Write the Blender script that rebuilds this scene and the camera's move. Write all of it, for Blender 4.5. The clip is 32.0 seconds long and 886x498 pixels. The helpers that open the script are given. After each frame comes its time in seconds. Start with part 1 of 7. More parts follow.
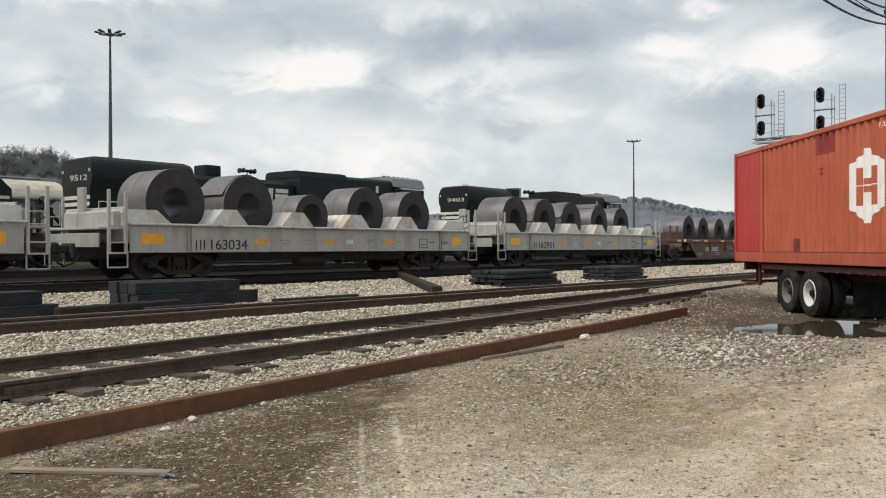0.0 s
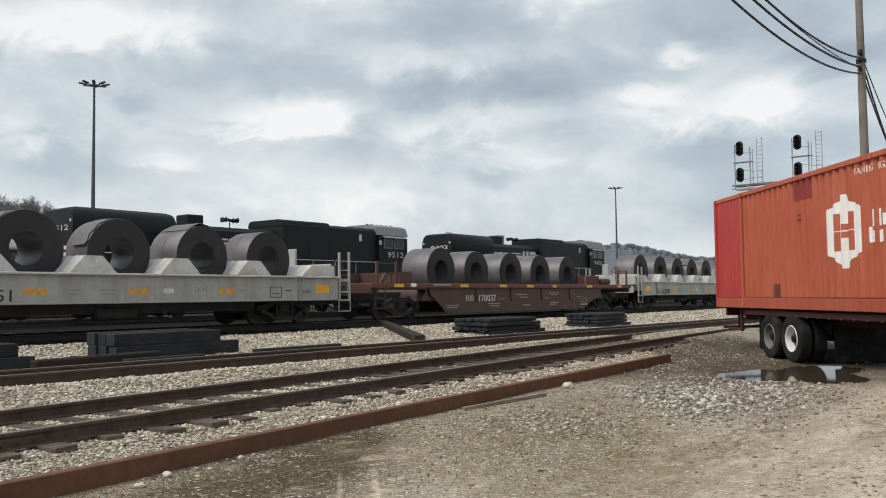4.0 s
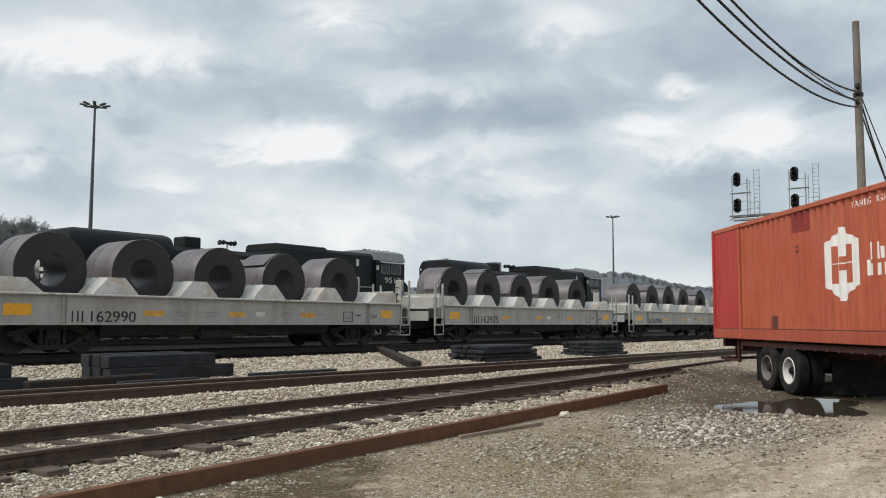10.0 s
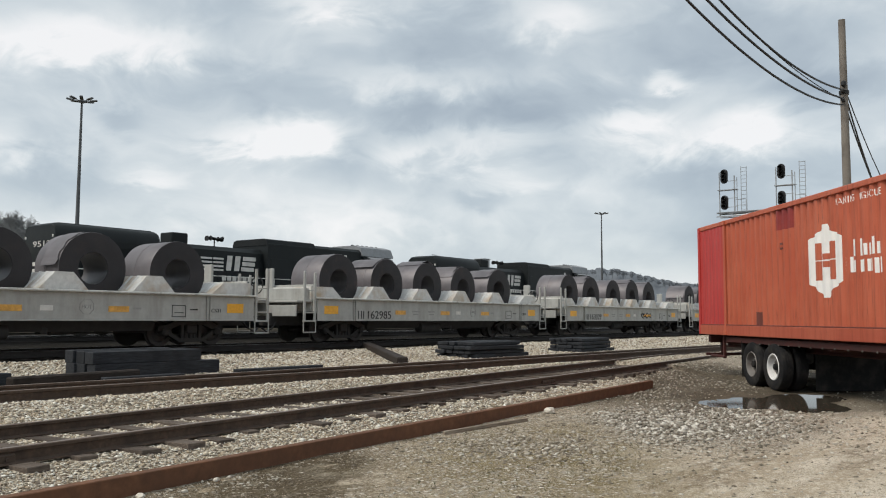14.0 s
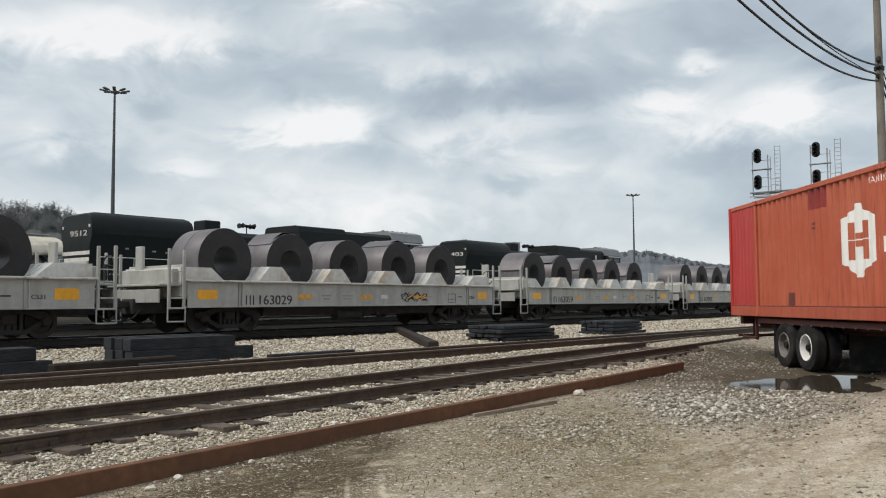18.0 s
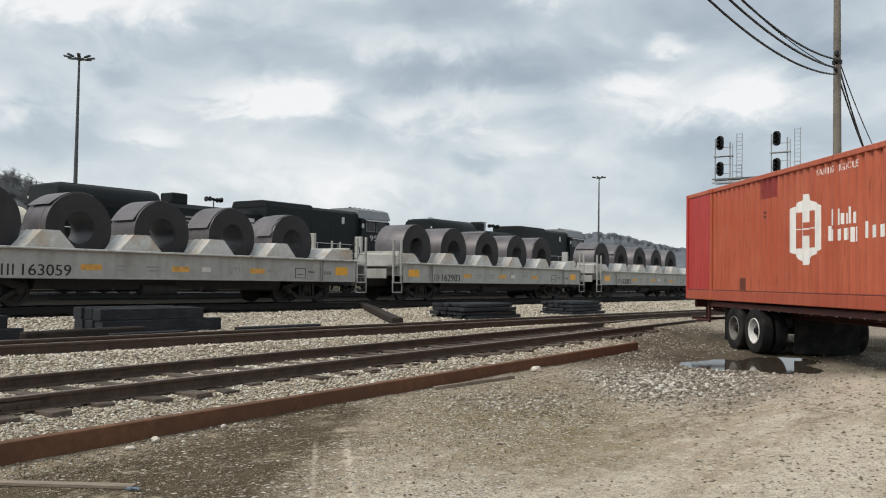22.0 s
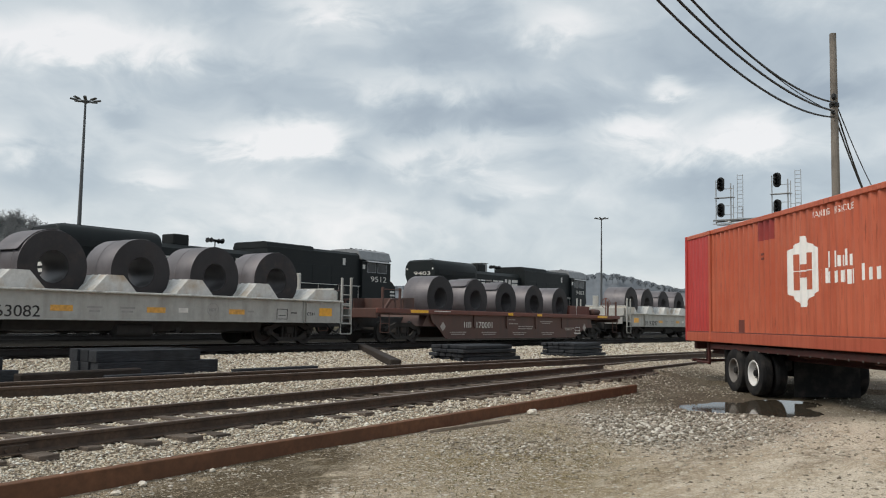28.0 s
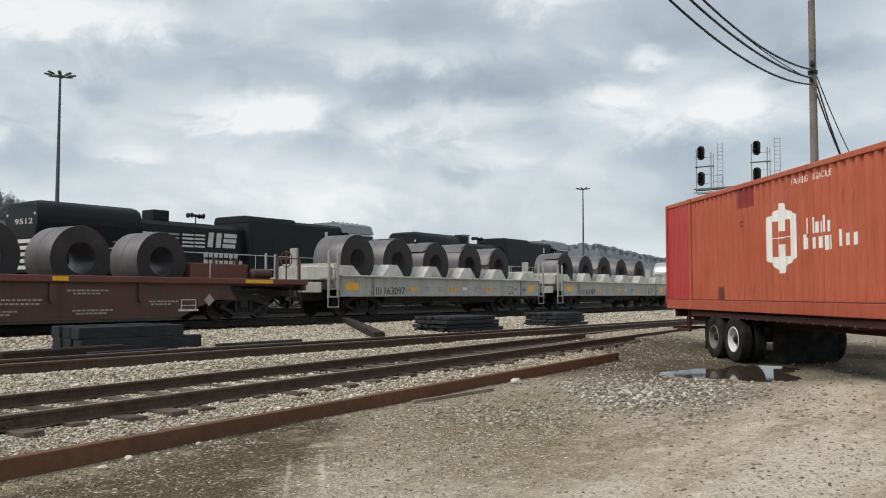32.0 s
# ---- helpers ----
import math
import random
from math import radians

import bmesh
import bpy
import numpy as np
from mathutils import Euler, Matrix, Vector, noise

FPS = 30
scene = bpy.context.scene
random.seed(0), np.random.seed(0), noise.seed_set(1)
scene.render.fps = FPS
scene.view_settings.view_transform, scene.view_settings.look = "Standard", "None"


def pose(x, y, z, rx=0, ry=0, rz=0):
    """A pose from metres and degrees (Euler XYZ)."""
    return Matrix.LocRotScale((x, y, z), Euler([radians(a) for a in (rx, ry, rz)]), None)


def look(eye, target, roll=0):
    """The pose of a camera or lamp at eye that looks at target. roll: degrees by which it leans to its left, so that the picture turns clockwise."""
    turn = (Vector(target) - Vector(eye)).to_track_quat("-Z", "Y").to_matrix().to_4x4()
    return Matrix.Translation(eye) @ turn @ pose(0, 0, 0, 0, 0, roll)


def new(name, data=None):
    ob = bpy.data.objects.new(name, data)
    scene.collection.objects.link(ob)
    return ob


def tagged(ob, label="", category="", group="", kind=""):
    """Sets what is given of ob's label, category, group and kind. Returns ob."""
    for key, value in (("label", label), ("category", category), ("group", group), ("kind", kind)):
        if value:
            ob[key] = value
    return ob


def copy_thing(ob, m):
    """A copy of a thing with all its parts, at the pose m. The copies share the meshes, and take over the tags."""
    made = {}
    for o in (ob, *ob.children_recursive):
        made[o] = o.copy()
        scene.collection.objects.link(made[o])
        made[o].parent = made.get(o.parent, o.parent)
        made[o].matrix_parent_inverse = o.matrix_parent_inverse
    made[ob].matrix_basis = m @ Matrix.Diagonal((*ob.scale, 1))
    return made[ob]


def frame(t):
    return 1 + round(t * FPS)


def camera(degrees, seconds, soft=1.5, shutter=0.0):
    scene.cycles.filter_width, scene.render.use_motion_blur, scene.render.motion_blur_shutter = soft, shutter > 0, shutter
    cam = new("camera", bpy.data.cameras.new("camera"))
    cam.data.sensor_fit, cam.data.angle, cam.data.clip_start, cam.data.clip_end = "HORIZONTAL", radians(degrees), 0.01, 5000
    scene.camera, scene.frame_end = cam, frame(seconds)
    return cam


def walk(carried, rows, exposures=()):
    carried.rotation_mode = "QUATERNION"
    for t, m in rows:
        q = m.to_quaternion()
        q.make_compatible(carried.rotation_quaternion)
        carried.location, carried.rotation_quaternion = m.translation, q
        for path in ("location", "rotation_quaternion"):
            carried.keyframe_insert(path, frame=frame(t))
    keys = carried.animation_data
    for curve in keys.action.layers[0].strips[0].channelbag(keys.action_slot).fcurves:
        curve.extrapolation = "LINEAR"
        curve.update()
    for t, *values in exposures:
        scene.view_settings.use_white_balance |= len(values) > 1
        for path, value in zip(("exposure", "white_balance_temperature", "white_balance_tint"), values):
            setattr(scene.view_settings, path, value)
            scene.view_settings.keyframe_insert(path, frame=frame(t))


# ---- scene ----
# the camera: a hand-held stand beside the tracks
cam = camera(54.71, 32.0, soft=1.1)
PATH = [
    (0, (0.294, 0.254, 1.485), (15.972, 12.672, 1.476), -0.21),
    (0.5, (0.305, 0.238, 1.499), (15.932, 12.717, 1.699), -0.22),
    (1, (0.331, 0.218, 1.506), (15.830, 12.851, 1.940), -0.26),
    (1.5, (0.329, 0.223, 1.505), (15.846, 12.827, 2.127), -0.48),
    (2, (0.333, 0.215, 1.506), (15.905, 12.741, 2.291), -0.72),
    (2.5, (0.316, 0.226, 1.508), (15.984, 12.623, 2.432), -1.02),
    (3, (0.322, 0.240, 1.506), (16.105, 12.483, 2.513), -0.90),
    (3.5, (0.328, 0.220, 1.504), (16.191, 12.352, 2.588), -0.72),
    (5.5, (0.339, 0.240, 1.502), (16.251, 12.307, 2.597), -0.56),
    (6, (0.320, 0.237, 1.504), (16.288, 12.226, 2.642), -0.47),
    (6.5, (0.319, 0.222, 1.509), (16.326, 12.143, 2.790), -0.44),
    (7, (0.343, 0.233, 1.509), (16.242, 12.276, 2.987), -0.63),
    (7.5, (0.356, 0.228, 1.511), (16.080, 12.496, 3.013), -0.72),
    (8, (0.366, 0.248, 1.511), (15.959, 12.689, 2.954), -0.59),
    (8.5, (0.364, 0.255, 1.506), (15.975, 12.678, 2.904), -0.34),
    (9, (0.343, 0.260, 1.507), (16.039, 12.574, 2.920), -0.17),
    (9.5, (0.347, 0.263, 1.505), (16.150, 12.424, 3.040), 0.02),
    (10, (0.338, 0.255, 1.513), (16.233, 12.275, 3.211), 0.21),
    (10.5, (0.343, 0.222, 1.519), (16.255, 12.206, 3.303), 0.43),
    (11, (0.371, 0.187, 1.521), (16.253, 12.217, 3.261), 0.62),
    (11.5, (0.379, 0.149, 1.524), (16.269, 12.168, 3.264), 0.85),
    (12, (0.378, 0.151, 1.523), (16.305, 12.126, 3.240), 0.91),
    (12.5, (0.383, 0.174, 1.523), (16.252, 12.231, 3.195), 0.59),
    (13, (0.394, 0.212, 1.515), (16.201, 12.350, 3.192), 0.30),
    (13.5, (0.382, 0.224, 1.515), (16.244, 12.293, 3.160), 0.16),
    (14, (0.367, 0.203, 1.513), (16.420, 12.024, 3.124), 0.26),
    (14.5, (0.371, 0.198, 1.522), (16.570, 11.816, 3.133), 0.32),
    (16.5, (0.424, 0.087, 1.515), (16.467, 11.922, 3.117), -0.17),
    (17, (0.430, 0.082, 1.521), (16.495, 11.901, 3.011), -0.32),
    (17.5, (0.390, 0.090, 1.519), (16.361, 12.044, 2.946), -0.20),
    (18, (0.310, 0.104, 1.512), (15.943, 12.515, 2.758), -0.35),
    (18.5, (0.191, 0.085, 1.511), (15.528, 12.884, 2.484), -0.46),
    (19, (0.102, 0.053, 1.506), (15.520, 12.767, 2.288), -0.49),
    (19.5, (0.110, 0.013, 1.520), (15.781, 12.416, 2.292), -0.14),
    (20, (0.145, -0.116, 1.518), (15.943, 12.131, 2.173), 0.81),
    (20.5, (0.186, -0.212, 1.522), (16.035, 11.976, 2.041), 1.39),
    (21, (0.123, -0.259, 1.524), (15.965, 11.930, 2.214), 0.81),
    (21.5, (0.001, -0.254, 1.516), (15.858, 11.906, 2.339), 0.56),
    (22, (-0.104, -0.227, 1.521), (16.030, 11.569, 2.248), 0.91),
    (22.5, (-0.153, -0.226, 1.530), (16.254, 11.181, 2.358), 0.71),
    (23, (-0.124, -0.254, 1.534), (16.365, 11.016, 2.603), 0.47),
    (23.5, (-0.082, -0.310, 1.543), (16.284, 11.115, 2.820), 0.98),
    (24, (-0.063, -0.353, 1.542), (16.126, 11.297, 3.025), 0.79),
    (24.5, (-0.069, -0.382, 1.543), (15.974, 11.435, 3.265), 0.04),
    (25, (-0.066, -0.367, 1.547), (15.764, 11.718, 3.375), -0.07),
    (25.5, (-0.077, -0.373, 1.552), (15.509, 12.010, 3.488), 0.03),
    (27.5, (-0.048, -0.345, 1.547), (15.939, 11.551, 3.251), 0.84),
    (28, (-0.046, -0.337, 1.542), (15.990, 11.498, 3.217), 0.96),
    (28.5, (-0.056, -0.341, 1.547), (15.985, 11.495, 3.160), 0.96),
    (29, (-0.060, -0.351, 1.543), (15.966, 11.518, 3.054), 0.84),
    (29.5, (-0.055, -0.332, 1.533), (15.964, 11.555, 2.986), 0.94),
    (30, (-0.081, -0.351, 1.536), (15.968, 11.490, 3.033), 0.92),
    (30.5, (-0.037, -0.332, 1.536), (16.032, 11.496, 2.914), 0.61),
    (31, (-0.033, -0.339, 1.532), (16.030, 11.516, 2.735), 0.29),
    (31.5, (-0.061, -0.358, 1.526), (16.117, 11.346, 2.650), 0.13),
    (32, (-0.065, -0.358, 1.529), (16.250, 11.164, 2.562), 0.08),
]
walk(cam, [(t, look(eye, target, roll)) for t, eye, target, roll in PATH], [(0.0, 0.07, 6760, 11), (2.5, 0.04, 6640, 10.5), (6.0, 0.0, 6500, 10), (23.5, 0.0, 6500, 10), (25.0, -0.09, 6500, 10), (28.0, -0.05, 6500, 10), (32.0, -0.02, 6500, 10)])

# ---- world and light: a bright overcast sky with broken cloud ----
SUN_EL, SUN_AZ = radians(50), radians(152)


def make_world():
    w = bpy.data.worlds.new("overcast_sky")
    scene.world = w
    w.use_nodes = True
    nt = w.node_tree
    nt.nodes.clear()
    N, L = nt.nodes.new, nt.links.new
    out, bg = N("ShaderNodeOutputWorld"), N("ShaderNodeBackground")
    sky = N("ShaderNodeTexSky")
    sky.sky_type, sky.sun_disc = "NISHITA", False
    sky.sun_elevation, sky.sun_rotation = SUN_EL, math.pi / 2 - SUN_AZ
    dim = N("ShaderNodeVectorMath")
    dim.operation = "SCALE"
    dim.inputs["Scale"].default_value = 0.09
    L(sky.outputs[0], dim.inputs[0])
    tc = N("ShaderNodeTexCoord")
    sep = N("ShaderNodeSeparateXYZ")
    L(tc.outputs["Generated"], sep.inputs[0])

    def maths(op, a, b=None, c=None, clamp=False):
        n = N("ShaderNodeMath")
        n.operation, n.use_clamp = op, clamp
        for i, v in enumerate((a, b, c)):
            if v is None:
                continue
            if isinstance(v, (int, float)):
                n.inputs[i].default_value = v
            else:
                L(v, n.inputs[i])
        return n.outputs[0]

    # azimuth (degrees from +x) and elevation, so that a cloud keeps its shape near the horizon
    az = maths("MULTIPLY", maths("ARCTAN2", sep.outputs[1], sep.outputs[0]), 180 / math.pi)
    el = maths("MULTIPLY", maths("ARCSINE", sep.outputs[2]), 180 / math.pi)
    flat = N("ShaderNodeCombineXYZ")
    L(maths("MULTIPLY", az, 0.075), flat.inputs[0])
    L(maths("MULTIPLY", el, 0.13), flat.inputs[1])
    warp = N("ShaderNodeTexNoise")
    warp.inputs["Scale"].default_value, warp.inputs["Detail"].default_value = 1.1, 3
    L(flat.outputs[0], warp.inputs["Vector"])
    bent = N("ShaderNodeVectorMath")
    bent.operation = "MULTIPLY_ADD"
    bent.inputs[1].default_value = (0.9, 0.9, 0.9)
    L(warp.outputs["Color"], bent.inputs[0])
    L(flat.outputs[0], bent.inputs[2])
    big = N("ShaderNodeTexNoise")
    big.inputs["Scale"].default_value, big.inputs["Detail"].default_value, big.inputs["Roughness"].default_value = 1.6, 5, 0.5
    L(bent.outputs[0], big.inputs["Vector"])
    small = N("ShaderNodeTexNoise")
    small.inputs["Scale"].default_value, small.inputs["Detail"].default_value, small.inputs["Roughness"].default_value = 5.0, 5, 0.55
    L(bent.outputs[0], small.inputs["Vector"])

    total = maths("ADD", maths("MULTIPLY", big.outputs["Fac"], 0.75), maths("MULTIPLY", small.outputs["Fac"], 0.25))
    shape = maths("MULTIPLY", maths("SUBTRACT", total, 0.5), 1.7)
    # the clouds that stand over the yard: azimuth, elevation, half widths, lightness
    jig = maths("MULTIPLY", maths("SUBTRACT", small.outputs["Fac"], 0.5), 3.0)
    jig2 = maths("MULTIPLY", maths("SUBTRACT", big.outputs["Fac"], 0.5), 3.5)
    az2, el2 = maths("ADD", az, jig2), maths("ADD", el, jig)
    wisp = maths("ADD", maths("MULTIPLY", small.outputs["Fac"], 1.3), 0.4)
    for a, e, wa, we, lum in BRIGHT_CLOUDS + DARK_CLOUDS:
        da = maths("DIVIDE", maths("SUBTRACT", az2, a), wa)
        de = maths("DIVIDE", maths("SUBTRACT", el2, e), we)
        r2 = maths("ADD", maths("MULTIPLY", da, da), maths("MULTIPLY", de, de))
        g = maths("POWER", 2.718, maths("MULTIPLY", maths("POWER", r2, 1.3), -0.8))
        shape = maths("ADD", shape, maths("MULTIPLY", maths("MULTIPLY", g, wisp), lum))
    low = maths("MULTIPLY", maths("SUBTRACT", 1.0, maths("DIVIDE", el, 14.0), clamp=True), 0.27)
    shape = maths("ADD", shape, low)
    fac = maths("ADD", maths("MULTIPLY", shape, 0.74), 0.465, clamp=True)
    ramp = N("ShaderNodeValToRGB")
    cr = ramp.color_ramp
    cr.elements[0].position, cr.elements[0].color = 0.0, (0.38, 0.45, 0.52, 1)
    cr.elements[1].position, cr.elements[1].color = 1.0, (0.98, 0.98, 0.98, 1)
    for p, c in ((0.35, (0.535, 0.61, 0.665, 1)), (0.6, (0.70, 0.76, 0.79, 1)), (0.8, (0.86, 0.89, 0.90, 1))):
        cr.elements.new(p).color = c
    L(fac, ramp.inputs[0])
    mix = N("ShaderNodeMix")
    mix.data_type = "RGBA"
    mix.inputs[0].default_value = 0.88
    L(dim.outputs[0], mix.inputs[6])
    L(ramp.outputs[0], mix.inputs[7])
    L(mix.outputs[2], bg.inputs[0])
    bg.inputs[1].default_value = 1.0
    L(bg.outputs[0], out.inputs[0])


BRIGHT_CLOUDS = [
    (59.6, 16.7, 4.7, 1.4, 0.8), (53.4, 17.0, 2.4, 1.1, 0.4), (47.5, 11.5, 4.5, 1.1, 0.8), (45.5, 12.5, 2.8, 1.0, 0.25),
    (39.0, 10.7, 2.1, 1.1, 0.45), (33.3, 11.2, 3.6, 1.3, 0.45), (38.3, 15.7, 5.2, 0.8, 0.3), (21.5, 15.1, 1.2, 0.7, 0.75),
    (23.6, 12.8, 2.3, 1.0, 0.75), (16.9, 12.1, 2.7, 1.15, 0.68), (21.3, 11.3, 3.2, 0.8, 0.28), (29.3, 19.3, 2.3, 1.1, 0.45),
    (44.7, 20.4, 3.4, 0.9, 0.4), (56.0, 8.7, 1.8, 0.5, 0.3), (63.5, 10.3, 1.7, 1.3, 0.3), (43.6, 6.7, 10.2, 1.9, 0.25),
    (30.9, 9.3, 2.3, 0.7, 0.2), (66.8, 15.9, 3.1, 1.3, 0.5),
]
DARK_CLOUDS = [
    (52.2, 19.9, 3.6, 1.1, -0.2), (37.0, 18.1, 6.2, 1.7, -0.25), (36.0, 13.5, 7.1, 0.9, -0.42), (42.3, 10.6, 1.7, 1.5, -0.22),
    (57.6, 12.2, 1.4, 0.9, -0.35), (62.0, 8.1, 4.7, 1.4, -0.3), (27.8, 14.5, 5.6, 1.2, -0.28), (17.0, 17.6, 6.1, 2.0, -0.4),
    (11.5, 14.1, 3.4, 1.2, -0.5), (33.7, 8.0, 1.5, 0.6, -0.3), (20.8, 9.0, 3.7, 1.0, -0.3), (47.1, 14.9, 3.9, 1.4, -0.25),
    (37.4, 10.6, 0.9, 0.5, -0.35), (12.3, 9.3, 3.4, 1.0, -0.3), (18.0, 6.2, 8.0, 2.2, -0.3),
]
make_world()
sun = new("sun", bpy.data.lights.new("sun", "SUN"))
sun.data.energy, sun.data.angle, sun.data.color = 2.4, radians(26), (1.0, 0.93, 0.83)
sun.matrix_basis = look((math.cos(SUN_AZ) * 80, math.sin(SUN_AZ) * 80, math.tan(SUN_EL) * 80), (0, 0, 0))
scene.view_settings.exposure = 0.0

# ---- materials ----
def rgb(c):
    return (c[0], c[1], c[2], 1.0)


class Nodes:
    """A few shorthands to wire a material."""

    def __init__(self, name):
        self.m = bpy.data.materials.new(name)
        self.m.use_nodes = True
        self.t = self.m.node_tree
        self.b = self.t.nodes["Principled BSDF"]
        tc = self.t.nodes.new("ShaderNodeTexCoord")
        self.co = tc.outputs["Object"]

    def link(self, a, b):
        self.t.links.new(a, b)

    def put(self, sock, v):
        if isinstance(v, (int, float)):
            sock.default_value = v
        elif isinstance(v, tuple):
            sock.default_value = rgb(v) if len(sock.default_value) == 4 else v
        else:
            self.link(v, sock)

    def shift(self, amount=30.0):
        info = self.t.nodes.new("ShaderNodeObjectInfo")
        n = self.t.nodes.new("ShaderNodeVectorMath")
        n.operation = "MULTIPLY_ADD"
        n.inputs[1].default_value = (amount, amount * 0.7, amount * 0.4)
        self.link(info.outputs["Random"], n.inputs[0])
        self.link(self.co, n.inputs[2])
        self.co = n.outputs[0]
        return self

    def stretch(self, x, y, z):
        n = self.t.nodes.new("ShaderNodeVectorMath")
        n.operation = "MULTIPLY"
        n.inputs[1].default_value = (x, y, z)
        self.link(self.co, n.inputs[0])
        return n.outputs[0]

    def noise(self, scale, detail=4, rough=0.55, co=None):
        n = self.t.nodes.new("ShaderNodeTexNoise")
        n.inputs["Scale"].default_value, n.inputs["Detail"].default_value, n.inputs["Roughness"].default_value = scale, detail, rough
        self.link(co or self.co, n.inputs["Vector"])
        return n.outputs["Fac"]

    def voronoi(self, scale, out="Distance", co=None, feature="F1"):
        n = self.t.nodes.new("ShaderNodeTexVoronoi")
        n.feature = feature
        n.inputs["Scale"].default_value = scale
        self.link(co or self.co, n.inputs["Vector"])
        return n.outputs[out]

    def maths(self, op, a, b=0.0, c=None, clamp=False):
        n = self.t.nodes.new("ShaderNodeMath")
        n.operation, n.use_clamp = op, clamp
        self.put(n.inputs[0], a)
        self.put(n.inputs[1], b)
        if c is not None:
            self.put(n.inputs[2], c)
        return n.outputs[0]

    def span(self, v, a, b):
        n = self.t.nodes.new("ShaderNodeMapRange")
        n.inputs["From Min"].default_value, n.inputs["From Max"].default_value = a, b
        self.link(v, n.inputs[0])
        return n.outputs[0]

    def mix(self, fac, a, b, kind="MIX"):
        n = self.t.nodes.new("ShaderNodeMix")
        n.data_type, n.blend_type = "RGBA", kind
        self.put(n.inputs[0], fac)
        self.put(n.inputs[6], a)
        self.put(n.inputs[7], b)
        return n.outputs[2]

    def bump(self, height, strength=0.4, distance=0.01):
        n = self.t.nodes.new("ShaderNodeBump")
        n.inputs["Strength"].default_value, n.inputs["Distance"].default_value = strength, distance
        self.link(height, n.inputs["Height"])
        self.link(n.outputs[0], self.b.inputs["Normal"])

    def done(self, colour, rough=0.7, metal=0.0, spec=0.4):
        self.put(self.b.inputs["Base Color"], colour)
        self.put(self.b.inputs["Roughness"], rough)
        self.put(self.b.inputs["Metallic"], metal)
        self.put(self.b.inputs["Specular IOR Level"], spec)
        return self.m


def worn(name, base, dirt, rough=0.6, metal=0.0, amount=0.5, scale=0.8, streak=False, var=0.12, bump=0.25, grain=60.0, lo=0.45, hi=0.75):
    """Paint or metal with large stains, streaks down the face and a fine grain."""
    n = Nodes(name).shift()
    big = n.noise(scale, 5, 0.6, n.stretch(2.5, 2.5, 0.35) if streak else None)
    fine = n.noise(grain, 3, 0.6)
    mid = n.noise(scale * 6, 4, 0.6)
    c = n.mix(n.span(mid, 0.3, 0.7), tuple(v * (1 - var) for v in base), tuple(min(1, v * (1 + var)) for v in base))
    c = n.mix(n.maths("MULTIPLY", n.span(big, lo, hi), amount, clamp=True), c, dirt)
    c = n.mix(n.maths("MULTIPLY", n.span(fine, 0.35, 0.75), 0.22), c, tuple(v * 0.6 for v in base))
    n.bump(fine, bump, 0.003)
    r = n.maths("ADD", n.maths("MULTIPLY", mid, 0.25), rough - 0.12, clamp=True)
    return n.done(c, r, metal)


def plain(name, base, rough=0.6, metal=0.0, var=0.15, scale=4.0, bump=0.15):
    n = Nodes(name).shift()
    a = n.noise(scale, 5, 0.6)
    fine = n.noise(scale * 14, 2)
    c = n.mix(n.span(a, 0.3, 0.7), tuple(v * (1 - var) for v in base), tuple(min(1, v * (1 + var)) for v in base))
    n.bump(fine, bump, 0.003)
    return n.done(c, rough, metal)


M = {}
M["car_grey"] = worn("grey_car_paint", (0.42, 0.422, 0.40), (0.19, 0.172, 0.145), 0.55, 0, 0.55, 0.9, True, 0.10, lo=0.44, hi=0.74)
M["flange"] = worn("scuffed_flange_paint", (0.56, 0.56, 0.53), (0.10, 0.09, 0.08), 0.55, 0, 0.8, 3.0, False, 0.12, lo=0.54, hi=0.72)
M["wear"] = worn("bare_wear_strip", (0.72, 0.715, 0.69), (0.42, 0.38, 0.32), 0.45, 0.1, 0.5, 2.0)
M["saddle"] = worn("pale_grey_saddle", (0.62, 0.612, 0.585), (0.42, 0.295, 0.17), 0.5, 0, 0.8, 1.3, False, lo=0.47, hi=0.68)
M["car_brown"] = worn("brown_red_car_paint", (0.098, 0.049, 0.039), (0.050, 0.037, 0.032), 0.6, 0, 0.75, 0.7, True)
M["car_rust"] = worn("red_oxide_flange", (0.155, 0.056, 0.042), (0.08, 0.044, 0.036), 0.65, 0, 0.6, 1.2)
M["under"] = plain("dark_underframe_grime", (0.060, 0.059, 0.058), 0.85)
M["truck"] = worn("greasy_truck_iron", (0.052, 0.050, 0.048), (0.082, 0.070, 0.061), 0.75, 0, 0.5, 2.0)
M["wheel"] = worn("wheel_iron", (0.046, 0.043, 0.041), (0.072, 0.056, 0.046), 0.75, 0.0, 0.6, 3.0)
M["reflector"] = plain("orange_reflector", (0.86, 0.42, 0.035), 0.35, 0, 0.12, 9)
M["reflector_dim"] = plain("grimy_orange_reflector", (0.68, 0.36, 0.08), 0.5, 0, 0.25, 9)
M["yellow"] = plain("yellow_reflector", (0.78, 0.42, 0.02), 0.35, 0, 0.12, 9)
M["black_paint"] = plain("black_lettering", (0.02, 0.02, 0.02), 0.6)
M["white_paint"] = plain("white_lettering", (0.66, 0.64, 0.60), 0.6)
M["sign_white"] = plain("white_sign_paint", (0.86, 0.85, 0.82), 0.5, 0, 0.06)
M["dim_white"] = plain("faded_white_lettering", (0.38, 0.34, 0.31), 0.7)
M["faded_orange"] = plain("faded_orange_paint", (0.25, 0.10, 0.03), 0.7)
M["dim_grey"] = plain("faded_grey_lettering", (0.30, 0.30, 0.29), 0.7)
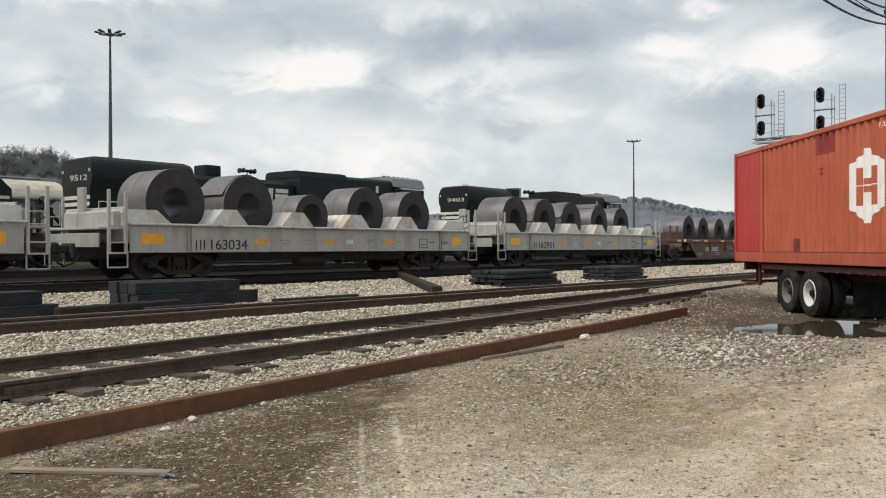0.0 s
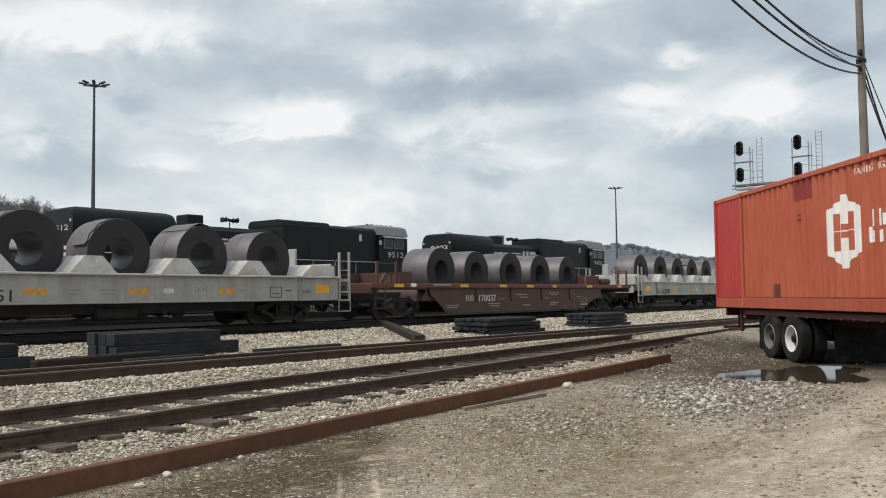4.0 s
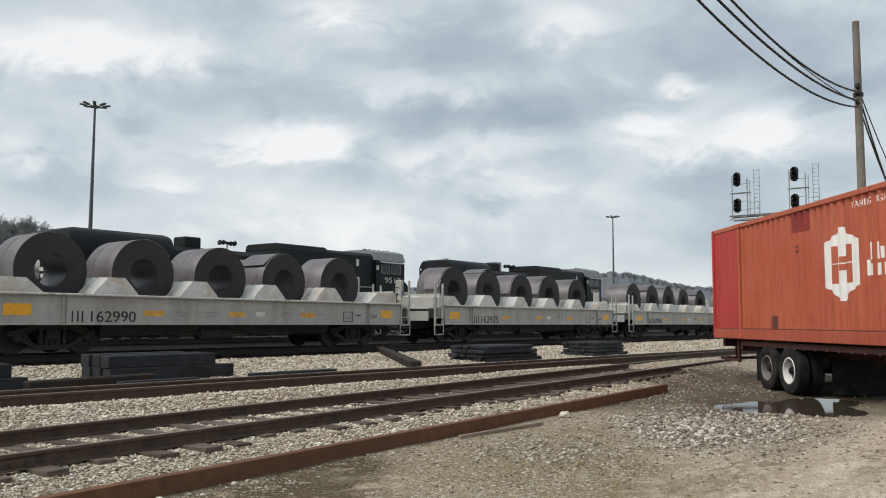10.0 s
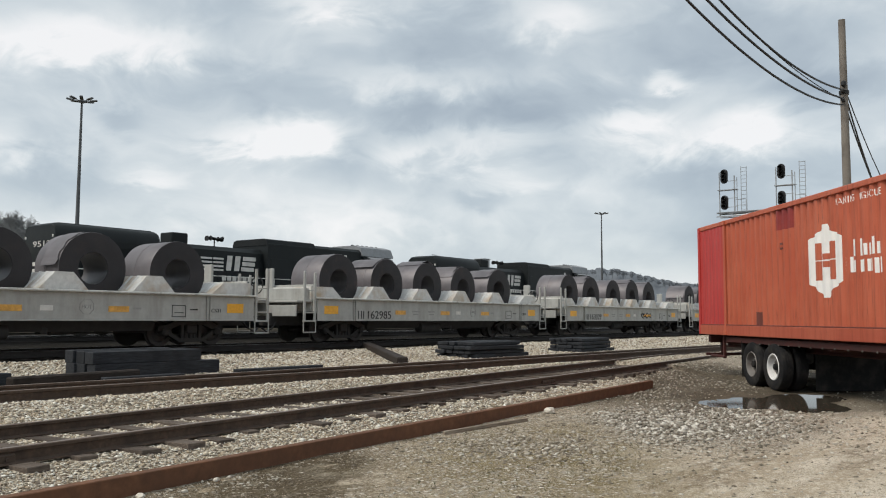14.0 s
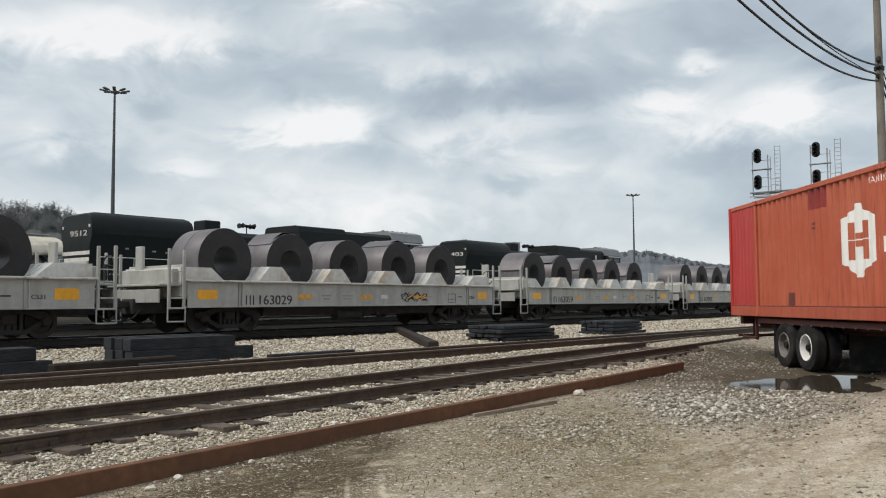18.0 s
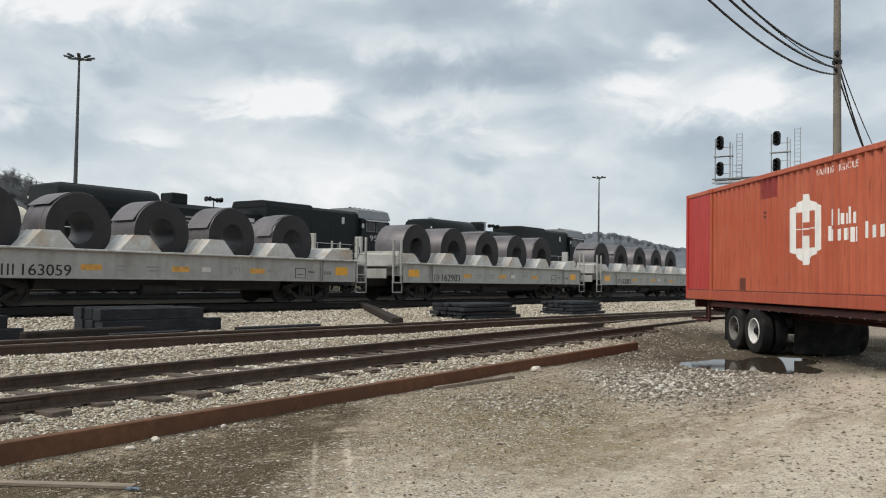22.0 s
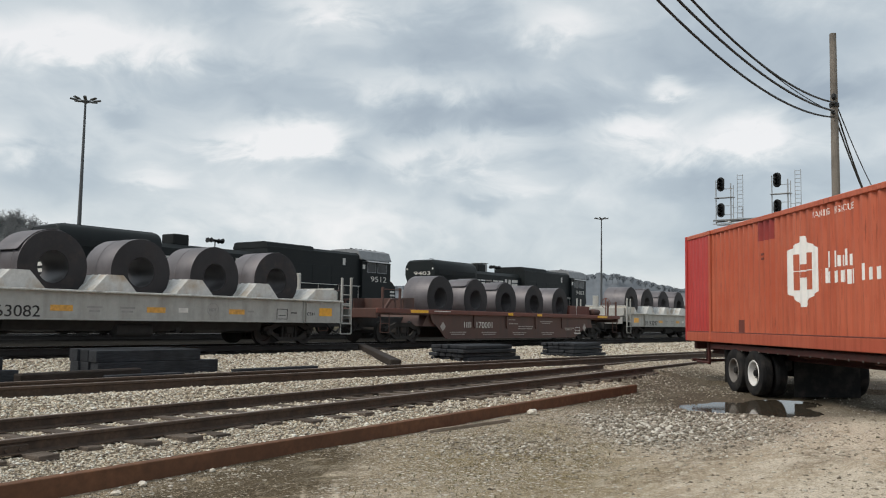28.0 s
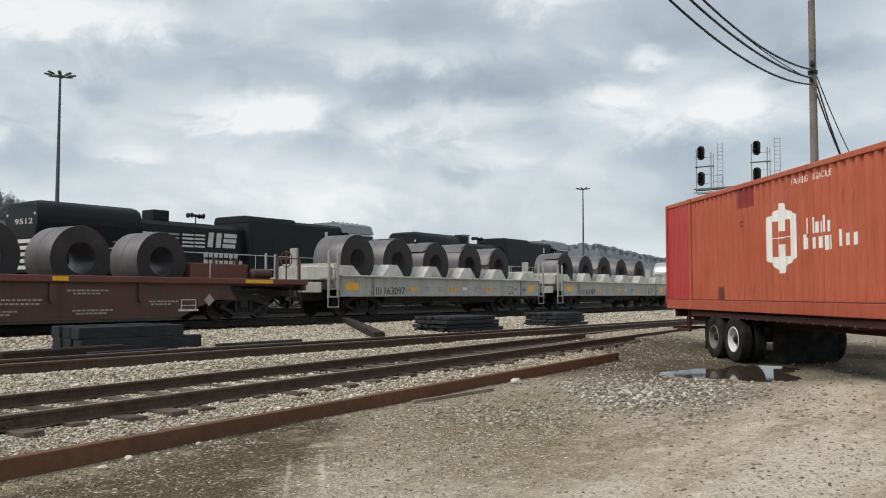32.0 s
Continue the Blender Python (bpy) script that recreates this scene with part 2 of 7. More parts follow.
M["coal_black"] = worn("black_engine_paint", (0.0125, 0.0160, 0.0170), (0.019, 0.0225, 0.023), 0.5, 0, 0.5, 0.5, True, bump=0.05)
M["roof_black"] = worn("dusty_black_roof", (0.0120, 0.0145, 0.0155), (0.021, 0.0235, 0.024), 0.6, 0, 0.6, 0.8, bump=0.05)
M["engine_white"] = worn("white_engine_stripe", (0.76, 0.75, 0.71), (0.28, 0.25, 0.21), 0.6, 0, 0.5, 1.5)
M["roof_grey"] = plain("grey_cab_roof", (0.22, 0.23, 0.24), 0.5)
M["glass_dark"] = plain("dark_cab_glass", (0.02, 0.022, 0.025), 0.08)
M["cream"] = worn("cream_hopper_paint", (0.60, 0.56, 0.47), (0.30, 0.24, 0.18), 0.6, 0, 0.6, 0.6, True)
M["galv"] = worn("galvanised_steel", (0.42, 0.43, 0.44), (0.26, 0.26, 0.26), 0.45, 0.6, 0.5, 2.0)
M["mast"] = plain("grey_mast_steel", (0.10, 0.105, 0.11), 0.55, 0.3)
M["signal_black"] = plain("black_signal_housing", (0.010, 0.010, 0.011), 0.5)
M["cable"] = plain("black_cable", (0.012, 0.012, 0.013), 0.6)
M["rubber"] = worn("tyre_rubber", (0.022, 0.022, 0.023), (0.075, 0.068, 0.06), 0.8, 0, 0.65, 3.5)
M["rim_white"] = worn("white_wheel_rim", (0.82, 0.81, 0.79), (0.45, 0.42, 0.37), 0.45, 0, 0.35, 6)
M["disc"] = worn("dirty_wheel_disc", (0.10, 0.09, 0.08), (0.05, 0.042, 0.036), 0.7, 0, 0.6, 6)
M["rim_grey"] = worn("grey_wheel_rim", (0.24, 0.225, 0.21), (0.12, 0.09, 0.07), 0.6, 0.2, 0.6, 6)
M["chassis"] = worn("rusty_red_chassis", (0.075, 0.022, 0.018), (0.03, 0.02, 0.017), 0.65, 0, 0.7, 1.6)


def container_paint(name, base, faded, stain):
    """Sun-faded paint with rust runs down the corrugations."""
    n = Nodes(name)
    broad = n.noise(0.5, 4, 0.6)
    runs = n.noise(1.0, 5, 0.65, n.stretch(9, 9, 0.55))
    thin = n.noise(1.0, 4, 0.6, n.stretch(34, 34, 1.6))
    fine = n.noise(60, 3)
    c = n.mix(n.span(broad, 0.35, 0.65), base, faded)
    c = n.mix(n.maths("MULTIPLY", n.span(runs, 0.50, 0.68), 0.55, clamp=True), c, tuple(v * 0.66 for v in base))
    c = n.mix(n.maths("MULTIPLY", n.span(thin, 0.61, 0.69), 0.65, clamp=True), c, stain)
    c = n.mix(n.maths("MULTIPLY", n.span(fine, 0.4, 0.7), 0.12), c, tuple(v * 0.7 for v in base))
    n.bump(broad, 0.12, 0.02)
    return n.done(c, n.maths("ADD", n.maths("MULTIPLY", runs, 0.3), 0.36), 0, 0.35)


M["cont_orange"] = container_paint("orange_container_paint", (0.47, 0.102, 0.050), (0.53, 0.142, 0.076), (0.14, 0.042, 0.026))
M["cont_rail"] = container_paint("red_orange_rail_paint", (0.42, 0.088, 0.047), (0.47, 0.115, 0.064), (0.12, 0.04, 0.028))
M["cont_red"] = container_paint("repainted_red_end", (0.455, 0.045, 0.040), (0.50, 0.064, 0.057), (0.25, 0.05, 0.04))
M["cont_patch"] = plain("dark_red_patch", (0.27, 0.035, 0.03), 0.55)
M["dull_patch"] = plain("dark_brown_patch", (0.16, 0.045, 0.032), 0.6)


def coil_steel(name, tone, rough, metal, rust_share):
    n = Nodes(name).shift()
    big = n.noise(1.4, 5)
    sep = n.t.nodes.new("ShaderNodeSeparateXYZ")
    n.link(n.t.nodes["Texture Coordinate"].outputs["Object"], sep.inputs[0])
    rad = n.maths("SQRT", n.maths("ADD", n.maths("MULTIPLY", sep.outputs[0], sep.outputs[0]), n.maths("MULTIPLY", sep.outputs[2], sep.outputs[2])))
    ring = n.t.nodes.new("ShaderNodeTexNoise")
    ring.noise_dimensions = "1D"
    ring.inputs["Scale"].default_value, ring.inputs["Detail"].default_value = 70.0, 4
    n.link(rad, ring.inputs["W"])
    c = n.mix(n.span(big, 0.3, 0.7), tuple(v * 0.72 for v in tone), tuple(v * 1.28 for v in tone))
    rust = n.noise(2.6, 6, 0.65)
    info = n.t.nodes.new("ShaderNodeObjectInfo")
    rusty = n.maths("MULTIPLY", n.span(rust, 0.5, 0.74), n.maths("MULTIPLY", info.outputs["Random"], rust_share), clamp=True)
    c = n.mix(rusty, c, (0.15, 0.095, 0.075))
    c = n.mix(n.maths("MULTIPLY", n.span(ring.outputs["Fac"], 0.4, 0.7), 0.3), c, tuple(v * 0.55 for v in tone))
    n.bump(ring.outputs["Fac"], 0.35, 0.006)
    r = n.maths("ADD", n.maths("MULTIPLY", big, 0.3), rough - 0.15, clamp=True)
    return n.done(c, r, metal)


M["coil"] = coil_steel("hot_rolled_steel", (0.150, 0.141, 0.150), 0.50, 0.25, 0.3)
# wound edges far darker than the skin: the end faces' shade is in the colour
M["coil_face_shaded"] = coil_steel("shaded_edge_of_wound_strip", (0.034, 0.0315, 0.0335), 0.80, 0.0, 0.25)
M["coil_bore"] = coil_steel("inside_wrap", (0.125, 0.121, 0.124), 0.42, 0.3, 0.2)
M["coil_pale"] = coil_steel("pale_coated_steel", (0.56, 0.57, 0.58), 0.36, 0.8, 0.1)


def timber(name, a, b, rough=0.85):
    n = Nodes(name).shift()
    g = n.noise(9, 6, 0.65, n.stretch(0.6, 6, 6))
    big = n.noise(1.3, 3)
    c = n.mix(n.span(g, 0.3, 0.7), a, b)
    c = n.mix(n.maths("MULTIPLY", n.span(big, 0.45, 0.7), 0.6), c, tuple(v * 0.55 for v in a))
    n.bump(g, 0.6, 0.01)
    return n.done(c, rough, 0, 0.2)


M["tie"] = timber("weathered_tie_timber", (0.060, 0.047, 0.038), (0.19, 0.155, 0.128))
M["tie_dark"] = timber("creosoted_timber", (0.018, 0.0195, 0.0225), (0.050, 0.054, 0.061), 0.75)
M["tie_brown"] = timber("brown_creosoted_timber", (0.022, 0.017, 0.014), (0.052, 0.042, 0.036), 0.8)
M["pole_wood"] = timber("grey_pole_timber", (0.16, 0.14, 0.12), (0.27, 0.245, 0.215))
M["stick"] = timber("bleached_board", (0.205, 0.165, 0.125), (0.40, 0.34, 0.27))
M["rust_beam"] = worn("rusted_steel_beam", (0.155, 0.074, 0.040), (0.088, 0.046, 0.029), 0.95, 0.0, 0.8, 1.5, False, 0.25, 0.5, 25)
M["rail_side"] = worn("rusty_rail_side", (0.088, 0.060, 0.043), (0.036, 0.027, 0.022), 0.85, 0.0, 0.8, 4.0, False, 0.3, 0.5, 45)
# the rail side again, darkened to paint in the shade under the train
M["rail_shaded"] = worn("shaded_rail_side", (0.036, 0.032, 0.030), (0.020, 0.018, 0.017), 0.85, 0.0, 0.8, 4.0, False, 0.3, 0.5, 45)
M["rail_top"] = worn("dull_rail_head", (0.24, 0.185, 0.15), (0.11, 0.075, 0.058), 0.45, 0.5, 0.6, 2.0)
M["rail_bright"] = worn("bright_rail_head", (0.36, 0.36, 0.37), (0.15, 0.13, 0.12), 0.3, 0.8, 0.4, 2.0)


def stones(name, tones):
    """Loose stone: each piece takes one of a few tones."""
    n = Nodes(name)
    geo = n.t.nodes.new("ShaderNodeNewGeometry")
    ramp = n.t.nodes.new("ShaderNodeValToRGB")
    ramp.color_ramp.interpolation = "CONSTANT"
    e = ramp.color_ramp.elements
    e[0].position, e[0].color = 0.0, rgb(tones[0])
    e[1].position, e[1].color = 1.0 - 1.0 / len(tones), rgb(tones[-1])
    for i, c in enumerate(tones[1:-1]):
        e.new((i + 1) / len(tones)).color = rgb(c)
    n.link(geo.outputs["Random Per Island"], ramp.inputs[0])
    f = n.noise(45, 4)
    c = n.mix(n.maths("MULTIPLY", n.span(f, 0.35, 0.7), 0.4), ramp.outputs[0], (0.30, 0.25, 0.185))
    n.bump(f, 0.5, 0.008)
    return n.done(c, 0.9)


M["ballast"] = stones("ballast_stone", [(0.370, 0.311, 0.229), (0.707, 0.639, 0.511), (0.515, 0.443, 0.337), (0.838, 0.819, 0.740), (0.169, 0.136, 0.105), (0.639, 0.571, 0.469), (0.437, 0.353, 0.252), (0.571, 0.527, 0.451), (0.280, 0.238, 0.191), (0.751, 0.695, 0.589)])
M["gravel"] = stones("yard_gravel", [(0.34, 0.30, 0.235), (0.44, 0.405, 0.34), (0.25, 0.215, 0.165), (0.62, 0.585, 0.51), (0.12, 0.10, 0.075), (0.40, 0.355, 0.285), (0.20, 0.172, 0.13), (0.50, 0.46, 0.39), (0.30, 0.262, 0.20), (0.155, 0.13, 0.098)])

M["heap"] = stones("heap_gravel", [(0.392, 0.364, 0.312), (0.608, 0.576, 0.510), (0.265, 0.238, 0.194), (0.490, 0.458, 0.396), (0.137, 0.121, 0.097), (0.706, 0.671, 0.598), (0.323, 0.293, 0.242), (0.196, 0.175, 0.141)])


def ground_material():
    n = Nodes("yard_and_ballast_ground")
    sep = n.t.nodes.new("ShaderNodeSeparateXYZ")
    n.link(n.co, sep.inputs[0])
    x, y = sep.outputs[0], sep.outputs[1]
    wob = n.maths("MULTIPLY", n.maths("SUBTRACT", n.noise(0.7, 5, 0.6), 0.5), 1.6)
    off = n.maths("SUBTRACT", y, n.maths("ADD", n.maths("MULTIPLY", x, 0.075), 6.42))
    # stones are not set in rows: bend the space they grow in
    jit = n.t.nodes.new("ShaderNodeTexNoise")
    jit.inputs["Scale"].default_value, jit.inputs["Detail"].default_value = 22.0, 2
    n.link(n.co, jit.inputs["Vector"])
    bent = n.t.nodes.new("ShaderNodeVectorMath")
    bent.operation = "MULTIPLY_ADD"
    bent.inputs[1].default_value = (0.05, 0.05, 0.05)
    n.link(jit.outputs["Color"], bent.inputs[0])
    n.link(n.co, bent.inputs[2])

    def spot(cx, cy, rx, ry, soft=0.5, wave=0.6, turn=0.0):
        """1 inside an uneven patch, 0 outside."""
        c, s = math.cos(turn), math.sin(turn)
        u, v = n.maths("SUBTRACT", x, cx), n.maths("SUBTRACT", y, cy)
        dx = n.maths("DIVIDE", n.maths("ADD", n.maths("MULTIPLY", u, c), n.maths("MULTIPLY", v, s)), rx)
        dy = n.maths("DIVIDE", n.maths("SUBTRACT", n.maths("MULTIPLY", v, c), n.maths("MULTIPLY", u, s)), ry)
        d = n.maths("ADD", n.maths("MULTIPLY", dx, dx), n.maths("MULTIPLY", dy, dy))
        return n.span(n.maths("ADD", d, n.maths("MULTIPLY", wob, wave)), 1 + soft, 1 - soft)

    def pebbles(base, scale, density, lo, hi, least=0.28):
        """Stones of two tones bedded in a base, with a dark joint round each; density is the share of ground they take."""
        v = n.t.nodes.new("ShaderNodeTexVoronoi")
        v.voronoi_dimensions = "2D"
        v.inputs["Scale"].default_value = scale
        n.link(bent.outputs[0], v.inputs["Vector"])
        s = n.t.nodes.new("ShaderNodeSeparateColor")
        n.link(v.outputs["Color"], s.inputs[0])
        here = n.span(n.maths("SUBTRACT", density, s.outputs[0]), 0.0, 0.03)
        size = n.maths("ADD", n.maths("MULTIPLY", s.outputs[2], 0.24), least)
        d = n.maths("SUBTRACT", v.outputs["Distance"], size)
        top = n.maths("MULTIPLY", here, n.span(d, 0.05, -0.03))
        joint = n.maths("MULTIPLY", here, n.span(d, 0.16, 0.06))
        c = n.mix(n.maths("MULTIPLY", joint, 0.75), base, n.mix(0.8, base, (0.102, 0.0772, 0.0501)))
        return n.mix(top, c, n.mix(s.outputs[1], lo, hi)), n.maths("MULTIPLY", top, n.maths("SUBTRACT", 1.0, v.outputs["Distance"]))

    fine, grit = n.noise(34, 5, 0.7), n.noise(85, 4, 0.7)
    mid, wide = n.noise(2.2, 6, 0.65), n.noise(0.55, 5, 0.6)

    def dirt(a, b, dark, light, k=0.75):
        """Earth with blotches at hand size and grit at finger size."""
        c = n.mix(n.span(mid, 0.32, 0.68), a, b)
        c = n.mix(n.maths("MULTIPLY", n.span(fine, 0.50, 0.58), k, clamp=True), c, dark)
        c = n.mix(n.maths("MULTIPLY", n.span(grit, 0.53, 0.60), k, clamp=True), c, light)
        return n.mix(n.maths("MULTIPLY", n.span(grit, 0.46, 0.40), k, clamp=True), c, dark)

    # pale driven sand, and the browner earth nearer to the beam
    sand = dirt((0.51, 0.437, 0.335), (0.69, 0.612, 0.495), (0.29, 0.24, 0.175), (0.82, 0.755, 0.645), 0.6)
    lanes = n.noise(1.0, 4, 0.6, n.stretch(0.16, 1.1, 1.0))
    sand = n.mix(n.maths("MULTIPLY", n.span(lanes, 0.46, 0.58), 0.75, clamp=True), sand, dirt((0.335, 0.262, 0.178), (0.42, 0.338, 0.237), (0.22, 0.172, 0.112), (0.55, 0.462, 0.342), 0.5))
    brown = dirt((0.235, 0.182, 0.116), (0.41, 0.335, 0.232), (0.115, 0.087, 0.056), (0.64, 0.55, 0.42))
    moss = dirt((0.125, 0.095, 0.042), (0.235, 0.186, 0.088), (0.075, 0.057, 0.029), (0.48, 0.40, 0.26))
    damp_c = dirt((0.054, 0.041, 0.025), (0.115, 0.090, 0.056), (0.028, 0.021, 0.014), (0.27, 0.22, 0.155), 0.7)
    lane = n.maths("SUBTRACT", n.maths("ADD", n.maths("MULTIPLY", x, 0.30), n.maths("MULTIPLY", wob, 1.2)), y)
    sandy = n.maths("MAXIMUM", n.span(lane, -2.2, -0.6), n.maths("MULTIPLY", n.span(wide, 0.50, 0.62), 0.35))
    # a slanting edge parts the damp earth by the beam from the dry yard
    slant = n.maths("SUBTRACT", n.maths("SUBTRACT", y, n.maths("MULTIPLY", x, 0.58)), n.maths("MULTIPLY", wob, 0.55))
    dry_side = n.maths("MULTIPLY", n.span(slant, 1.75, 1.05), n.span(n.maths("ADD", y, wob), 5.1, 4.2))
    sandy = n.maths("MAXIMUM", sandy, n.maths("MULTIPLY", dry_side, 0.9))
    yard = n.mix(sandy, brown, sand)
    damp = n.maths("MULTIPLY", n.span(slant, 1.45, 2.15), n.span(n.maths("ADD", x, n.maths("MULTIPLY", wob, 1.5)), 9.6, 7.2))
    patchy = n.span(n.noise(1.3, 6, 0.7), 0.36, 0.44)
    yard = n.mix(n.maths("MULTIPLY", damp, patchy, clamp=True), yard, damp_c)
    for cx, cy, rx, ry in ((8.06, 3.24, 0.5, 0.2), (8.4, 2.98, 0.6, 0.17), (6.6, 3.6, 0.8, 0.25), (11.2, 2.2, 1.2, 0.25), (9.6, 3.2, 1.6, 0.3), (12.5, 3.4, 1.8, 0.35)):
        yard = n.mix(n.maths("MULTIPLY", spot(cx, cy, rx, ry, 0.7, 1.1), n.span(n.noise(3.1, 5, 0.7, n.stretch(0.5, 1.6, 1.0)), 0.42, 0.60), clamp=True), yard, (0.194, 0.15, 0.1))
    # mottling at hand to pace size: trodden dark earth, and dust that has dried pale
    dark_m = n.span(n.noise(2.6, 7, 0.72, n.stretch(0.7, 1.5, 1.0)), 0.50, 0.60)
    yard = n.mix(n.maths("MULTIPLY", n.maths("MULTIPLY", dark_m, n.maths("SUBTRACT", 1.0, damp)), n.maths("SUBTRACT", 0.6, n.maths("MULTIPLY", sandy, 0.42))), yard, dirt((0.15, 0.122, 0.085), (0.24, 0.20, 0.148), (0.075, 0.06, 0.042), (0.42, 0.37, 0.29), 0.6))
    pale_m = n.maths("MULTIPLY", n.span(n.noise(1.9, 7, 0.72, n.stretch(0.6, 1.4, 1.0)), 0.53, 0.62), n.maths("MAXIMUM", n.span(lane, -3.2, -1.2), sandy))
    yard = n.mix(n.maths("MULTIPLY", pale_m, 0.65), yard, dirt((0.60, 0.52, 0.41), (0.76, 0.68, 0.56), (0.34, 0.285, 0.21), (0.86, 0.80, 0.69), 0.5))
    # clumps at finger to hand size: dark crumbs of soil and pale dry crumbs
    clump = n.noise(5.0, 8, 0.76, n.stretch(0.75, 1.25, 1.0))
    yard = n.mix(n.maths("MULTIPLY", n.maths("MULTIPLY", n.span(clump, 0.54, 0.61), 0.66), n.maths("SUBTRACT", 1.0, n.maths("MULTIPLY", sandy, 0.72)), clamp=True), yard, (0.135, 0.108, 0.070))
    dry = n.maths("MULTIPLY", n.span(clump, 0.46, 0.40), n.maths("SUBTRACT", 1.0, n.maths("MULTIPLY", damp, 0.75)))
    yard = n.mix(n.maths("MULTIPLY", dry, 0.62, clamp=True), yard, (0.67, 0.605, 0.49))
    rough_side = n.maths("SUBTRACT", 1.0, n.maths("MULTIPLY", sandy, 0.82))
    knot = n.noise(13.0, 6, 0.74, n.stretch(0.8, 1.2, 1.0))
    yard = n.mix(n.maths("MULTIPLY", n.maths("MULTIPLY", n.span(knot, 0.56, 0.61), 0.55), rough_side, clamp=True), yard, (0.15, 0.12, 0.082))
    yard = n.mix(n.maths("MULTIPLY", n.maths("MULTIPLY", n.span(knot, 0.44, 0.39), 0.55), n.maths("SUBTRACT", 1.0, n.maths("MULTIPLY", damp, 0.7)), clamp=True), yard, (0.69, 0.62, 0.50))
    # two pale wheel marks
    for k, w, show in ((0.0, 0.03, 0.6), (0.20, 0.045, 0.95)):
        a = n.maths("ABSOLUTE", n.maths("ADD", n.maths("MULTIPLY", n.maths("SUBTRACT", x, 5.4 + k), 0.69), n.maths("MULTIPLY", n.maths("SUBTRACT", y, 5.16 - k), -0.72)))
        line = n.maths("MULTIPLY", n.span(a, w, w * 0.3), n.maths("MULTIPLY", n.span(y, 3.0, 3.6), n.span(y, 5.5, 5.0)))
        yard = n.mix(n.maths("MULTIPLY", n.maths("MULTIPLY", line, show), n.span(n.noise(9, 5, 0.7), 0.36, 0.50), clamp=True), yard, (0.66, 0.575, 0.45))
    # olive growth thin over the earth
    yard = n.mix(n.maths("MULTIPLY", n.maths("MULTIPLY", spot(8.7, 5.0, 3.2, 1.35, 0.7, 0.9, 0.55), 0.95), n.span(n.noise(2.4, 6, 0.75), 0.34, 0.50), clamp=True), yard, moss)
    # stones bedded in it: thick on the heap, thin on the driven lane
    strip = n.maths("MULTIPLY", n.span(n.maths("ADD", off, n.maths("MULTIPLY", wob, 0.35)), -0.62, -0.25), n.span(n.maths("ADD", x, wob), 5.6, 4.6))
    yard = n.mix(n.maths("MULTIPLY", strip, 0.8), yard, brown)
    foot = n.maths("SUBTRACT", n.maths("MULTIPLY", n.maths("SUBTRACT", x, 9.6), 0.875), n.maths("SUBTRACT", n.maths("ADD", y, n.maths("MULTIPLY", wob, 0.5)), 3.8))
    heap = n.maths("MULTIPLY", spot(13.0, 4.9, 3.6, 1.75, 0.7), n.span(foot, -0.4, 0.6))
    yard = n.mix(n.maths("MULTIPLY", heap, 0.65), yard, dirt((0.21, 0.185, 0.15), (0.31, 0.28, 0.235), (0.10, 0.085, 0.065), (0.50, 0.465, 0.40)))
    density = n.maths("ADD", n.maths("MULTIPLY", heap, 0.62), n.maths("ADD", 0.06, n.maths("MULTIPLY", n.span(lane, -0.6, -2.4), n.maths("MULTIPLY", n.span(wide, 0.62, 0.40), 0.5))))
    density = n.maths("MULTIPLY", density, n.maths("SUBTRACT", 1.0, n.maths("MULTIPLY", damp, 0.8)))
    yard, h0 = pebbles(yard, 95.0, n.maths("MULTIPLY", n.maths("ADD", n.maths("MULTIPLY", density, 0.5), 0.20), n.maths("SUBTRACT", 1.0, n.maths("MULTIPLY", damp, 0.75))), (0.17, 0.14, 0.10), (0.70, 0.635, 0.53))
    yard, h1 = pebbles(yard, 48.0, n.maths("MULTIPLY", density, 0.8), (0.306, 0.241, 0.168), (0.653, 0.56, 0.437))
    yard, h2 = pebbles(yard, 24.0, n.maths("MULTIPLY", density, 0.8), (0.27, 0.235, 0.185), (0.76, 0.715, 0.63))
    # wet mud round the puddle, and the trailer's shade painted in the same colour
    wet_shaded = n.maths("MAXIMUM", spot(18.6, 5.5, 4.0, 2.0, 0.5, 0.8), n.maths("MULTIPLY", spot(21.8, 8.2, 3.8, 1.9, 0.6), 0.85))
    # dark ground and the shade below the container, painted as one patch
    wet_shaded = n.maths("MAXIMUM", wet_shaded, n.maths("MULTIPLY", spot(23.0, 4.8, 4.6, 2.7, 0.5, 0.6), 0.9))
    wet_shaded = n.maths("MAXIMUM", wet_shaded, n.maths("MULTIPLY", spot(19.0, 7.2, 4.6, 1.9, 0.6, 0.9), 0.9))
    # the trailer's shadow on the ground, laid on in the mud colour
    wet_shaded = n.maths("MAXIMUM", wet_shaded, n.maths("MULTIPLY", spot(19.2, 3.2, 3.2, 1.2, 0.6, 0.9), 0.8))
    yard = n.mix(n.maths("MULTIPLY", n.span(n.maths("ADD", x, n.maths("MULTIPLY", wob, 2.0)), 19.0, 22.5), 0.8), yard, dirt((0.20, 0.17, 0.13), (0.34, 0.295, 0.235), (0.11, 0.092, 0.07), (0.52, 0.47, 0.39)))
    mud = dirt((0.050, 0.040, 0.028), (0.105, 0.086, 0.062), (0.026, 0.021, 0.015), (0.20, 0.168, 0.125), 0.5)
    yard = n.mix(n.maths("MULTIPLY", wet_shaded, 0.92), yard, mud)
    # ballast
    bed = dirt((0.29, 0.221, 0.147), (0.40, 0.315, 0.214), (0.14, 0.106, 0.069), (0.58, 0.485, 0.355))
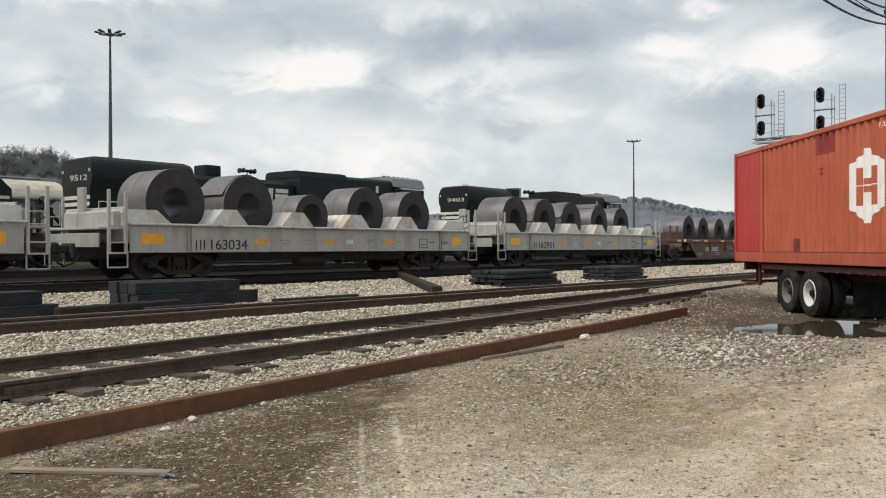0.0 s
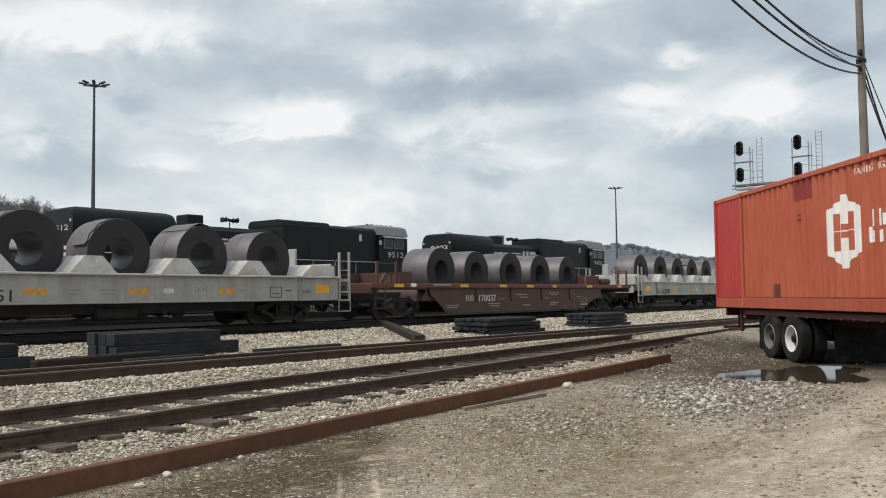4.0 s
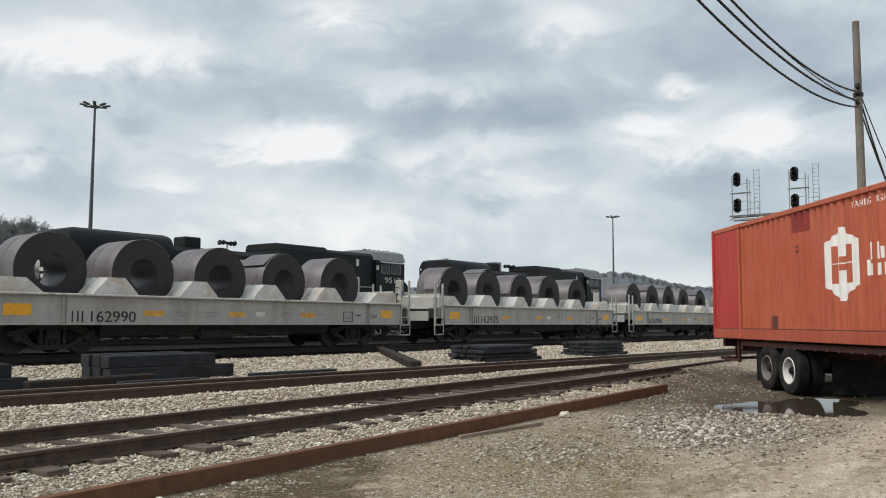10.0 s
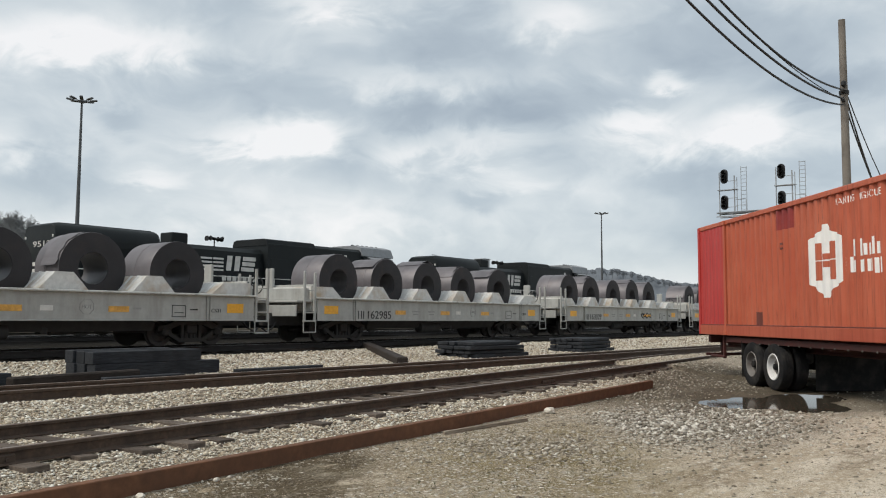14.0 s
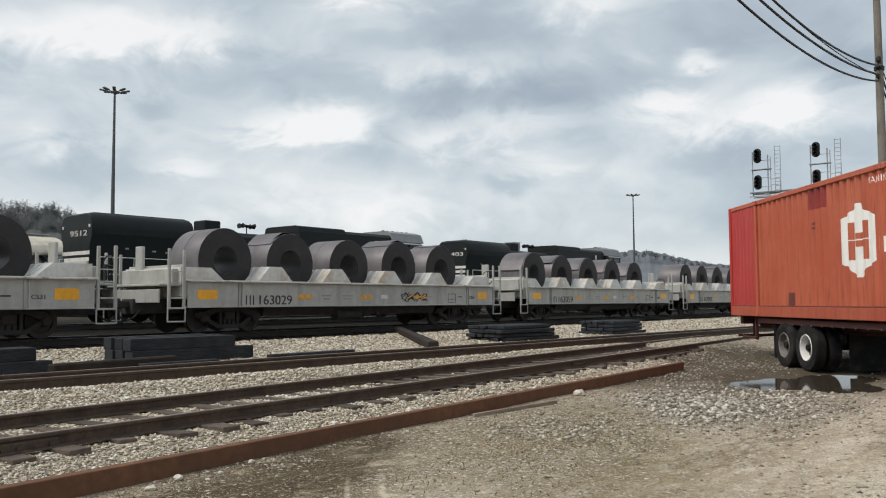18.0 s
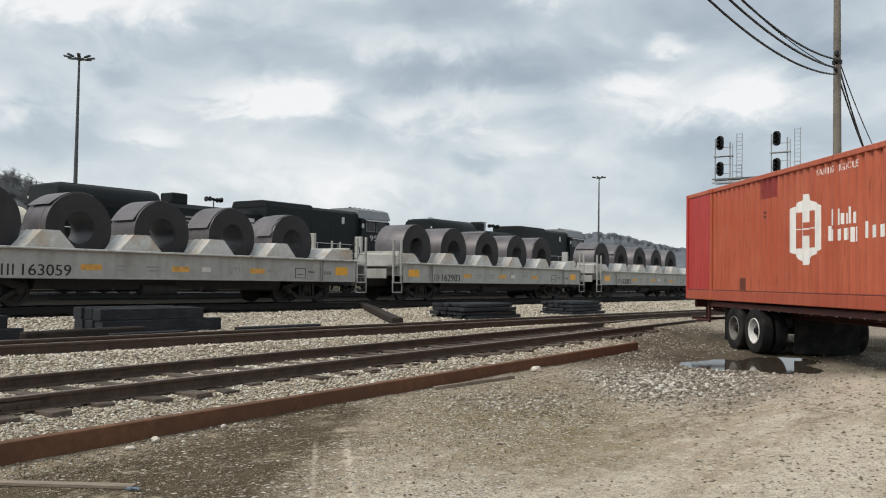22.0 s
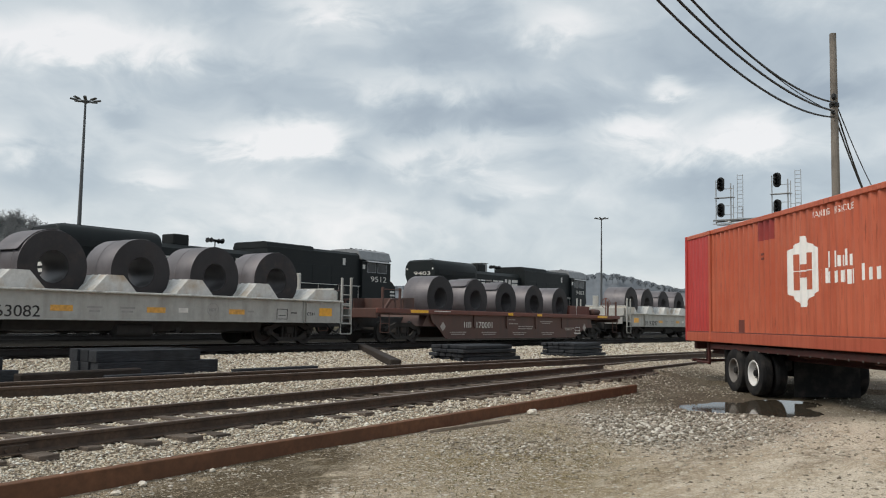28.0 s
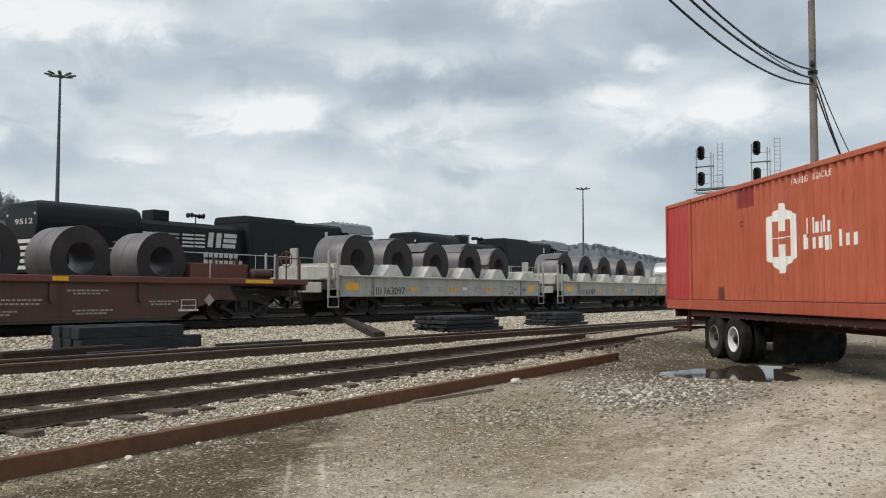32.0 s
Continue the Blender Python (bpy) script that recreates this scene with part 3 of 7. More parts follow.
    bal, h3 = pebbles(bed, 26.0, n.maths("ADD", 0.9, 0.15), (0.238, 0.193, 0.137), (0.749, 0.669, 0.544), 0.46)
    is_bal = n.span(n.maths("ADD", off, n.maths("MULTIPLY", wob, 0.15)), -0.10, 0.12)
    past = n.span(n.maths("ADD", x, wob), 19.5, 17.0)
    soft_bal = n.span(n.maths("ADD", off, wob), 0.4, 2.2)
    is_bal = n.mix(past, soft_bal, is_bal)
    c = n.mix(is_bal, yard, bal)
    # grimy cinders under the train, blackened further to paint in its shade
    shaded_cinder = n.maths("MULTIPLY", n.span(n.maths("ADD", y, n.maths("MULTIPLY", wob, 0.4)), 18.95, 19.35), 0.97)
    c = n.mix(shaded_cinder, c, n.mix(n.span(n.noise(5, 4), 0.35, 0.65), (0.0125, 0.0122, 0.012), (0.022, 0.0212, 0.0205)))
    far = n.span(y, 46.0, 80.0)
    c = n.mix(far, c, (0.112, 0.0965, 0.0637))
    h = n.mix(is_bal, n.maths("ADD", n.maths("ADD", h1, n.maths("MULTIPLY", h2, 1.6)), n.maths("MULTIPLY", n.maths("ADD", fine, n.maths("MULTIPLY", clump, 1.4)), 0.9)), n.maths("MULTIPLY", h3, 2.0))
    n.bump(h, 0.8, 0.02)
    return n.done(c, n.mix(wet_shaded, (0.95, 0.95, 0.95), (0.72, 0.72, 0.72)), 0, 0.03)


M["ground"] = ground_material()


def water_material():
    n = Nodes("puddle_water")
    n.bump(n.noise(6, 2), 0.02, 0.01)
    return n.done((0.060, 0.049, 0.036), 0.05, 0, 0.06)


M["water"] = water_material()
M["twig"] = plain("bare_twigs", (0.215, 0.222, 0.224), 1.0)
# bluer than the near twigs: distance haze is mixed into the colour
M["twig_hazed"] = plain("hazed_bare_twigs", (0.19, 0.207, 0.226), 1.0)
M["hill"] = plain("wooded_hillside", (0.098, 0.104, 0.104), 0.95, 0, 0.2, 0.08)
# paler and bluer than the near hill, with the haze in its colour
M["hill_far"] = plain("hazed_wooded_hillside", (0.150, 0.166, 0.184), 1.0, 0, 0.2, 0.05, 0.0)
M["white_stone"] = plain("white_stone", (0.60, 0.555, 0.475), 0.85, 0, 0.25, 12)
M["clod"] = plain("dark_clod", (0.16, 0.13, 0.10), 0.95)
M["grass"] = plain("dry_weed", (0.13, 0.12, 0.06), 0.9)
M["straw"] = plain("dead_grass", (0.50, 0.45, 0.35), 0.9, 0, 0.25, 20)
M["scrap_blue"] = plain("blue_plastic", (0.15, 0.20, 0.26), 0.4, 0, 0.4, 30)
M["insulator"] = plain("black_connector", (0.015, 0.015, 0.015), 0.5)
M["lamp_head"] = plain("grey_lamp_head", (0.12, 0.125, 0.13), 0.5)

for key in ("rubber", "hill", "hill_far", "twig", "twig_hazed", "under", "truck", "clod", "grass"):
    M[key].node_tree.nodes["Principled BSDF"].inputs["Specular IOR Level"].default_value = 0.05
for key in ("coal_black", "roof_black"):
    M[key].node_tree.nodes["Principled BSDF"].inputs["Specular IOR Level"].default_value = 0.22

# ---- mesh helpers ----
class Mesh:
    """Gathers vertices and faces for one part."""

    def __init__(self):
        self.v, self.f = [], []

    def add(self, vs, fs):
        o = len(self.v)
        self.v += [tuple(p) for p in vs]
        self.f += [tuple(i + o for i in q) for q in fs]
        return self

    def box(self, cx, cy, cz, sx, sy, sz, b=0.0, m=None):
        """A box given by its centre and size, its edges cut back by b."""
        hx, hy, hz = sx / 2, sy / 2, sz / 2
        b = min(b, hx * 0.9, hy * 0.9, hz * 0.9)
        if b <= 0:
            vs = [(x, y, z) for x in (-hx, hx) for y in (-hy, hy) for z in (-hz, hz)]
            fs = [(0, 1, 3, 2), (4, 6, 7, 5), (0, 4, 5, 1), (2, 3, 7, 6), (0, 2, 6, 4), (1, 5, 7, 3)]
        else:
            vs, at = [], {}
            for x in (-1, 1):
                for y in (-1, 1):
                    for z in (-1, 1):
                        for ax in range(3):
                            at[x, y, z, ax] = len(vs)
                            k = [hx - b, hy - b, hz - b]
                            k[ax] += b
                            vs.append((x * k[0], y * k[1], z * k[2]))
            fs = []
            for ax in range(3):
                o1, o2 = (ax + 1) % 3, (ax + 2) % 3
                for s in (-1, 1):
                    loop = []
                    for p, q in ((-1, -1), (1, -1), (1, 1), (-1, 1)):
                        c = [0, 0, 0]
                        c[ax], c[o1], c[o2] = s, p, q
                        loop.append(at[(*c, ax)])
                    fs.append(tuple(loop if s > 0 else loop[::-1]))
                for p in (-1, 1):
                    for q in (-1, 1):
                        lo, hi = [0, 0, 0], [0, 0, 0]
                        lo[ax], hi[ax] = -1, 1
                        lo[o1] = hi[o1] = p
                        lo[o2] = hi[o2] = q
                        quad = [at[(*lo, o1)], at[(*hi, o1)], at[(*hi, o2)], at[(*lo, o2)]]
                        fs.append(tuple(quad if p * q < 0 else quad[::-1]))
            for x in (-1, 1):
                for y in (-1, 1):
                    for z in (-1, 1):
                        tri = [at[x, y, z, 0], at[x, y, z, 1], at[x, y, z, 2]]
                        fs.append(tuple(tri if x * y * z > 0 else tri[::-1]))
        if m is not None:
            vs = [tuple(m @ Vector(p)) for p in vs]
        return self.add([(p[0] + cx, p[1] + cy, p[2] + cz) for p in vs], fs)

    def lathe(self, rings, segs=24, axis="y", at=(0, 0, 0), cap=True):
        """Rings of (position along the axis, radius), turned round it."""
        vs, fs = [], []
        for p, r in rings:
            for i in range(segs):
                a = 2 * math.pi * i / segs
                u, w = r * math.cos(a), r * math.sin(a)
                q = {"x": (p, u, w), "y": (u, p, w), "z": (u, w, p)}[axis]
                vs.append((q[0] + at[0], q[1] + at[1], q[2] + at[2]))
        for k in range(len(rings) - 1):
            for i in range(segs):
                j = (i + 1) % segs
                q = (k * segs + i, k * segs + j, (k + 1) * segs + j, (k + 1) * segs + i)
                fs.append(q[::-1] if axis == "y" else q)
        if cap:
            a, b = tuple(range(segs)), tuple((len(rings) - 1) * segs + i for i in range(segs))
            fs += [a if axis == "y" else a[::-1], b[::-1] if axis == "y" else b]
        return self.add(vs, fs)

    def rod(self, a, b, r, segs=6, r2=None):
        """A round bar from a to b."""
        a, b = Vector(a), Vector(b)
        d = (b - a).normalized()
        u = d.orthogonal().normalized()
        w = d.cross(u)
        r2 = r if r2 is None else r2
        vs = []
        for p, rr in ((a, r), (b, r2)):
            for i in range(segs):
                t = 2 * math.pi * i / segs
                vs.append(p + rr * (math.cos(t) * u + math.sin(t) * w))
        fs = [(i, (i + 1) % segs, segs + (i + 1) % segs, segs + i) for i in range(segs)]
        fs += [tuple(range(segs))[::-1], tuple(range(segs, 2 * segs))]
        return self.add(vs, fs)

    def path(self, pts, r, segs=6):
        for a, b in zip(pts, pts[1:]):
            self.rod(a, b, r, segs)
        return self

    def prism(self, poly, lo, hi, axis="x"):
        """A polygon, drawn counter-clockwise in the two other axes, drawn out along the axis."""
        n = len(poly)

        def put(p, t):
            return {"x": (t, p[0], p[1]), "y": (p[0], t, p[1]), "z": (p[0], p[1], t)}[axis]

        vs = [put(p, lo) for p in poly] + [put(p, hi) for p in poly]
        fs = [(i, (i + 1) % n, n + (i + 1) % n, n + i) for i in range(n)] + [tuple(range(n))[::-1], tuple(range(n, 2 * n))]
        if axis == "y":
            fs = [q[::-1] for q in fs]
        return self.add(vs, fs)

    def loft(self, rows):
        """Like outlines (across, up), one after another along x, joined into a skin: rows of (x, outline)."""
        n = len(rows[0][1])
        vs = [(x, a, b) for x, poly in rows for a, b in poly]
        fs = [(k * n + i, k * n + (i + 1) % n, (k + 1) * n + (i + 1) % n, (k + 1) * n + i) for k in range(len(rows) - 1) for i in range(n)]
        fs += [tuple(range(n))[::-1], tuple((len(rows) - 1) * n + i for i in range(n))]
        return self.add(vs, fs)

    def sweep(self, poly, line):
        """A profile (across, up) carried along a line of points in the plan."""
        n = len(poly)
        rows = []
        for i, p in enumerate(line):
            a, b = Vector(line[max(i - 1, 0)]), Vector(line[min(i + 1, len(line) - 1)])
            d = (b - a)
            d.z = 0
            d.normalize()
            side = Vector((-d.y, d.x, 0))
            rows += [Vector(p) + side * q[0] + Vector((0, 0, q[1])) for q in poly]
        fs = []
        for k in range(len(line) - 1):
            fs += [(k * n + i, (k + 1) * n + i, (k + 1) * n + (i + 1) % n, k * n + (i + 1) % n) for i in range(n)]
        fs += [tuple(range(n)), tuple((len(line) - 1) * n + i for i in range(n))[::-1]]
        return self.add(rows, fs)

    def data(self, name, material, smooth=False):
        me = bpy.data.meshes.new(name)
        me.from_pydata(self.v, [], self.f)
        me.materials.append(material)
        bm = bmesh.new()
        bm.from_mesh(me)
        bmesh.ops.recalc_face_normals(bm, faces=bm.faces)
        bm.to_mesh(me)
        bm.free()
        if smooth:
            me.shade_smooth()
            if smooth != "all":
                me.set_sharp_from_angle(angle=radians(38))
        return me


def part(name, mesh, material, parent=None, label="", smooth=False, at=None):
    """Links one mesh as a part of a thing, or as a thing."""
    ob = new(name, mesh.data(name, M[material], smooth) if isinstance(mesh, Mesh) else mesh)
    if parent is not None:
        ob.parent = parent
    if at is not None:
        ob.matrix_basis = at
    if label:
        tagged(ob, label)
    return ob


def thing(name, label, category, m=None, group="", kind=""):
    ob = new(name)
    ob.empty_display_size = 0.2
    if m is not None:
        ob.matrix_basis = m
    return tagged(ob, label, category, group, kind)


def lettering(name, text, material, parent, height, at, width=None):
    """Raised painted characters in the built-in font, as a mesh."""
    cu = bpy.data.curves.new(name, "FONT")
    cu.body, cu.size, cu.extrude = text, 1.0, 0.004
    tmp = bpy.data.objects.new("tmp", cu)
    scene.collection.objects.link(tmp)
    me = bpy.data.meshes.new_from_object(tmp)
    bpy.data.objects.remove(tmp)
    bpy.data.curves.remove(cu)
    co = np.empty(len(me.vertices) * 3)
    me.vertices.foreach_get("co", co)
    co = co.reshape(-1, 3)
    lo, hi = co.min(0), co.max(0)
    co[:, :2] -= lo[:2]
    k = height / (hi[1] - lo[1])
    kx = k if width is None else width / (hi[0] - lo[0])
    co[:, 0] *= kx
    co[:, 1] *= k
    me.vertices.foreach_set("co", co.ravel())
    me.materials.clear()
    me.materials.append(M[material])
    ob = new(name, me)
    ob.parent = parent
    ob.matrix_basis = at
    return ob


def big_mesh(name, verts, faces, material, smooth=False):
    """A mesh from arrays: for sheets and loose stone."""
    me = bpy.data.meshes.new(name)
    nv, nf, k = len(verts), len(faces), faces.shape[1]
    me.vertices.add(nv)
    me.vertices.foreach_set("co", np.asarray(verts, np.float32).ravel())
    me.loops.add(nf * k)
    me.loops.foreach_set("vertex_index", np.asarray(faces, np.int32).ravel())
    me.polygons.add(nf)
    me.polygons.foreach_set("loop_start", np.arange(0, nf * k, k, dtype=np.int32))
    me.update(calc_edges=True)
    me.materials.append(M[material])
    if smooth:
        me.shade_smooth()
    return new(name, me)


# ---- the lie of the land ----
RAIL_NEAR, RAIL_MID, RAIL_TRAIN, RAIL_FAR = 0.38, 0.50, 0.67, 0.72
TRAIN_Y, ENGINE_Y = 21.6, 32.85


def beam_y(x):
    return 6.42 + 0.075 * x


def near_y(x):
    return 8.12 + 0.0795 * x


def mid_y(x):
    return 12.98 - 0.038 * x


def step(v, a, b):
    t = np.clip((v - a) / (b - a), 0, 1)
    return t * t * (3 - 2 * t)


def rough_field(x, y, scale, seed):
    """Cheap smooth noise from a few crossed waves."""
    r = np.random.RandomState(seed)
    z = 0 * x
    for k in range(7):
        a, p, f = r.uniform(0, 6.28), r.uniform(0, 6.28), scale * r.uniform(0.5, 1.8)
        z = z + np.sin((x * math.cos(a) + y * math.sin(a)) * f + p + 1.3 * np.sin(y * f * 0.37 + k))
    return z / 7


def ground_z(x, y):
    x, y = np.asarray(x, float), np.asarray(y, float)
    off = y - beam_y(x)
    here = step(x, 18.9, 17.6)
    lip = here * step(off, 0.0, 0.06) + (1 - here) * step(off, -0.6, 1.3)
    rise = 0.12 * lip + 0.085 * step(off, 0.05, 0.85)
    rise = rise + 0.11 * step(y, near_y(x) + 1.0, mid_y(x) - 1.2) * step(x, 60, 30)
    top = 0.20 + 0.11
    rise = np.where(y > mid_y(x), np.maximum(rise, top - 0.0 * y), rise)
    rise = rise + 0.16 * step(y, 13.6, 19.2) + 0.05 * step(y, 24, 31)
    rise = rise - (0.026 * step(x, 8, 14) - 0.010) * step(np.abs(y - near_y(x)), 1.35, 1.0) * step(x, 40, 34)
    rise = rise + 0.04 * np.exp(-((y - mid_y(x) + 1.35) / 0.5) ** 2) * step(x, 40, 30)
    bump = 0.018 * rough_field(x, y, 1.1, 3) + 0.010 * rough_field(x, y, 3.4, 5)
    bump = bump + 0.03 * rough_field(x, y, 0.8, 9) * step(y, 13.5, 15) * step(y, 20, 18.5)
    ragged = 1 + 0.75 * rough_field(x, y, 2.0, 23) + 0.55 * rough_field(x, y, 5.5, 29)
    shoal = 0.022 * rough_field(x, y, 4.2, 61) + 0.014 * rough_field(x, y, 9.0, 67)
    pit = 0 * x
    for cx, cy, rx, ry in ((17.35, 5.15, 1.65, 1.15), (18.9, 4.75, 1.5, 0.85), (17.1, 4.05, 1.35, 0.6)):
        pit = np.minimum(pit, -0.088 * np.exp(-((((x - cx) / rx) ** 2 + ((y - cy) / ry) ** 2) * (0.72 + 0.28 * ragged)) ** 2.2))
    pit = pit + shoal * step(-pit, 0.004, 0.05)
    yard = -0.035 * step(x, 9, 17) * step(off, 0.3, -0.8)
    return rise + bump * step(np.hypot(x, y), 120, 60) + pit + yard


def ground_sheet():
    def axis(lo, hi, d, ends_lo, ends_hi):
        return np.concatenate([ends_lo, np.arange(lo, hi, d), ends_hi])

    xs = axis(-3, 30, 0.11, np.array([-2500, -1200, -600, -300, -150, -80, -50, -35, -25, -18, -12, -8, -5.5, -4]), np.concatenate([np.arange(30, 60, 1.0), np.array([62, 66, 72, 80, 95, 120, 160, 220, 320, 500, 800, 1300, 2500])]))
    ys = axis(-3, 21, 0.09, np.array([-2500, -1200, -600, -300, -150, -80, -50, -35, -25, -18, -12, -8, -5.5, -4]), np.concatenate([np.arange(21, 36, 0.5), np.array([37, 40, 45, 52, 62, 80, 110, 160, 240, 400, 700, 1300, 2500])]))
    X, Y = np.meshgrid(xs, ys, indexing="ij")
    V = np.stack([X, Y, ground_z(X, Y)], -1).reshape(-1, 3)
    ny = len(ys)
    i = (np.arange(len(xs) - 1)[:, None] * ny + np.arange(ny - 1)[None]).ravel()
    F = np.stack([i, i + ny, i + ny + 1, i + 1], 1)
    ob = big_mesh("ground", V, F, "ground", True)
    tagged(ob, "stony yard ground with pale ballast and damp earth", "ground", kind="structure")


ground_sheet()
pud = Mesh()
pud.add([(18.4 + 4.2 * math.cos(a), 4.9 + 2.5 * math.sin(a), -0.088) for a in [i * math.pi / 16 for i in range(32)]], [tuple(range(32))])
tagged(part("water", pud, "water"), "still brown puddle beside the trailer wheels", "puddle", kind="structure")

# ---- tracks ----
RAIL = [(-0.075, 0.0), (0.075, 0.0), (0.075, 0.012), (0.012, 0.035), (0.012, 0.125), (0.037, 0.135), (0.037, 0.165), (0.030, 0.172), (-0.030, 0.172), (-0.037, 0.165), (-0.037, 0.135), (-0.012, 0.125), (-0.012, 0.035), (-0.075, 0.012)]
HEAD = [(-0.0305, 0.1715), (0.0305, 0.1715), (0.027, 0.1745), (-0.027, 0.1745)]


def track(name, line, gauge_z, bright, label, tall=0.1745, cant=0.0):
    tr = thing(name, label, "railway track", kind="structure")
    for s in (-1, 1):
        pts = []
        for i, p in enumerate(line):
            a, b = line[max(i - 1, 0)], line[min(i + 1, len(line) - 1)]
            dx, dy = b[0] - a[0], b[1] - a[1]
            k = 0.7535 * s / math.hypot(dx, dy)
            pts.append((p[0] - dy * k, p[1] + dx * k, gauge_z - tall - (cant if s > 0 else 0)))
        rail = part("rail", Mesh().sweep([(u, v * tall / 0.1745) for u, v in RAIL], pts), "rail_shaded" if bright else "rail_side", tr)
        part("rail_head", Mesh().sweep([(u, v + tall - 0.1745) for u, v in HEAD], pts), "rail_bright" if bright else "rail_top", rail, "bright worn running surface" if bright else "rust-filmed running surface")
    return tr


def line_of(fn, a, b, n):
    return [(a + (b - a) * i / n, float(fn(a + (b - a) * i / n))) for i in range(n + 1)]


TRACK_NEAR = track("track_near", line_of(near_y, -14, 37, 30), RAIL_NEAR, False, "rust-brown siding track on timber ties", 0.1445)
TRACK_MID = track("track_mid", line_of(mid_y, -14, 110, 40), RAIL_MID, False, "dark siding track in pale ballast", cant=0.048)
TRACK_TRAIN = track("track_train", [(-190, TRAIN_Y), (0, TRAIN_Y), (320, TRAIN_Y)], RAIL_TRAIN, True, "running track under the coil train")
TRACK_FAR = track("track_engine", [(-150, ENGINE_Y), (0, ENGINE_Y), (320, ENGINE_Y)], RAIL_FAR, True, "yard track under the black locomotives")

TRACK_HOP = track("track_back", [(-80, 38.2), (0, 38.2), (200, 38.2)], 0.62, True, "back track under the covered hopper")

# a steel beam that holds back the ballast
beam = Mesh()
b0, b1 = -6.0, 18.42
q = [(x, beam_y(x), 0) for x in (b0, 0, 6, 12, b1)]
beam.sweep([(-0.055, -0.05), (0.055, -0.05), (0.055, 0.165), (0.048, 0.172), (-0.048, 0.172), (-0.055, 0.165)], q)
tagged(part("retaining_beam", beam, "rust_beam"), "long rusted steel beam edging the ballast", "steel beam", kind="")

# ---- the coil train ----
SPEED = 5.80
PITCH = 17.02
BROWN = 21.1
GREY_LABEL = "light grey steel coil car on the running track"


def wheelset(parent, x):
    """Two wheels on an axle, turning in the truck."""
    m = Mesh()
    m.lathe([(-0.80, 0.07), (0.80, 0.07)], 8, "y")
    ob = part("wheelset", m, "wheel", parent, at=pose(x, 0, 0.43))
    for s in (-1, 1):
        y = 0.75 * s
        w = Mesh().lathe([(y - 0.065, 0.30), (y - 0.06, 0.405), (y + 0.06, 0.405), (y + 0.065, 0.30), (y + 0.02, 0.27), (y + 0.035, 0.12), (y + 0.08, 0.10)] if s > 0 else [(y - 0.08, 0.10), (y - 0.035, 0.12), (y - 0.02, 0.27), (y - 0.065, 0.30), (y - 0.06, 0.405), (y + 0.06, 0.405), (y + 0.065, 0.30)], 24, "y")
        k = y - 0.055 * s
        w.lathe([(k - 0.016, 0.43), (k + 0.016, 0.43)], 24, "y")
        part("wheel", w, "wheel", ob, smooth=True)
    return ob


def truck(parent, x):
    """A freight truck: two cast side frames, a bolster and two wheelsets."""
    t = new("truck")
    t.parent = parent
    t.matrix_basis = pose(x, 0, 0)
    tagged(t, "greasy cast-iron freight truck")
    bol = Mesh().box(0, 0, 0.50, 0.36, 2.2, 0.26, 0.03)
    part("bolster", bol, "truck", t)
    for s in (-1, 1):
        y = 1.0 * s
        fr = Mesh()
        # upper member, lower member and two diagonals leave the openings free
        fr.prism([(-1.12, 0.46), (-0.70, 0.50), (-0.40, 0.62), (0.40, 0.62), (0.70, 0.50), (1.12, 0.46), (1.10, 0.58), (0.80, 0.64), (0.45, 0.78), (-0.45, 0.78), (-0.80, 0.64), (-1.10, 0.58)], y - 0.06, y + 0.06, "y")
        fr.prism([(-0.95, 0.44), (-0.42, 0.14), (0.42, 0.14), (0.95, 0.44), (0.80, 0.48), (0.38, 0.25), (-0.38, 0.25), (-0.80, 0.48)], y - 0.06, y + 0.06, "y")
        for k in (-0.30, 0.30):
            fr.box(k, y, 0.43, 0.09, 0.12, 0.42, 0.01)
        part("side_frame", fr, "truck", t)
        sp = Mesh()
        for k in (-0.15, 0.0, 0.15):
            sp.lathe([(0.24, 0.062), (0.46, 0.062)], 8, "z", (k, y, 0))
        part("spring_set", sp, "truck", t)
        for k in (-0.89, 0.89):
            part("axle_bearing", Mesh().lathe([(y - 0.10, 0.12), (y + 0.10, 0.12), (y + 0.14 * s + 0.0, 0.07)] if s > 0 else [(y - 0.14, 0.07), (y - 0.10, 0.12), (y + 0.10, 0.12)], 12, "y", (k, 0, 0.43)), "truck", t)
    for k in (-0.89, 0.89):
        wheelset(t, k)
    return t


def end_gear(car, s, half, deck, mat, posts):
    """Coupler, draft gear and hoses at one end."""
    c = Mesh()
    c.box(s * (half - 0.55), 0, 0.84, 0.9, 0.22, 0.20, 0.02)
    c.box(s * (half - 0.10), 0.02, 0.86, 0.32, 0.30, 0.30, 0.05)
    c.box(s * (half - 0.03), -0.13, 0.86, 0.22, 0.09, 0.26, 0.03)
    part("coupler", c, "truck", car)
    h = Mesh().path([(s * (half - 0.7), -0.35, 0.70), (s * (half - 0.45), -0.40, 0.48), (s * (half - 0.22), -0.40, 0.40), (s * (half - 0.05), -0.36, 0.52)], 0.028)
    part("air_hose", h, "cable", car)


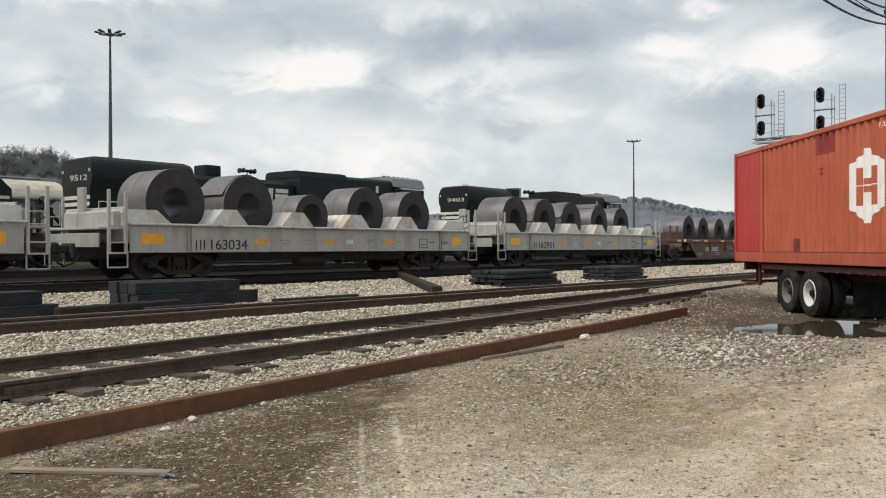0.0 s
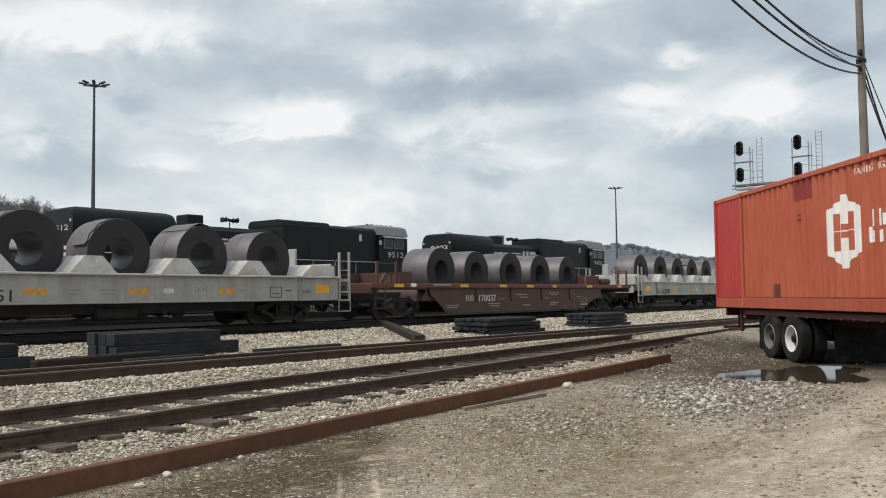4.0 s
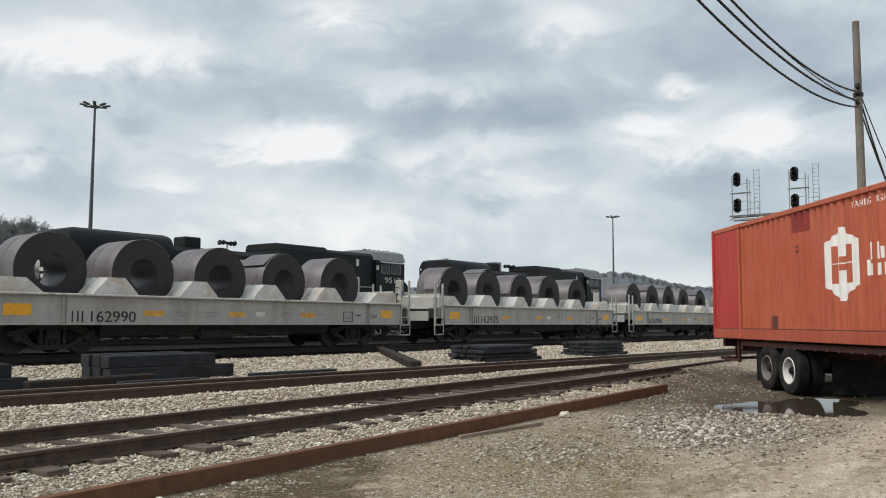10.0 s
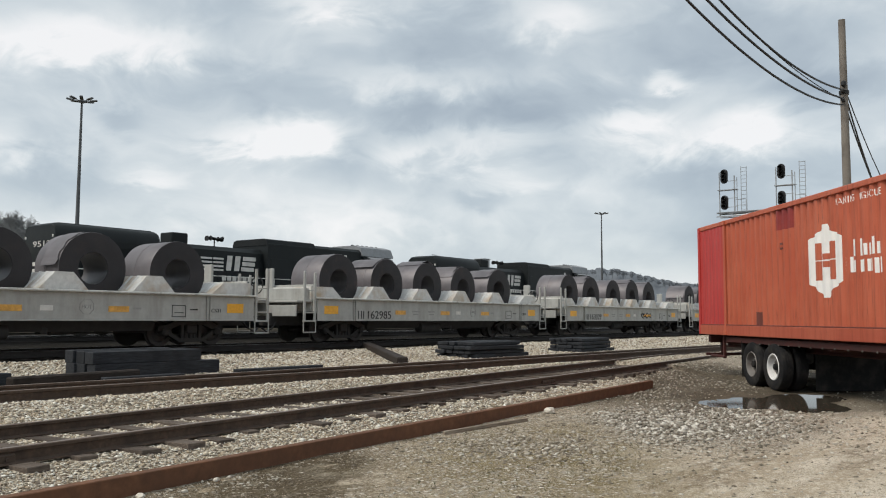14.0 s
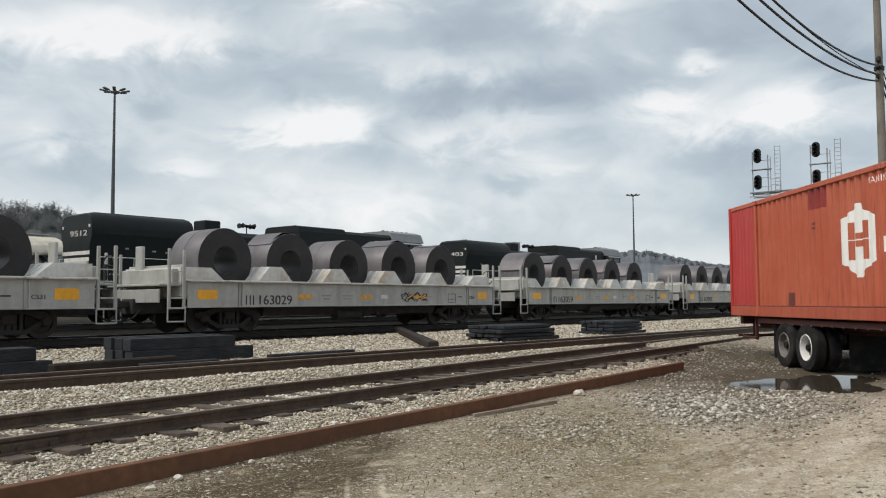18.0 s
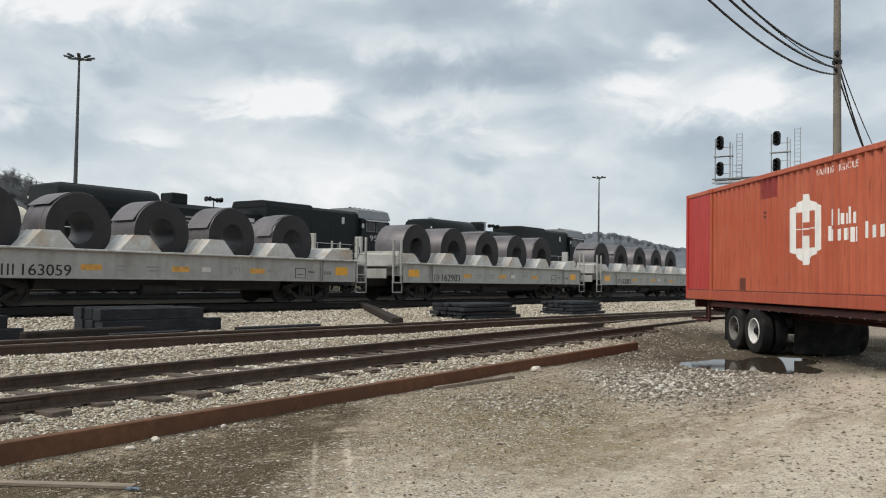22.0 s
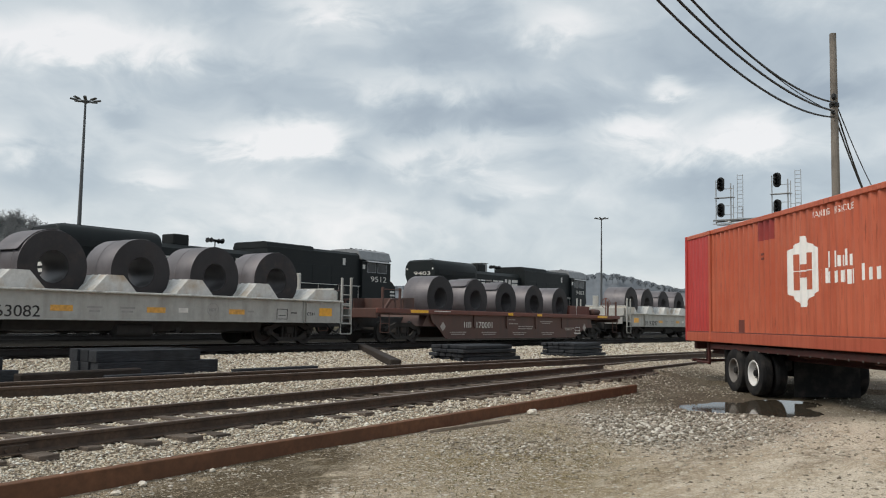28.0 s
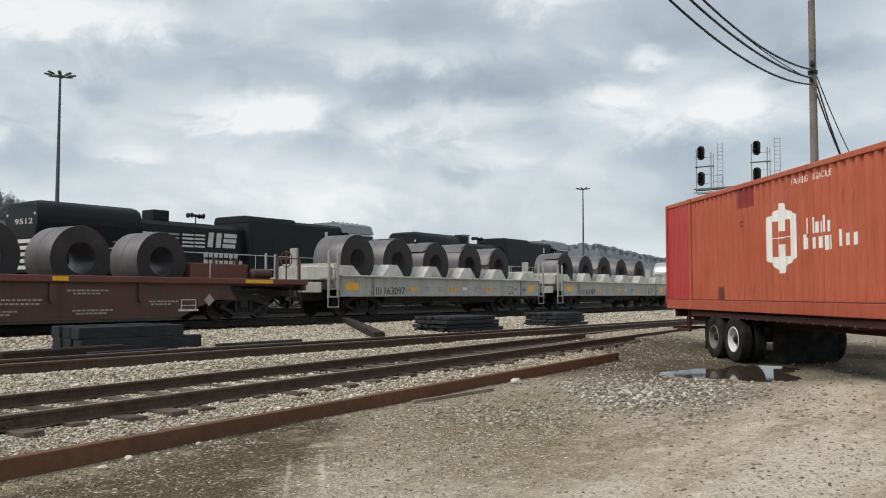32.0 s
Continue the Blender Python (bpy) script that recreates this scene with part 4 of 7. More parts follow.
def grey_car():
    car = thing("coil_car", GREY_LABEL, "coil car", group="grey coil cars in the train")
    H, W = 7.17, 1.60
    # side sills: a plate with a top and a bottom flange and upright ribs
    for s in (-1, 1):
        y = W * s
        side = part("side_sill", Mesh().box(0, y - 0.012 * s, 1.115, 2 * H, 0.024, 0.73, 0.003), "car_grey", car)
        part("top_flange", Mesh().box(0, y + 0.015 * s, 1.475, 2 * H + 0.06, 0.24, 0.055, 0.012), "flange", side)
        part("bottom_flange", Mesh().box(0, y - 0.04 * s, 0.755, 2 * H, 0.13, 0.04, 0.008), "car_grey", side)
        for k in (-5.40, 5.48):
            part("rib", Mesh().box(k - 0.055, y + 0.022 * s, 1.09, 0.03, 0.045, 0.70, 0.006).box(k + 0.055, y + 0.022 * s, 1.09, 0.03, 0.045, 0.70, 0.006), "car_grey", side)
    # floor, end decks and the cross saddles
    fl = Mesh()
    fl.box(0, 0, 1.02, 2 * H - 0.1, 2 * W - 0.06, 0.06)
    part("floor_plate", fl, "car_grey", car)
    cs = Mesh().box(0, 0, 0.78, 2 * 8.0, 0.55, 0.42, 0.02)
    for k in (-4.2, -2.8, -1.4, 0, 1.4, 2.8, 4.2):
        cs.box(k, 0, 0.85, 0.16, 2.9, 0.22, 0.01)
    part("centre_sill", cs, "under", car)
    part("trough_belly", Mesh().prism([(-1.25, 1.0), (-1.0, 0.46), (1.0, 0.46), (1.25, 1.0)][::-1], -4.1, 4.1, "x"), "under", car)
    for k in range(6):
        x = -6.45 + 2.58 * k
        sad = Mesh()
        if 0 < k < 5:
            sad.prism([(x - 0.98, 1.05), (x + 0.98, 1.05), (x + 0.80, 1.36), (x + 0.24, 1.95), (x - 0.24, 1.95), (x - 0.80, 1.36)], -1.36, 1.36, "y")
        else:
            e = -1 if k == 0 else 1
            pts = [(x - e * 1.0, 1.05), (x + e * 0.78, 1.05), (x + e * 0.78, 1.86), (x - e * 0.22, 1.86), (x - e * 0.80, 1.40)]
            sad.prism(pts if e > 0 else pts[::-1], -1.36, 1.36, "y")
        blk = part("saddle", sad, "saddle", car)
        if k > 0:
            # two worn pads on the slope
            for y in (-0.98, -0.66, 0.66, 0.98):
                lo, hi = ((-0.62, 1.558), (-0.238, 1.962)) if k < 5 else ((-0.62, 1.564), (-0.218, 1.874))
                part("wear_strip", Mesh().prism([(x + lo[0], lo[1]), (x + lo[0] + 0.03, lo[1] - 0.012), (x + hi[0] + 0.03, hi[1] - 0.012), (x + hi[0], hi[1])], y - 0.055, y + 0.055, "y"), "wear", blk)
    # end decks, ladders, posts
    for e in (-1, 1):
        d = Mesh()
        d.box(e * (H + 0.34), 0, 1.36, 0.76, 2.75, 0.07, 0.015)
        d.box(e * (H + 0.10), 0, 1.60, 0.30, 2.5, 0.42, 0.02)
        d.box(e * (H + 0.72), 0, 1.06, 0.05, 2.75, 0.36, 0.01)
        deck = part("end_deck", d, "car_grey", car)
        part("end_bulkhead", Mesh().box(e * (H - 0.06), 0, 1.62, 0.05, 2.7, 0.62, 0.012).box(e * (H + 0.06), 0.62, 1.95, 0.10, 0.36, 1.1, 0.02), "car_grey", car)
        for s in (-1, 1):
            y = (W - 0.03) * s
            for k, top in ((H + 0.10, 2.30), (H + 0.56, 2.33)):
                p = Mesh().box(e * k, y, (0.70 + top) / 2, 0.085, 0.07, top - 0.70, 0.015)
                part("corner_post", p, "car_grey", car)
            st = Mesh()
            st.path([(e * (H + 0.06), y + 0.01 * s, 0.72), (e * (H + 0.06), y + 0.01 * s, 0.37), (e * (H + 0.60), y + 0.01 * s, 0.37), (e * (H + 0.60), y + 0.01 * s, 0.95)], 0.022)
            st.box(e * (H + 0.33), y, 0.73, 0.54, 0.10, 0.05, 0.01).box(e * (H + 0.33), y, 1.00, 0.50, 0.06, 0.04, 0.01)
            part("sill_step", st, "car_grey", car)
            for z in (1.72, 1.42):
                part("grab_iron", Mesh().path([(e * (H + 0.10), y, z), (e * (H + 0.56), y, z)], 0.016), "car_grey", car)
        end_gear(car, e, 8.49, 1.36, "car_grey", None)
    bw = Mesh()
    for i in range(16):
        a, b = 2 * math.pi * i / 16, 2 * math.pi * (i + 1) / 16
        bw.rod((8.02, -0.75 + 0.27 * math.cos(a), 1.85 + 0.27 * math.sin(a)), (8.02, -0.75 + 0.27 * math.cos(b), 1.85 + 0.27 * math.sin(b)), 0.018, 5)
    for i in range(4):
        a = 2 * math.pi * i / 4
        bw.rod((8.02, -0.75, 1.85), (8.02, -0.75 + 0.27 * math.cos(a), 1.85 + 0.27 * math.sin(a)), 0.014, 5)
    bw.rod((7.90, -0.75, 1.85), (8.04, -0.75, 1.85), 0.04, 8).box(7.93, -0.75, 1.55, 0.06, 0.10, 0.6)
    part("brake_wheel", bw, "black_paint", car)
    # brake gear below the floor
    part("air_reservoir", Mesh().lathe([(-0.7, 0.06), (-0.66, 0.19), (0.46, 0.19), (0.5, 0.06)], 14, "x", (-0.4, -1.0, 0.48)), "under", car, smooth=True)
    part("brake_cylinder", Mesh().lathe([(0, 0.14), (0.45, 0.14)], 12, "x", (1.25, -0.8, 0.52)).box(1.0, -0.9, 0.52, 0.18, 0.3, 0.22, 0.02), "under", car)
    part("brake_rod", Mesh().rod((-4.0, -0.7, 0.42), (4.0, -0.7, 0.42), 0.022), "under", car)
    for x in (-5.35, 5.35):
        truck(car, x)
    # markings on both sides
    for s in (-1, 1):
        y = (W + 0.003) * s

        def tag(name, x, z, w, h, mat, d=0.006):
            part(name, Mesh().box(x * -s if s > 0 else x, y, z, w, d, h), mat, car)

        tag("reflector", -6.525, 1.10, 0.66, 0.27, "reflector")
        tag("reflector", 6.46, 1.10, 0.60, 0.27, "reflector")
        for x in (-2.90, -0.16, 2.66):
            tag("reflector", x, 1.04, 0.59, 0.15, "reflector_dim")
        tag("notice_plate", 0.73, 1.05, 0.32, 0.13, "white_paint")
        for x, z, w in ((-2.0, 1.08, 0.44), (-2.0, 0.98, 0.30), (-1.05, 1.08, 0.44), (-1.05, 0.98, 0.34), (3.2, 1.06, 0.24)):
            tag("stencil_bar", x, z, w, 0.05, "dim_grey")
        for x, z, w, h in ((4.5, 1.16, 0.44, 0.02), (4.5, 0.85, 0.44, 0.02), (4.28, 1.0, 0.02, 0.33), (4.72, 1.0, 0.02, 0.33), (4.5, 0.96, 0.3, 0.02)):
            tag("stencil_bar", x, z, w, h, "black_paint")
        tag("stencil_bar", 5.0, 1.05, 0.26, 0.035, "black_paint")
        # a hot-metal warning in an eight-sided outline, and a small code by the end rib
        for i in range(8):
            a, b = math.radians(45 * i + 22.5), math.radians(45 * i + 67.5)
            p = Mesh().rod((1.77 + 0.20 * math.cos(a), y, 1.09 + 0.20 * math.sin(a)), (1.77 + 0.20 * math.cos(b), y, 1.09 + 0.20 * math.sin(b)), 0.008, 4)
            part("warning_outline", p, "dim_grey", car)
        if s < 0:
            lettering("warning_word", "HOT", "dim_grey", car, 0.10, pose(1.64, y - 0.001, 1.04, 90, 0, 0), 0.26)
            lettering("stencil_code", "CS31", "black_paint", car, 0.10, pose(5.60, y - 0.001, 0.98, 90, 0, 0), 0.33)
        # the two owner's initials stand as plain bars
        for x in (-5.34, -5.18, -5.04, -4.92):
            tag("initial_bar", x, 0.945, 0.04, 0.27, "black_paint")
    return car


def coil(x, z, r, width, bore=0.42, tail=0.0):
    """A wound coil: a thick ring with soft edges, its last wrap standing off."""
    h = width / 2
    m = Mesh()
    m.lathe([(-h + 0.012, bore), (-h, bore + 0.012), (-h, r - 0.018), (-h + 0.005, r - 0.005), (-h + 0.018, r), (h - 0.018, r), (h - 0.005, r - 0.005), (h, r - 0.018), (h, bore + 0.012), (h - 0.012, bore), (-h + 0.012, bore)], 56, "y", (0, 0, 0), cap=False)
    return m


COIL_MESH = {}


def coil_mesh(r, width, kind, pale=False):
    key = (round(r, 2), round(width, 2), kind, pale)
    if key not in COIL_MESH:
        m = coil(0, 0, r, width)
        skin = M["coil_pale" if pale else "coil"]
        extras = []
        if kind:
            # the loose end of the strip lies over the top
            a0, a1 = {1: (70, 150), 2: (95, 165), 3: (30, 80), 4: (62, 128)}[kind]
            h = width / 2 - 0.05
            n = 10
            vs, fs = [], []
            for i in range(n + 1):
                a = radians(a0 + (a1 - a0) * i / n)
                lift = 0.018 + (0.05 * max(0, (i - 7) / 3) ** 2 if kind != 3 else 0.03 * max(0, (3 - i) / 3) ** 2)
                if kind == 4:
                    # a kinked last wrap that stands off in the middle
                    lift = 0.012 + 0.055 * math.exp(-((i - 5) / 1.8) ** 2)
                near_edge = -h + (0.05 * math.sin(i * 1.9) if kind in (2, 4) else 0)
                for y in (near_edge, h * 0.3 if kind == 2 else h):
                    for k in (0.0, 0.012):
                        vs.append(((r + lift + k) * math.cos(a), y, (r + lift + k) * math.sin(a)))
            for i in range(n):
                o = 4 * i
                fs += [(o + 1, o + 3, o + 7, o + 5), (o, o + 4, o + 6, o + 2), (o, o + 1, o + 5, o + 4), (o + 2, o + 6, o + 7, o + 3)]
            fs += [(0, 2, 3, 1), (4 * n, 4 * n + 1, 4 * n + 3, 4 * n + 2)]
            wrap = Mesh()
            wrap.add(vs, fs)
            extras.append(("loose_wrap", wrap.data("loose_wrap", skin, True)))
        # steel bands
        for y in ((-0.32, 0.30) if kind in (1, 3) else (0.05,)):
            hoop = Mesh().lathe([(y - 0.016, r - 0.002), (y - 0.016, r + 0.006), (y + 0.016, r + 0.006), (y + 0.016, r - 0.002)], 56, "y", cap=False)
            extras.append(("steel_band", hoop.data("steel_band", skin, True)))
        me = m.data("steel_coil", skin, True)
        me.materials.append(M["coil_pale" if pale else "coil_face_shaded"])
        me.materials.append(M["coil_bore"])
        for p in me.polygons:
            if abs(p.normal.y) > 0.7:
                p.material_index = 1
            elif math.hypot(p.center.x, p.center.z) < 0.44:
                p.material_index = 2
        COIL_MESH[key] = me, extras
    return COIL_MESH[key]


def brown_car(marks):
    """marks: reflectors (centre, width), text blocks (centre, height, width) and painted patches of one side."""
    refl, texts, patches, oval, diamond, square = marks
    car = thing("well_coil_car", "brown-red depressed-centre coil car on the running track", "coil car", group="brown coil cars in the train")
    H, W = 10.25, 1.60
    for s in (-1, 1):
        y = W * s
        pl = [(-6.95, 1.13), (-6.85, 0.86), (-6.35, 0.55), (-5.9, 0.16), (5.2, 0.16), (5.8, 0.45), (6.35, 0.60), (6.95, 0.90), (7.05, 1.13)]
        side = part("side_plate", Mesh().prism(pl, y - 0.10 * s - 0.012, y - 0.10 * s + 0.012, "y"), "car_brown", car)
        fl = Mesh().box(0, y - 0.06 * s, 1.22, 2 * H, 0.20, 0.18, 0.02)
        part("top_flange", fl, "car_rust", car)
        part("bottom_flange", Mesh().box(-0.35, y - 0.08 * s, 0.17, 11.0, 0.10, 0.035, 0.008), "car_brown", side)
        for k in (-3.86, -1.29, 1.25, 3.82):
            part("rib", Mesh().prism([(k - 0.09, 1.13), (k - 0.09, 0.70), (k - 0.02, 0.58), (k + 0.02, 0.58), (k + 0.09, 0.70), (k + 0.09, 1.13)], y - 0.095 * s - 0.06, y - 0.095 * s + 0.06, "y"), "car_brown", side)
        for k in (-8.6, 8.2):
            part("deck_plate", Mesh().box(k, y - 0.35 * s, 1.10, 3.2, 0.5, 0.05, 0.01), "car_brown", car)
        for x, w in refl:
            part("reflector", Mesh().box(x * -s, y + 0.043 * s, 1.22, w, 0.006, 0.11), "yellow", car)
        if oval:
            part("oval_mark", Mesh().prism([(-8.02 * -s + 0.17 * math.cos(k * math.pi / 10), 1.24 + 0.075 * math.sin(k * math.pi / 10)) for k in range(20)], y + 0.041 * s, y + 0.046 * s, "y"), "sign_white", car)
        yy = y - 0.085 * s + 0.002 * s
        tx = -6.3
        part("stencil_bar", Mesh().box(tx * -s, y + 0.043 * s, 1.25, 1.1, 0.006, 0.03), "white_paint", car)
        for x, z, w in texts:
            n = max(3, round(w / 0.13))
            for i in range(n):
                part("stencil_bar", Mesh().box((x - w / 2 + (i + 0.5) * w / n) * -s, yy, z, w / n * (0.62 + 0.25 * ((i * 7 + round(z * 100)) % 3) / 2), 0.006, 0.042), "dim_white", car)
        for x, z, w, h in patches:
            part("painted_patch", Mesh().box(x * -s, yy, z, w, 0.006, h), "faded_orange", car)
        for x in diamond:
            part("diamond_mark", Mesh().prism([((x - 0.19) * -s, 0.65), (x * -s, 0.46), ((x + 0.19) * -s, 0.65), (x * -s, 0.84)], yy - 0.003, yy + 0.003, "y"), "dim_white", car)
        for dx, z, w, h in ((0, 0.66, 0.5, 0.025), (0, 0.36, 0.7, 0.06), (-0.25, 0.50, 0.025, 0.32), (0.25, 0.50, 0.025, 0.32), (0, 0.50, 0.5, 0.02)):
            part("stencil_bar", Mesh().box((square + dx) * -s, yy, z, w, 0.006, h), "white_paint" if not oval else "dim_white", car)
        for x in (-4.58, -4.42, -4.27, -4.13):
            part("initial_bar", Mesh().box(x * -s, yy, 0.73, 0.045, 0.008, 0.24), "white_paint", car)
    fl = Mesh().box(-0.3, 0, 0.62, 11.8, 2.9, 0.06).box(0, 0, 0.80, 20.0, 0.5, 0.4, 0.02)
    part("floor_plate", fl, "under", car)
    for k in range(6):
        x = -6.375 + 2.55 * k
        part("saddle", Mesh().prism([(x - 0.95, 0.65), (x + 0.95, 0.65), (x + 0.62, 1.12), (x + 0.30, 1.22), (x - 0.30, 1.22), (x - 0.62, 1.12)], -1.42, 1.42, "y"), "car_brown", car)
    # open bulkhead frames near the ends
    for e in (-1, 1):
        bx = -8.35 if e < 0 else 7.28
        if e < 0:
            fr = Mesh()
            fr.prism([(bx + 0.65, 1.32), (bx + 0.65, 1.72), (bx + 0.55, 1.74), (bx - 0.80, 1.68), (bx - 1.1, 1.34), (bx - 0.95, 1.32), (bx - 0.72, 1.61), (bx + 0.0, 1.64), (bx + 0.0, 1.32)], -1.30, -1.24, "y")
            fr.prism([(bx + 0.65, 1.32), (bx + 0.65, 1.72), (bx + 0.55, 1.74), (bx - 0.80, 1.68), (bx - 1.1, 1.34), (bx - 0.95, 1.32), (bx - 0.72, 1.61), (bx + 0.0, 1.64), (bx + 0.0, 1.32)], 1.24, 1.30, "y")
            for k in (-0.5, -0.15):
                fr.box(bx + k, -1.27, 1.48, 0.07, 0.05, 0.32).box(bx + k, 1.27, 1.48, 0.07, 0.05, 0.32)
            fr.box(bx + 0.61, 0, 1.53, 0.06, 2.54, 0.40, 0.01)
            part("end_frame", fr, "car_brown", car)
        else:
            part("equipment_box", Mesh().box(bx, 0, 1.54, 2.3, 1.4, 0.48, 0.02), "car_rust", car)
            part("white_stripe", Mesh().box(bx - 0.40, -0.706, 1.54, 0.04, 0.006, 0.44), "white_paint", car)
            part("air_reservoir", Mesh().lathe([(bx + 1.2, 0.08), (bx + 1.25, 0.17), (bx + 2.0, 0.17), (bx + 2.05, 0.08)], 12, "x", (0, -0.75, 1.48)), "car_brown", car, smooth=True)
        for s in (-1, 1):
            y = (W - 0.05) * s
            for k in (H - 0.35, H - 1.35):
                part("stanchion", Mesh().box(e * k, y, 1.65, 0.09, 0.09, 0.85, 0.015), "car_brown", car)
            st = Mesh().path([(e * (H - 0.75), y, 1.15), (e * (H - 0.75), y, 0.42), (e * (H - 0.25), y, 0.42), (e * (H - 0.25), y, 1.15)], 0.022).path([(e * (H - 0.75), y, 0.75), (e * (H - 0.25), y, 0.75)], 0.02)
            part("sill_step", st, "car_brown", car)
            part("grab_iron", Mesh().path([(e * (H - 0.35), y, 2.0), (e * (H - 1.35), y, 2.0)], 0.018), "car_brown", car)
        part("end_sill", Mesh().box(e * (H - 0.06), 0, 1.12, 0.14, 3.1, 0.36, 0.02).box(e * (H - 0.5), 0, 1.27, 0.9, 3.0, 0.05), "car_brown", car)
        end_gear(car, e, BROWN / 2 - 0.02, 1.2, "car_brown", None)
    bw = Mesh()
    for i in range(14):
        a, b = 2 * math.pi * i / 14, 2 * math.pi * (i + 1) / 14
        bw.rod((9.9, -0.95 + 0.27 * math.cos(a), 2.0 + 0.27 * math.sin(a)), (9.9, -0.95 + 0.27 * math.cos(b), 2.0 + 0.27 * math.sin(b)), 0.02, 5)
    bw.rod((9.9, -1.22, 2.0), (9.9, -0.68, 2.0), 0.014).rod((9.9, -0.95, 1.3), (9.9, -0.95, 2.3), 0.03)
    part("brake_wheel", bw, "car_rust", car)
    for x in (-8.05, 7.95):
        truck(car, x)
    return car


# order of the train: the kind of car, its number, and the sizes of its five coils
TRAIN = [
    ("g", "163011", (0.93, 0.90, 0.93, 0.88, 0.92)), ("g", "163034", (0.93, 0.92, 0.70, 0.88, 0.87)), ("g", "162951", (0.93, 0.93, 0.90, 0.88, 0.86)),
    ("b", "170037", (0.91, 0.89, 0.89, 0.88, 0.88)), ("g", "162990", (0.93, 0.93, 0.91, 0.90, 0.92)), ("g", "162975", (0.94, 0.93, 0.90, 0.93, 0.90)),
    ("g", "162985", (0.93, 0.91, 0.92, 0.90, 0.90)), ("g", "163029", (0.94, 0.93, 0.90, 0.93, 0.92)), ("g", "163059", (0.93, 0.91, 0.90, 0.90, 0.88)),
    ("g", "162983", (0.93, 0.93, 0.91, 0.91, 0.92)), ("g", "163082", (0.94, 0.93, 0.92, 0.91, 0.92)), ("b", "170001", (0.91, 0.90, 0.88, 0.87, 0.86)),
    ("g", "163097", (0.93, 0.92, 0.90, 0.91, 0.89)), ("g", "163047", (0.90, 0.89, 0.90, 0.88, 0.87)), ("g", "163018", (0.92, 0.9, 0.88, 0.9, 0.9)),
]


BROWN_MARKS = [
    ([(-8.84, 0.52), (-4.87, 0.55), (-2.10, 0.54), (0.05, 0.53), (2.17, 0.34), (5.57, 0.55), (8.86, 0.46)],
     [(-5.5, 0.46, 0.9), (-5.5, 0.38, 0.7), (-2.6, 0.50, 0.9), (-2.6, 0.40, 0.7), (-0.5, 0.86, 0.9), (-0.3, 0.74, 0.7), (2.3, 0.92, 0.9), (2.3, 0.84, 0.6), (2.3, 0.48, 0.8), (2.2, 0.40, 0.6), (-0.1, 0.40, 0.6), (4.7, 0.72, 0.4)],
     [(-2.1, 0.69, 0.5, 0.10), (1.57, 0.70, 0.54, 0.10)], True, [], 5.2),
    ([(-7.79, 1.1), (-1.18, 0.40), (1.40, 0.44), (8.07, 1.15)],
     [(-5.05, 0.42, 1.15), (-5.05, 0.34, 1.0), (-2.72, 0.41, 1.18), (-2.72, 0.33, 1.0), (-0.85, 0.98, 0.6), (-0.8, 0.80, 0.9), (0.35, 0.68, 1.3), (0.3, 0.58, 1.3), (-0.2, 0.40, 1.2), (-0.25, 0.32, 0.9), (2.25, 0.92, 1.2), (2.2, 0.84, 0.8), (2.4, 0.40, 1.2), (2.35, 0.32, 0.9), (4.6, 0.62, 1.0), (4.5, 0.54, 0.7)],
     [], False, [-6.1, 6.2], 5.45),
]
# coils whose loose strip end lies over the top
TAILS = {"170001": (0, 2, 2, 0, 0), "163097": (0, 4, 2, 4, 2), "163047": (2, 0, 2, 0, 0), "163082": (1, 1, 0, 0, 0), "162983": (0, 0, 4, 0, 2), "163034": (0, 1, 0, 0, 0), "163018": (0, 0, 0, 0, 0), "170037": (0, 0, 0, 0, 0)}


